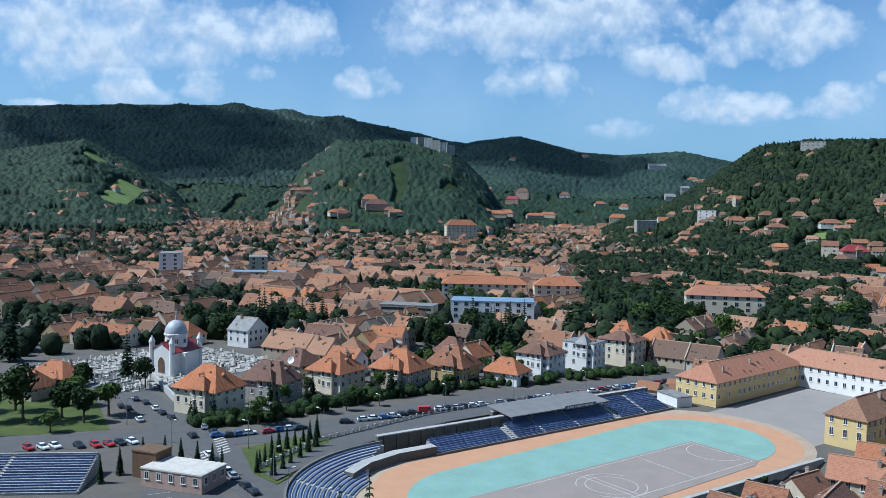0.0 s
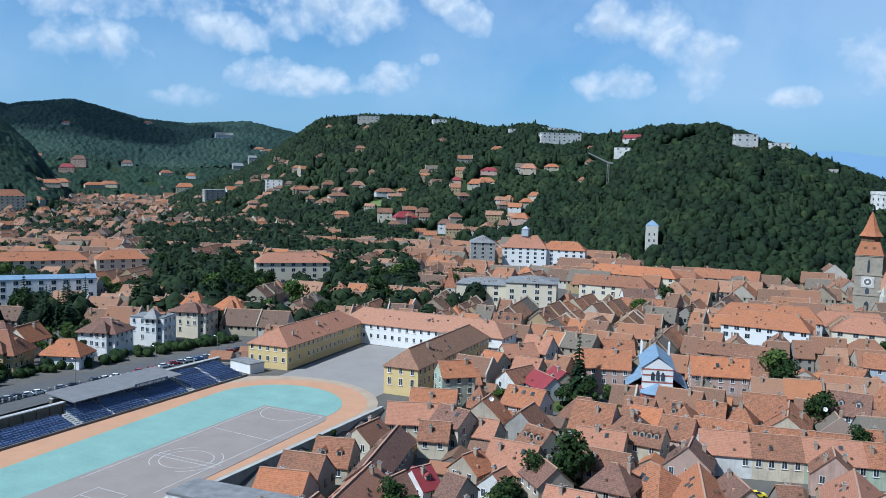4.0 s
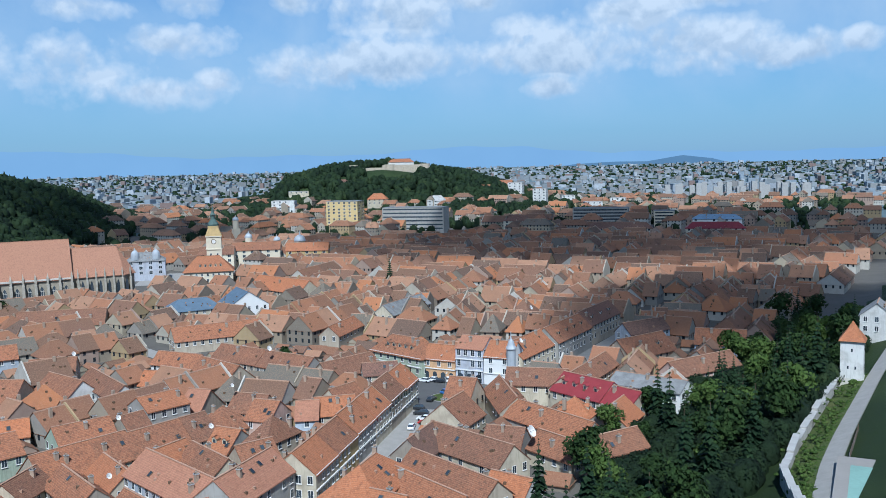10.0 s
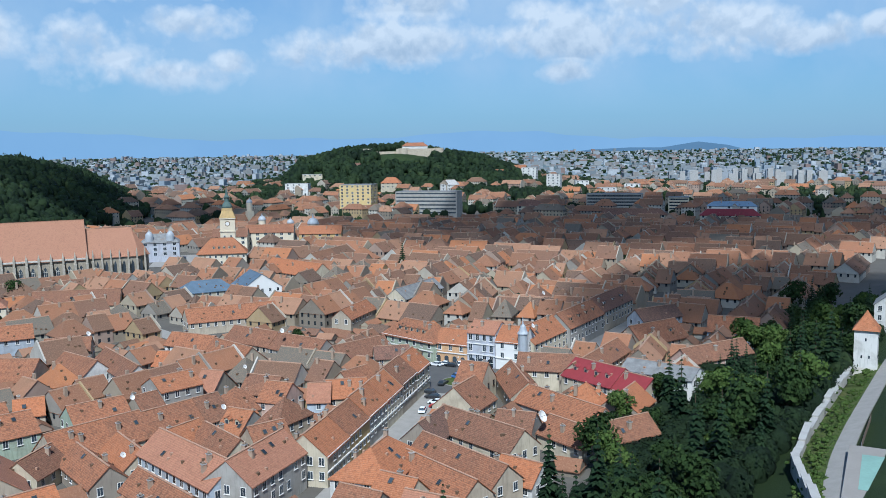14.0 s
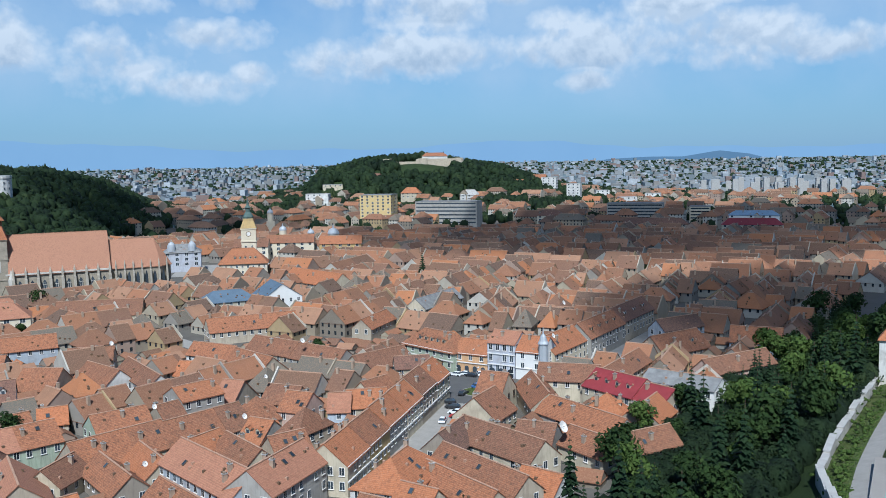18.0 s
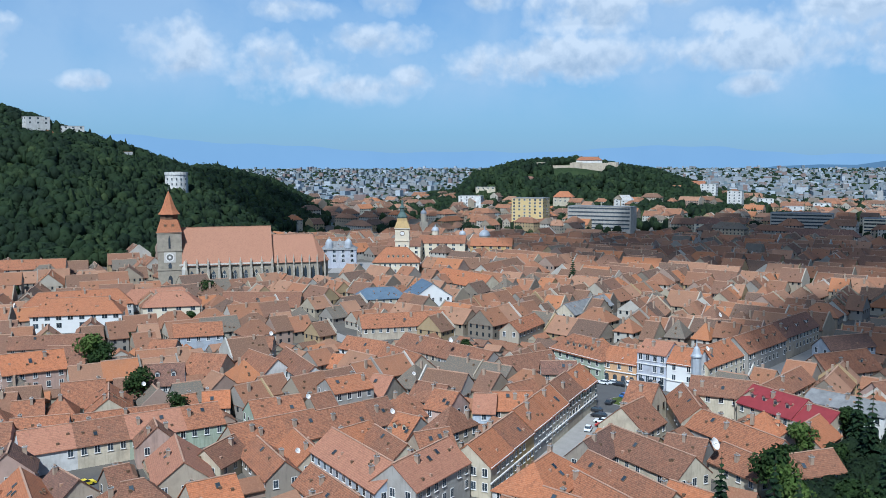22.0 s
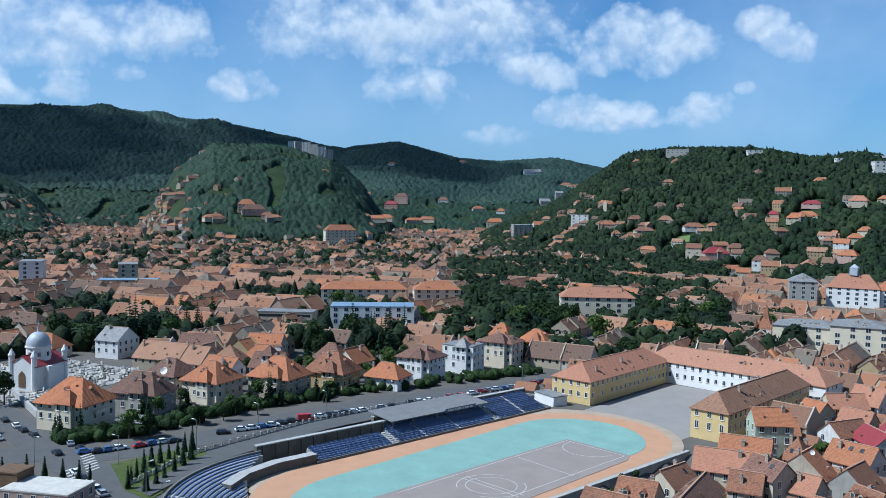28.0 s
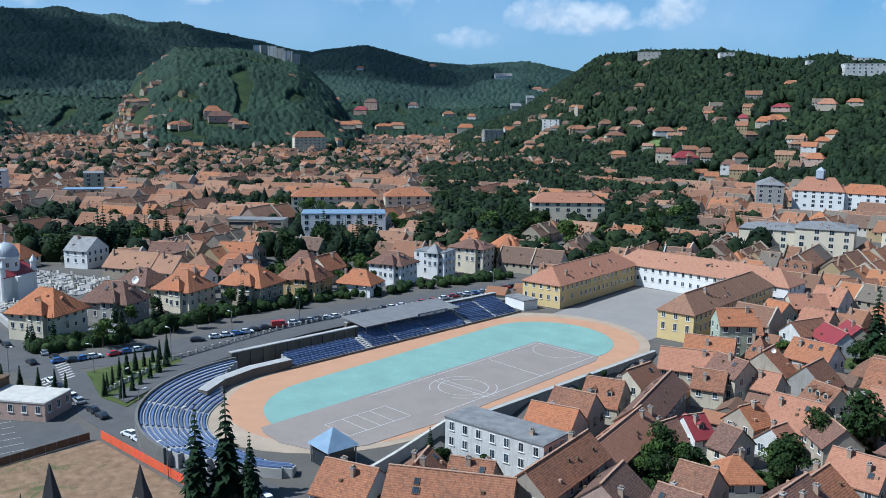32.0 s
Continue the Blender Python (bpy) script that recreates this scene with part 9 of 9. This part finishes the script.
def canopy(name, label, az0, az1, daz, r0, r1, dr, cell, tall, keep, mat, seed, spiky=0.25):
    """A closed wood seen from afar: one sheet of domed and pointed crowns over the hill."""
    g = np.random.default_rng(seed)
    jx, jy, jh, js = g.uniform(0.1, 0.9, (256, 256)), g.uniform(0.1, 0.9, (256, 256)), g.uniform(0.55, 1.15, (256, 256)), g.random((256, 256)) < spiky
    az, r = np.arange(az0, az1, daz), np.arange(r0, r1, dr)
    rr, aa = np.meshgrid(r, az, indexing="ij")
    rr, aa = rr + g.uniform(-0.3, 0.3, rr.shape) * dr, aa + g.uniform(-0.3, 0.3, aa.shape) * daz
    x, y = rr * np.sin(np.radians(aa)), rr * np.cos(np.radians(aa))
    z, ci, cj = land(x, y), np.floor(x / cell).astype(int), np.floor(y / cell).astype(int)
    up = np.full(x.shape, 0.15)
    for di in (-1, 0, 1):
        for dj in (-1, 0, 1):
            i, j = (ci + di) % 256, (cj + dj) % 256
            q = np.hypot(x - (ci + di + jx[i, j]) * cell, y - (cj + dj + jy[i, j]) * cell) / (cell * 0.8)
            up = np.maximum(up, np.where(js[i, j], 1.35 * (1 - q), jh[i, j] * np.sqrt(np.clip(1 - q * q, 0, 1))))
    clump = np.sin(x / 31.0 + 1.7 * np.sin(y / 53.0)) * np.sin(y / 37.0 + 1.3 * np.sin(x / 47.0))
    wooded = keep(z, rr, aa, clump)
    for cx, cy, rad in [c for c in CLEAR + MEADOWS if math.hypot(c[0], c[1]) > r0 - 60]:
        k = math.hypot(cx, cy)
        for f, m in ((1.0, 1.0), (1 - rad * 0.9 / k, 0.85)):
            wooded &= (x - cx * f) ** 2 + (y - cy * f) ** 2 > (rad * m) ** 2
    verts = np.stack([x, y, z + np.where(wooded, 2.0 + tall * up, -4.0)], -1).reshape(-1, 3)
    na = len(az)
    i, j = np.meshgrid(np.arange(len(r) - 1), np.arange(na - 1), indexing="ij")
    a = (i * na + j).ravel()
    faces = np.stack([a, a + na, a + na + 1, a + 1], -1)
    faces = faces[wooded.ravel()[faces].any(1)]
    return thing(name, label, "woods", Matrix(), joined(name, verts, faces, [mat]), kind="stuff")


canopy("woods_valley", "green woods on the valley hills", -90, -24, 0.08, 1340, 2250, 5.5, 9.5, 8.5, lambda z, r, a, c: (z > np.where(a > -41, 3, 8)) & (c > -0.72) & ((a < -41) | (r > 1650)) & ((np.abs(a + 58.7) > 2.6) | (r > 1900)), WOODS_FAR, 3)
canopy("woods_far", "dark wooded ridge closing the valley, blued by painted haze", -90, -14, 0.07, 2200, 3560, 8.0, 13.0, 10.0, lambda z, r, a, c: z > 5, WOODS_RIDGE, 4, 0.35)
woods("town_trees", "garden trees between the houses of the valley", sample(6, 12500, -80, -24, 400, 1500, lambda z, r, a, q, c: (z < 10) & (((c > 0.16) & (q < 0.85)) | (q < 0.16))), 4.4, WOODS, 6, sprays=26, spiky=0.03)
woods("park_trees", "dense tall trees of the town park", sample(9, 3000, -39, -17, 380, 970, lambda z, r, a, q, c: ((a < -21.5) | (r < 540)) & (z < 30) & ~((np.abs(a + 29.5) < 3.2) & (r > 395) & (r < 500))), 5.0, WOODS, 9, sprays=34, spiky=0.04)
woods("old_town_trees", "small trees in the old-town courtyards", sample(7, 1300, -24, 62, 230, 1100, lambda z, r, a, q, c: (z < 3) & (q < 0.4)), 2.8, WOODS, 7, sprays=22, spiky=0.05)
woods("outer_town_trees", "clumps of dark trees among the outer town houses", sample(17, 5200, 3, 62, 620, 1500, lambda z, r, a, q, c: (z < 3) & (((c > 0.12) & (q < 0.6) & ((r > 850) | (a < 26))) | (q < 0.08 * (r > 800)))), 4.6, WOODS, 17, sprays=12, spiky=0.1)
pts = sample(8, 5200, 4, 68, 950, 4600, lambda z, r, a, q, c: (z < 4) & (c > -0.2))
pts[:, 2] += plain_lift(pts[:, 0], pts[:, 1])
woods("plain_trees", "trees scattered between the blocks on the plain", pts, 5.6, WOODS, 8, sprays=3, spiky=0.0, tallness=0.8)
woods("woods_mountain", "leafy trees on the mountain side", sample(5, 2600, 58, 150, 90, 480, lambda z, r, a, q, c: (z > 22) & (z < 90)), 4.4, LEAF, 5, sprays=40)

hedge_line = curve([(-236, 118), (-229, 140), (-231, 178), (-224, 214), (-206, 268), (-196, 300)], 90)
g = np.random.default_rng(61)
woods("hedges", "thick green hedge and bushes before the villas", np.array([(x + g.uniform(-7, 1.5), y + g.uniform(-2, 2), 0.0) for x, y in hedge_line for _ in range(3)]), 1.7, LEAF, 61, spray=0.5, sprays=70, spiky=0.0, tallness=1.0)

cut = [(1880 * math.sin(radians(-a)), 1880 * math.cos(radians(-a))) for a in np.linspace(54.9, 52.0, 12)]
ribbon("quarry_cut", "pale bare earth cut along the hill crest", cut, 24, 1.5, STONE_PALE, "bare earth")
pts = sample(13, 5200, 36, 66, 105, 330, lambda z, r, a, q, c: z >= 0)
s_line = 0.34 * pts[:, 0] - 0.94 * pts[:, 1]
pts = pts[(s_line > -80 - 10 * np.sin(pts[:, 0] / 23.0)) & (s_line < -41)]
woods("slope_trees", "leafy undergrowth and trees below the promenade", pts, 2.4, WOODS, 13, spray=0.5, sprays=110, spiky=0.03)

for line, width in (([(-1462, 578), (-1530, 620), (-1640, 690)], 46), ([(-1745, 640), (-1825, 698)], 40), ([(-462, 978), (-425, 982)], 22), ([(-700, 1186), (-640, 1128)], 26), ([(-1410, 2140), (-1380, 2160)], 40)):
    ribbon("meadow", "sunlit green hay meadow between the woods", curve(line, 12), width, 0.8, MEADOW, "meadow")

g = np.random.default_rng(41)
pts = np.array([(x + g.normal() * 2.2, y + g.normal() * 2.2, land_at(x, y) + 0.1) for x, y in lawn for _ in range(14)])
woods("lawn_weeds", "tufts of weeds and low bushes on the slope lawn", pts, 0.42, LEAF_LIGHT, 41, spiky=0.0, tallness=0.7, sprays=20)
g = np.random.default_rng(43)
beds = ((-98, 178, 5, 28), (-94, 131, 8, 5), (-61, 150, 7, 7), (-38, 187, 4, 12), (-44, 163, 5, 4), (-48, 262, 5, 12))
pts = np.array([(cx + g.uniform(-rx, rx), cy + g.uniform(-ry, ry), 0.0) for cx, cy, rx, ry in beds for _ in range(int(rx * ry * 1.1))])
pts[:, 2] = land(pts[:, 0], pts[:, 1])
woods("garden_bushes", "overgrown bushes in the old-town gardens", pts, 0.9, LEAF, 43, spiky=0.0, tallness=0.9, sprays=50, spray=0.6)


# ---- the cloud whose shadow lies over the far side of the town ----
def make_cloud(label, seed, high, heaps):
    """Flat, broad heaps with ragged rims, one inside the other."""
    g = np.random.default_rng(seed)
    bv, bf = ball(6, 40)
    around = np.arctan2(bv[:, 1], bv[:, 0])
    lift = np.array(sun_dir) / sun_dir.z * high
    verts, faces = [], []
    for x, y, rx, ry in heaps:
        for k in (1.0, 0.78):
            rim = 1 + sum(0.16 / n * np.sin(n * around + g.uniform(0, math.tau)) for n in (2, 3, 5, 8, 13))
            faces.append(bf + len(verts) * len(bv))
            verts.append(bv * np.stack([rim * rx * k, rim * ry * k, rim * 30 * k], -1) + lift + (x, y, 0))
    thing("cloud", label, "cloud", Matrix(), joined("cloud", np.concatenate(verts), np.concatenate(faces), [CLOUD]), kind="stuff")


CLOUD, cn = material("cloud_white")
thin = cn.add("ShaderNodeMixShader", {0: cn.ramp(cn.noise(place_of(cn), 0.012, 5.0), 0.35, 0.65, 0.54, 0.72), 1: cn.add("ShaderNodeBsdfDiffuse", {"Color": (0.86, 0.87, 0.89, 1)}).outputs[0], 2: cn.add("ShaderNodeBsdfTransparent").outputs[0]})
cn.tree.links.new(thin.outputs[0], cn.add("ShaderNodeOutputMaterial").inputs[0])
make_cloud("broad white summer cloud high above the town", 12, 900, ((640, 520, 310, 270), (340, 235, 120, 75), (290, 900, 130, 150)))
make_cloud("broad white summer cloud high above the ridge", 14, 1700, ((-2450, 1300, 560, 520), (-1950, 2150, 620, 360)))
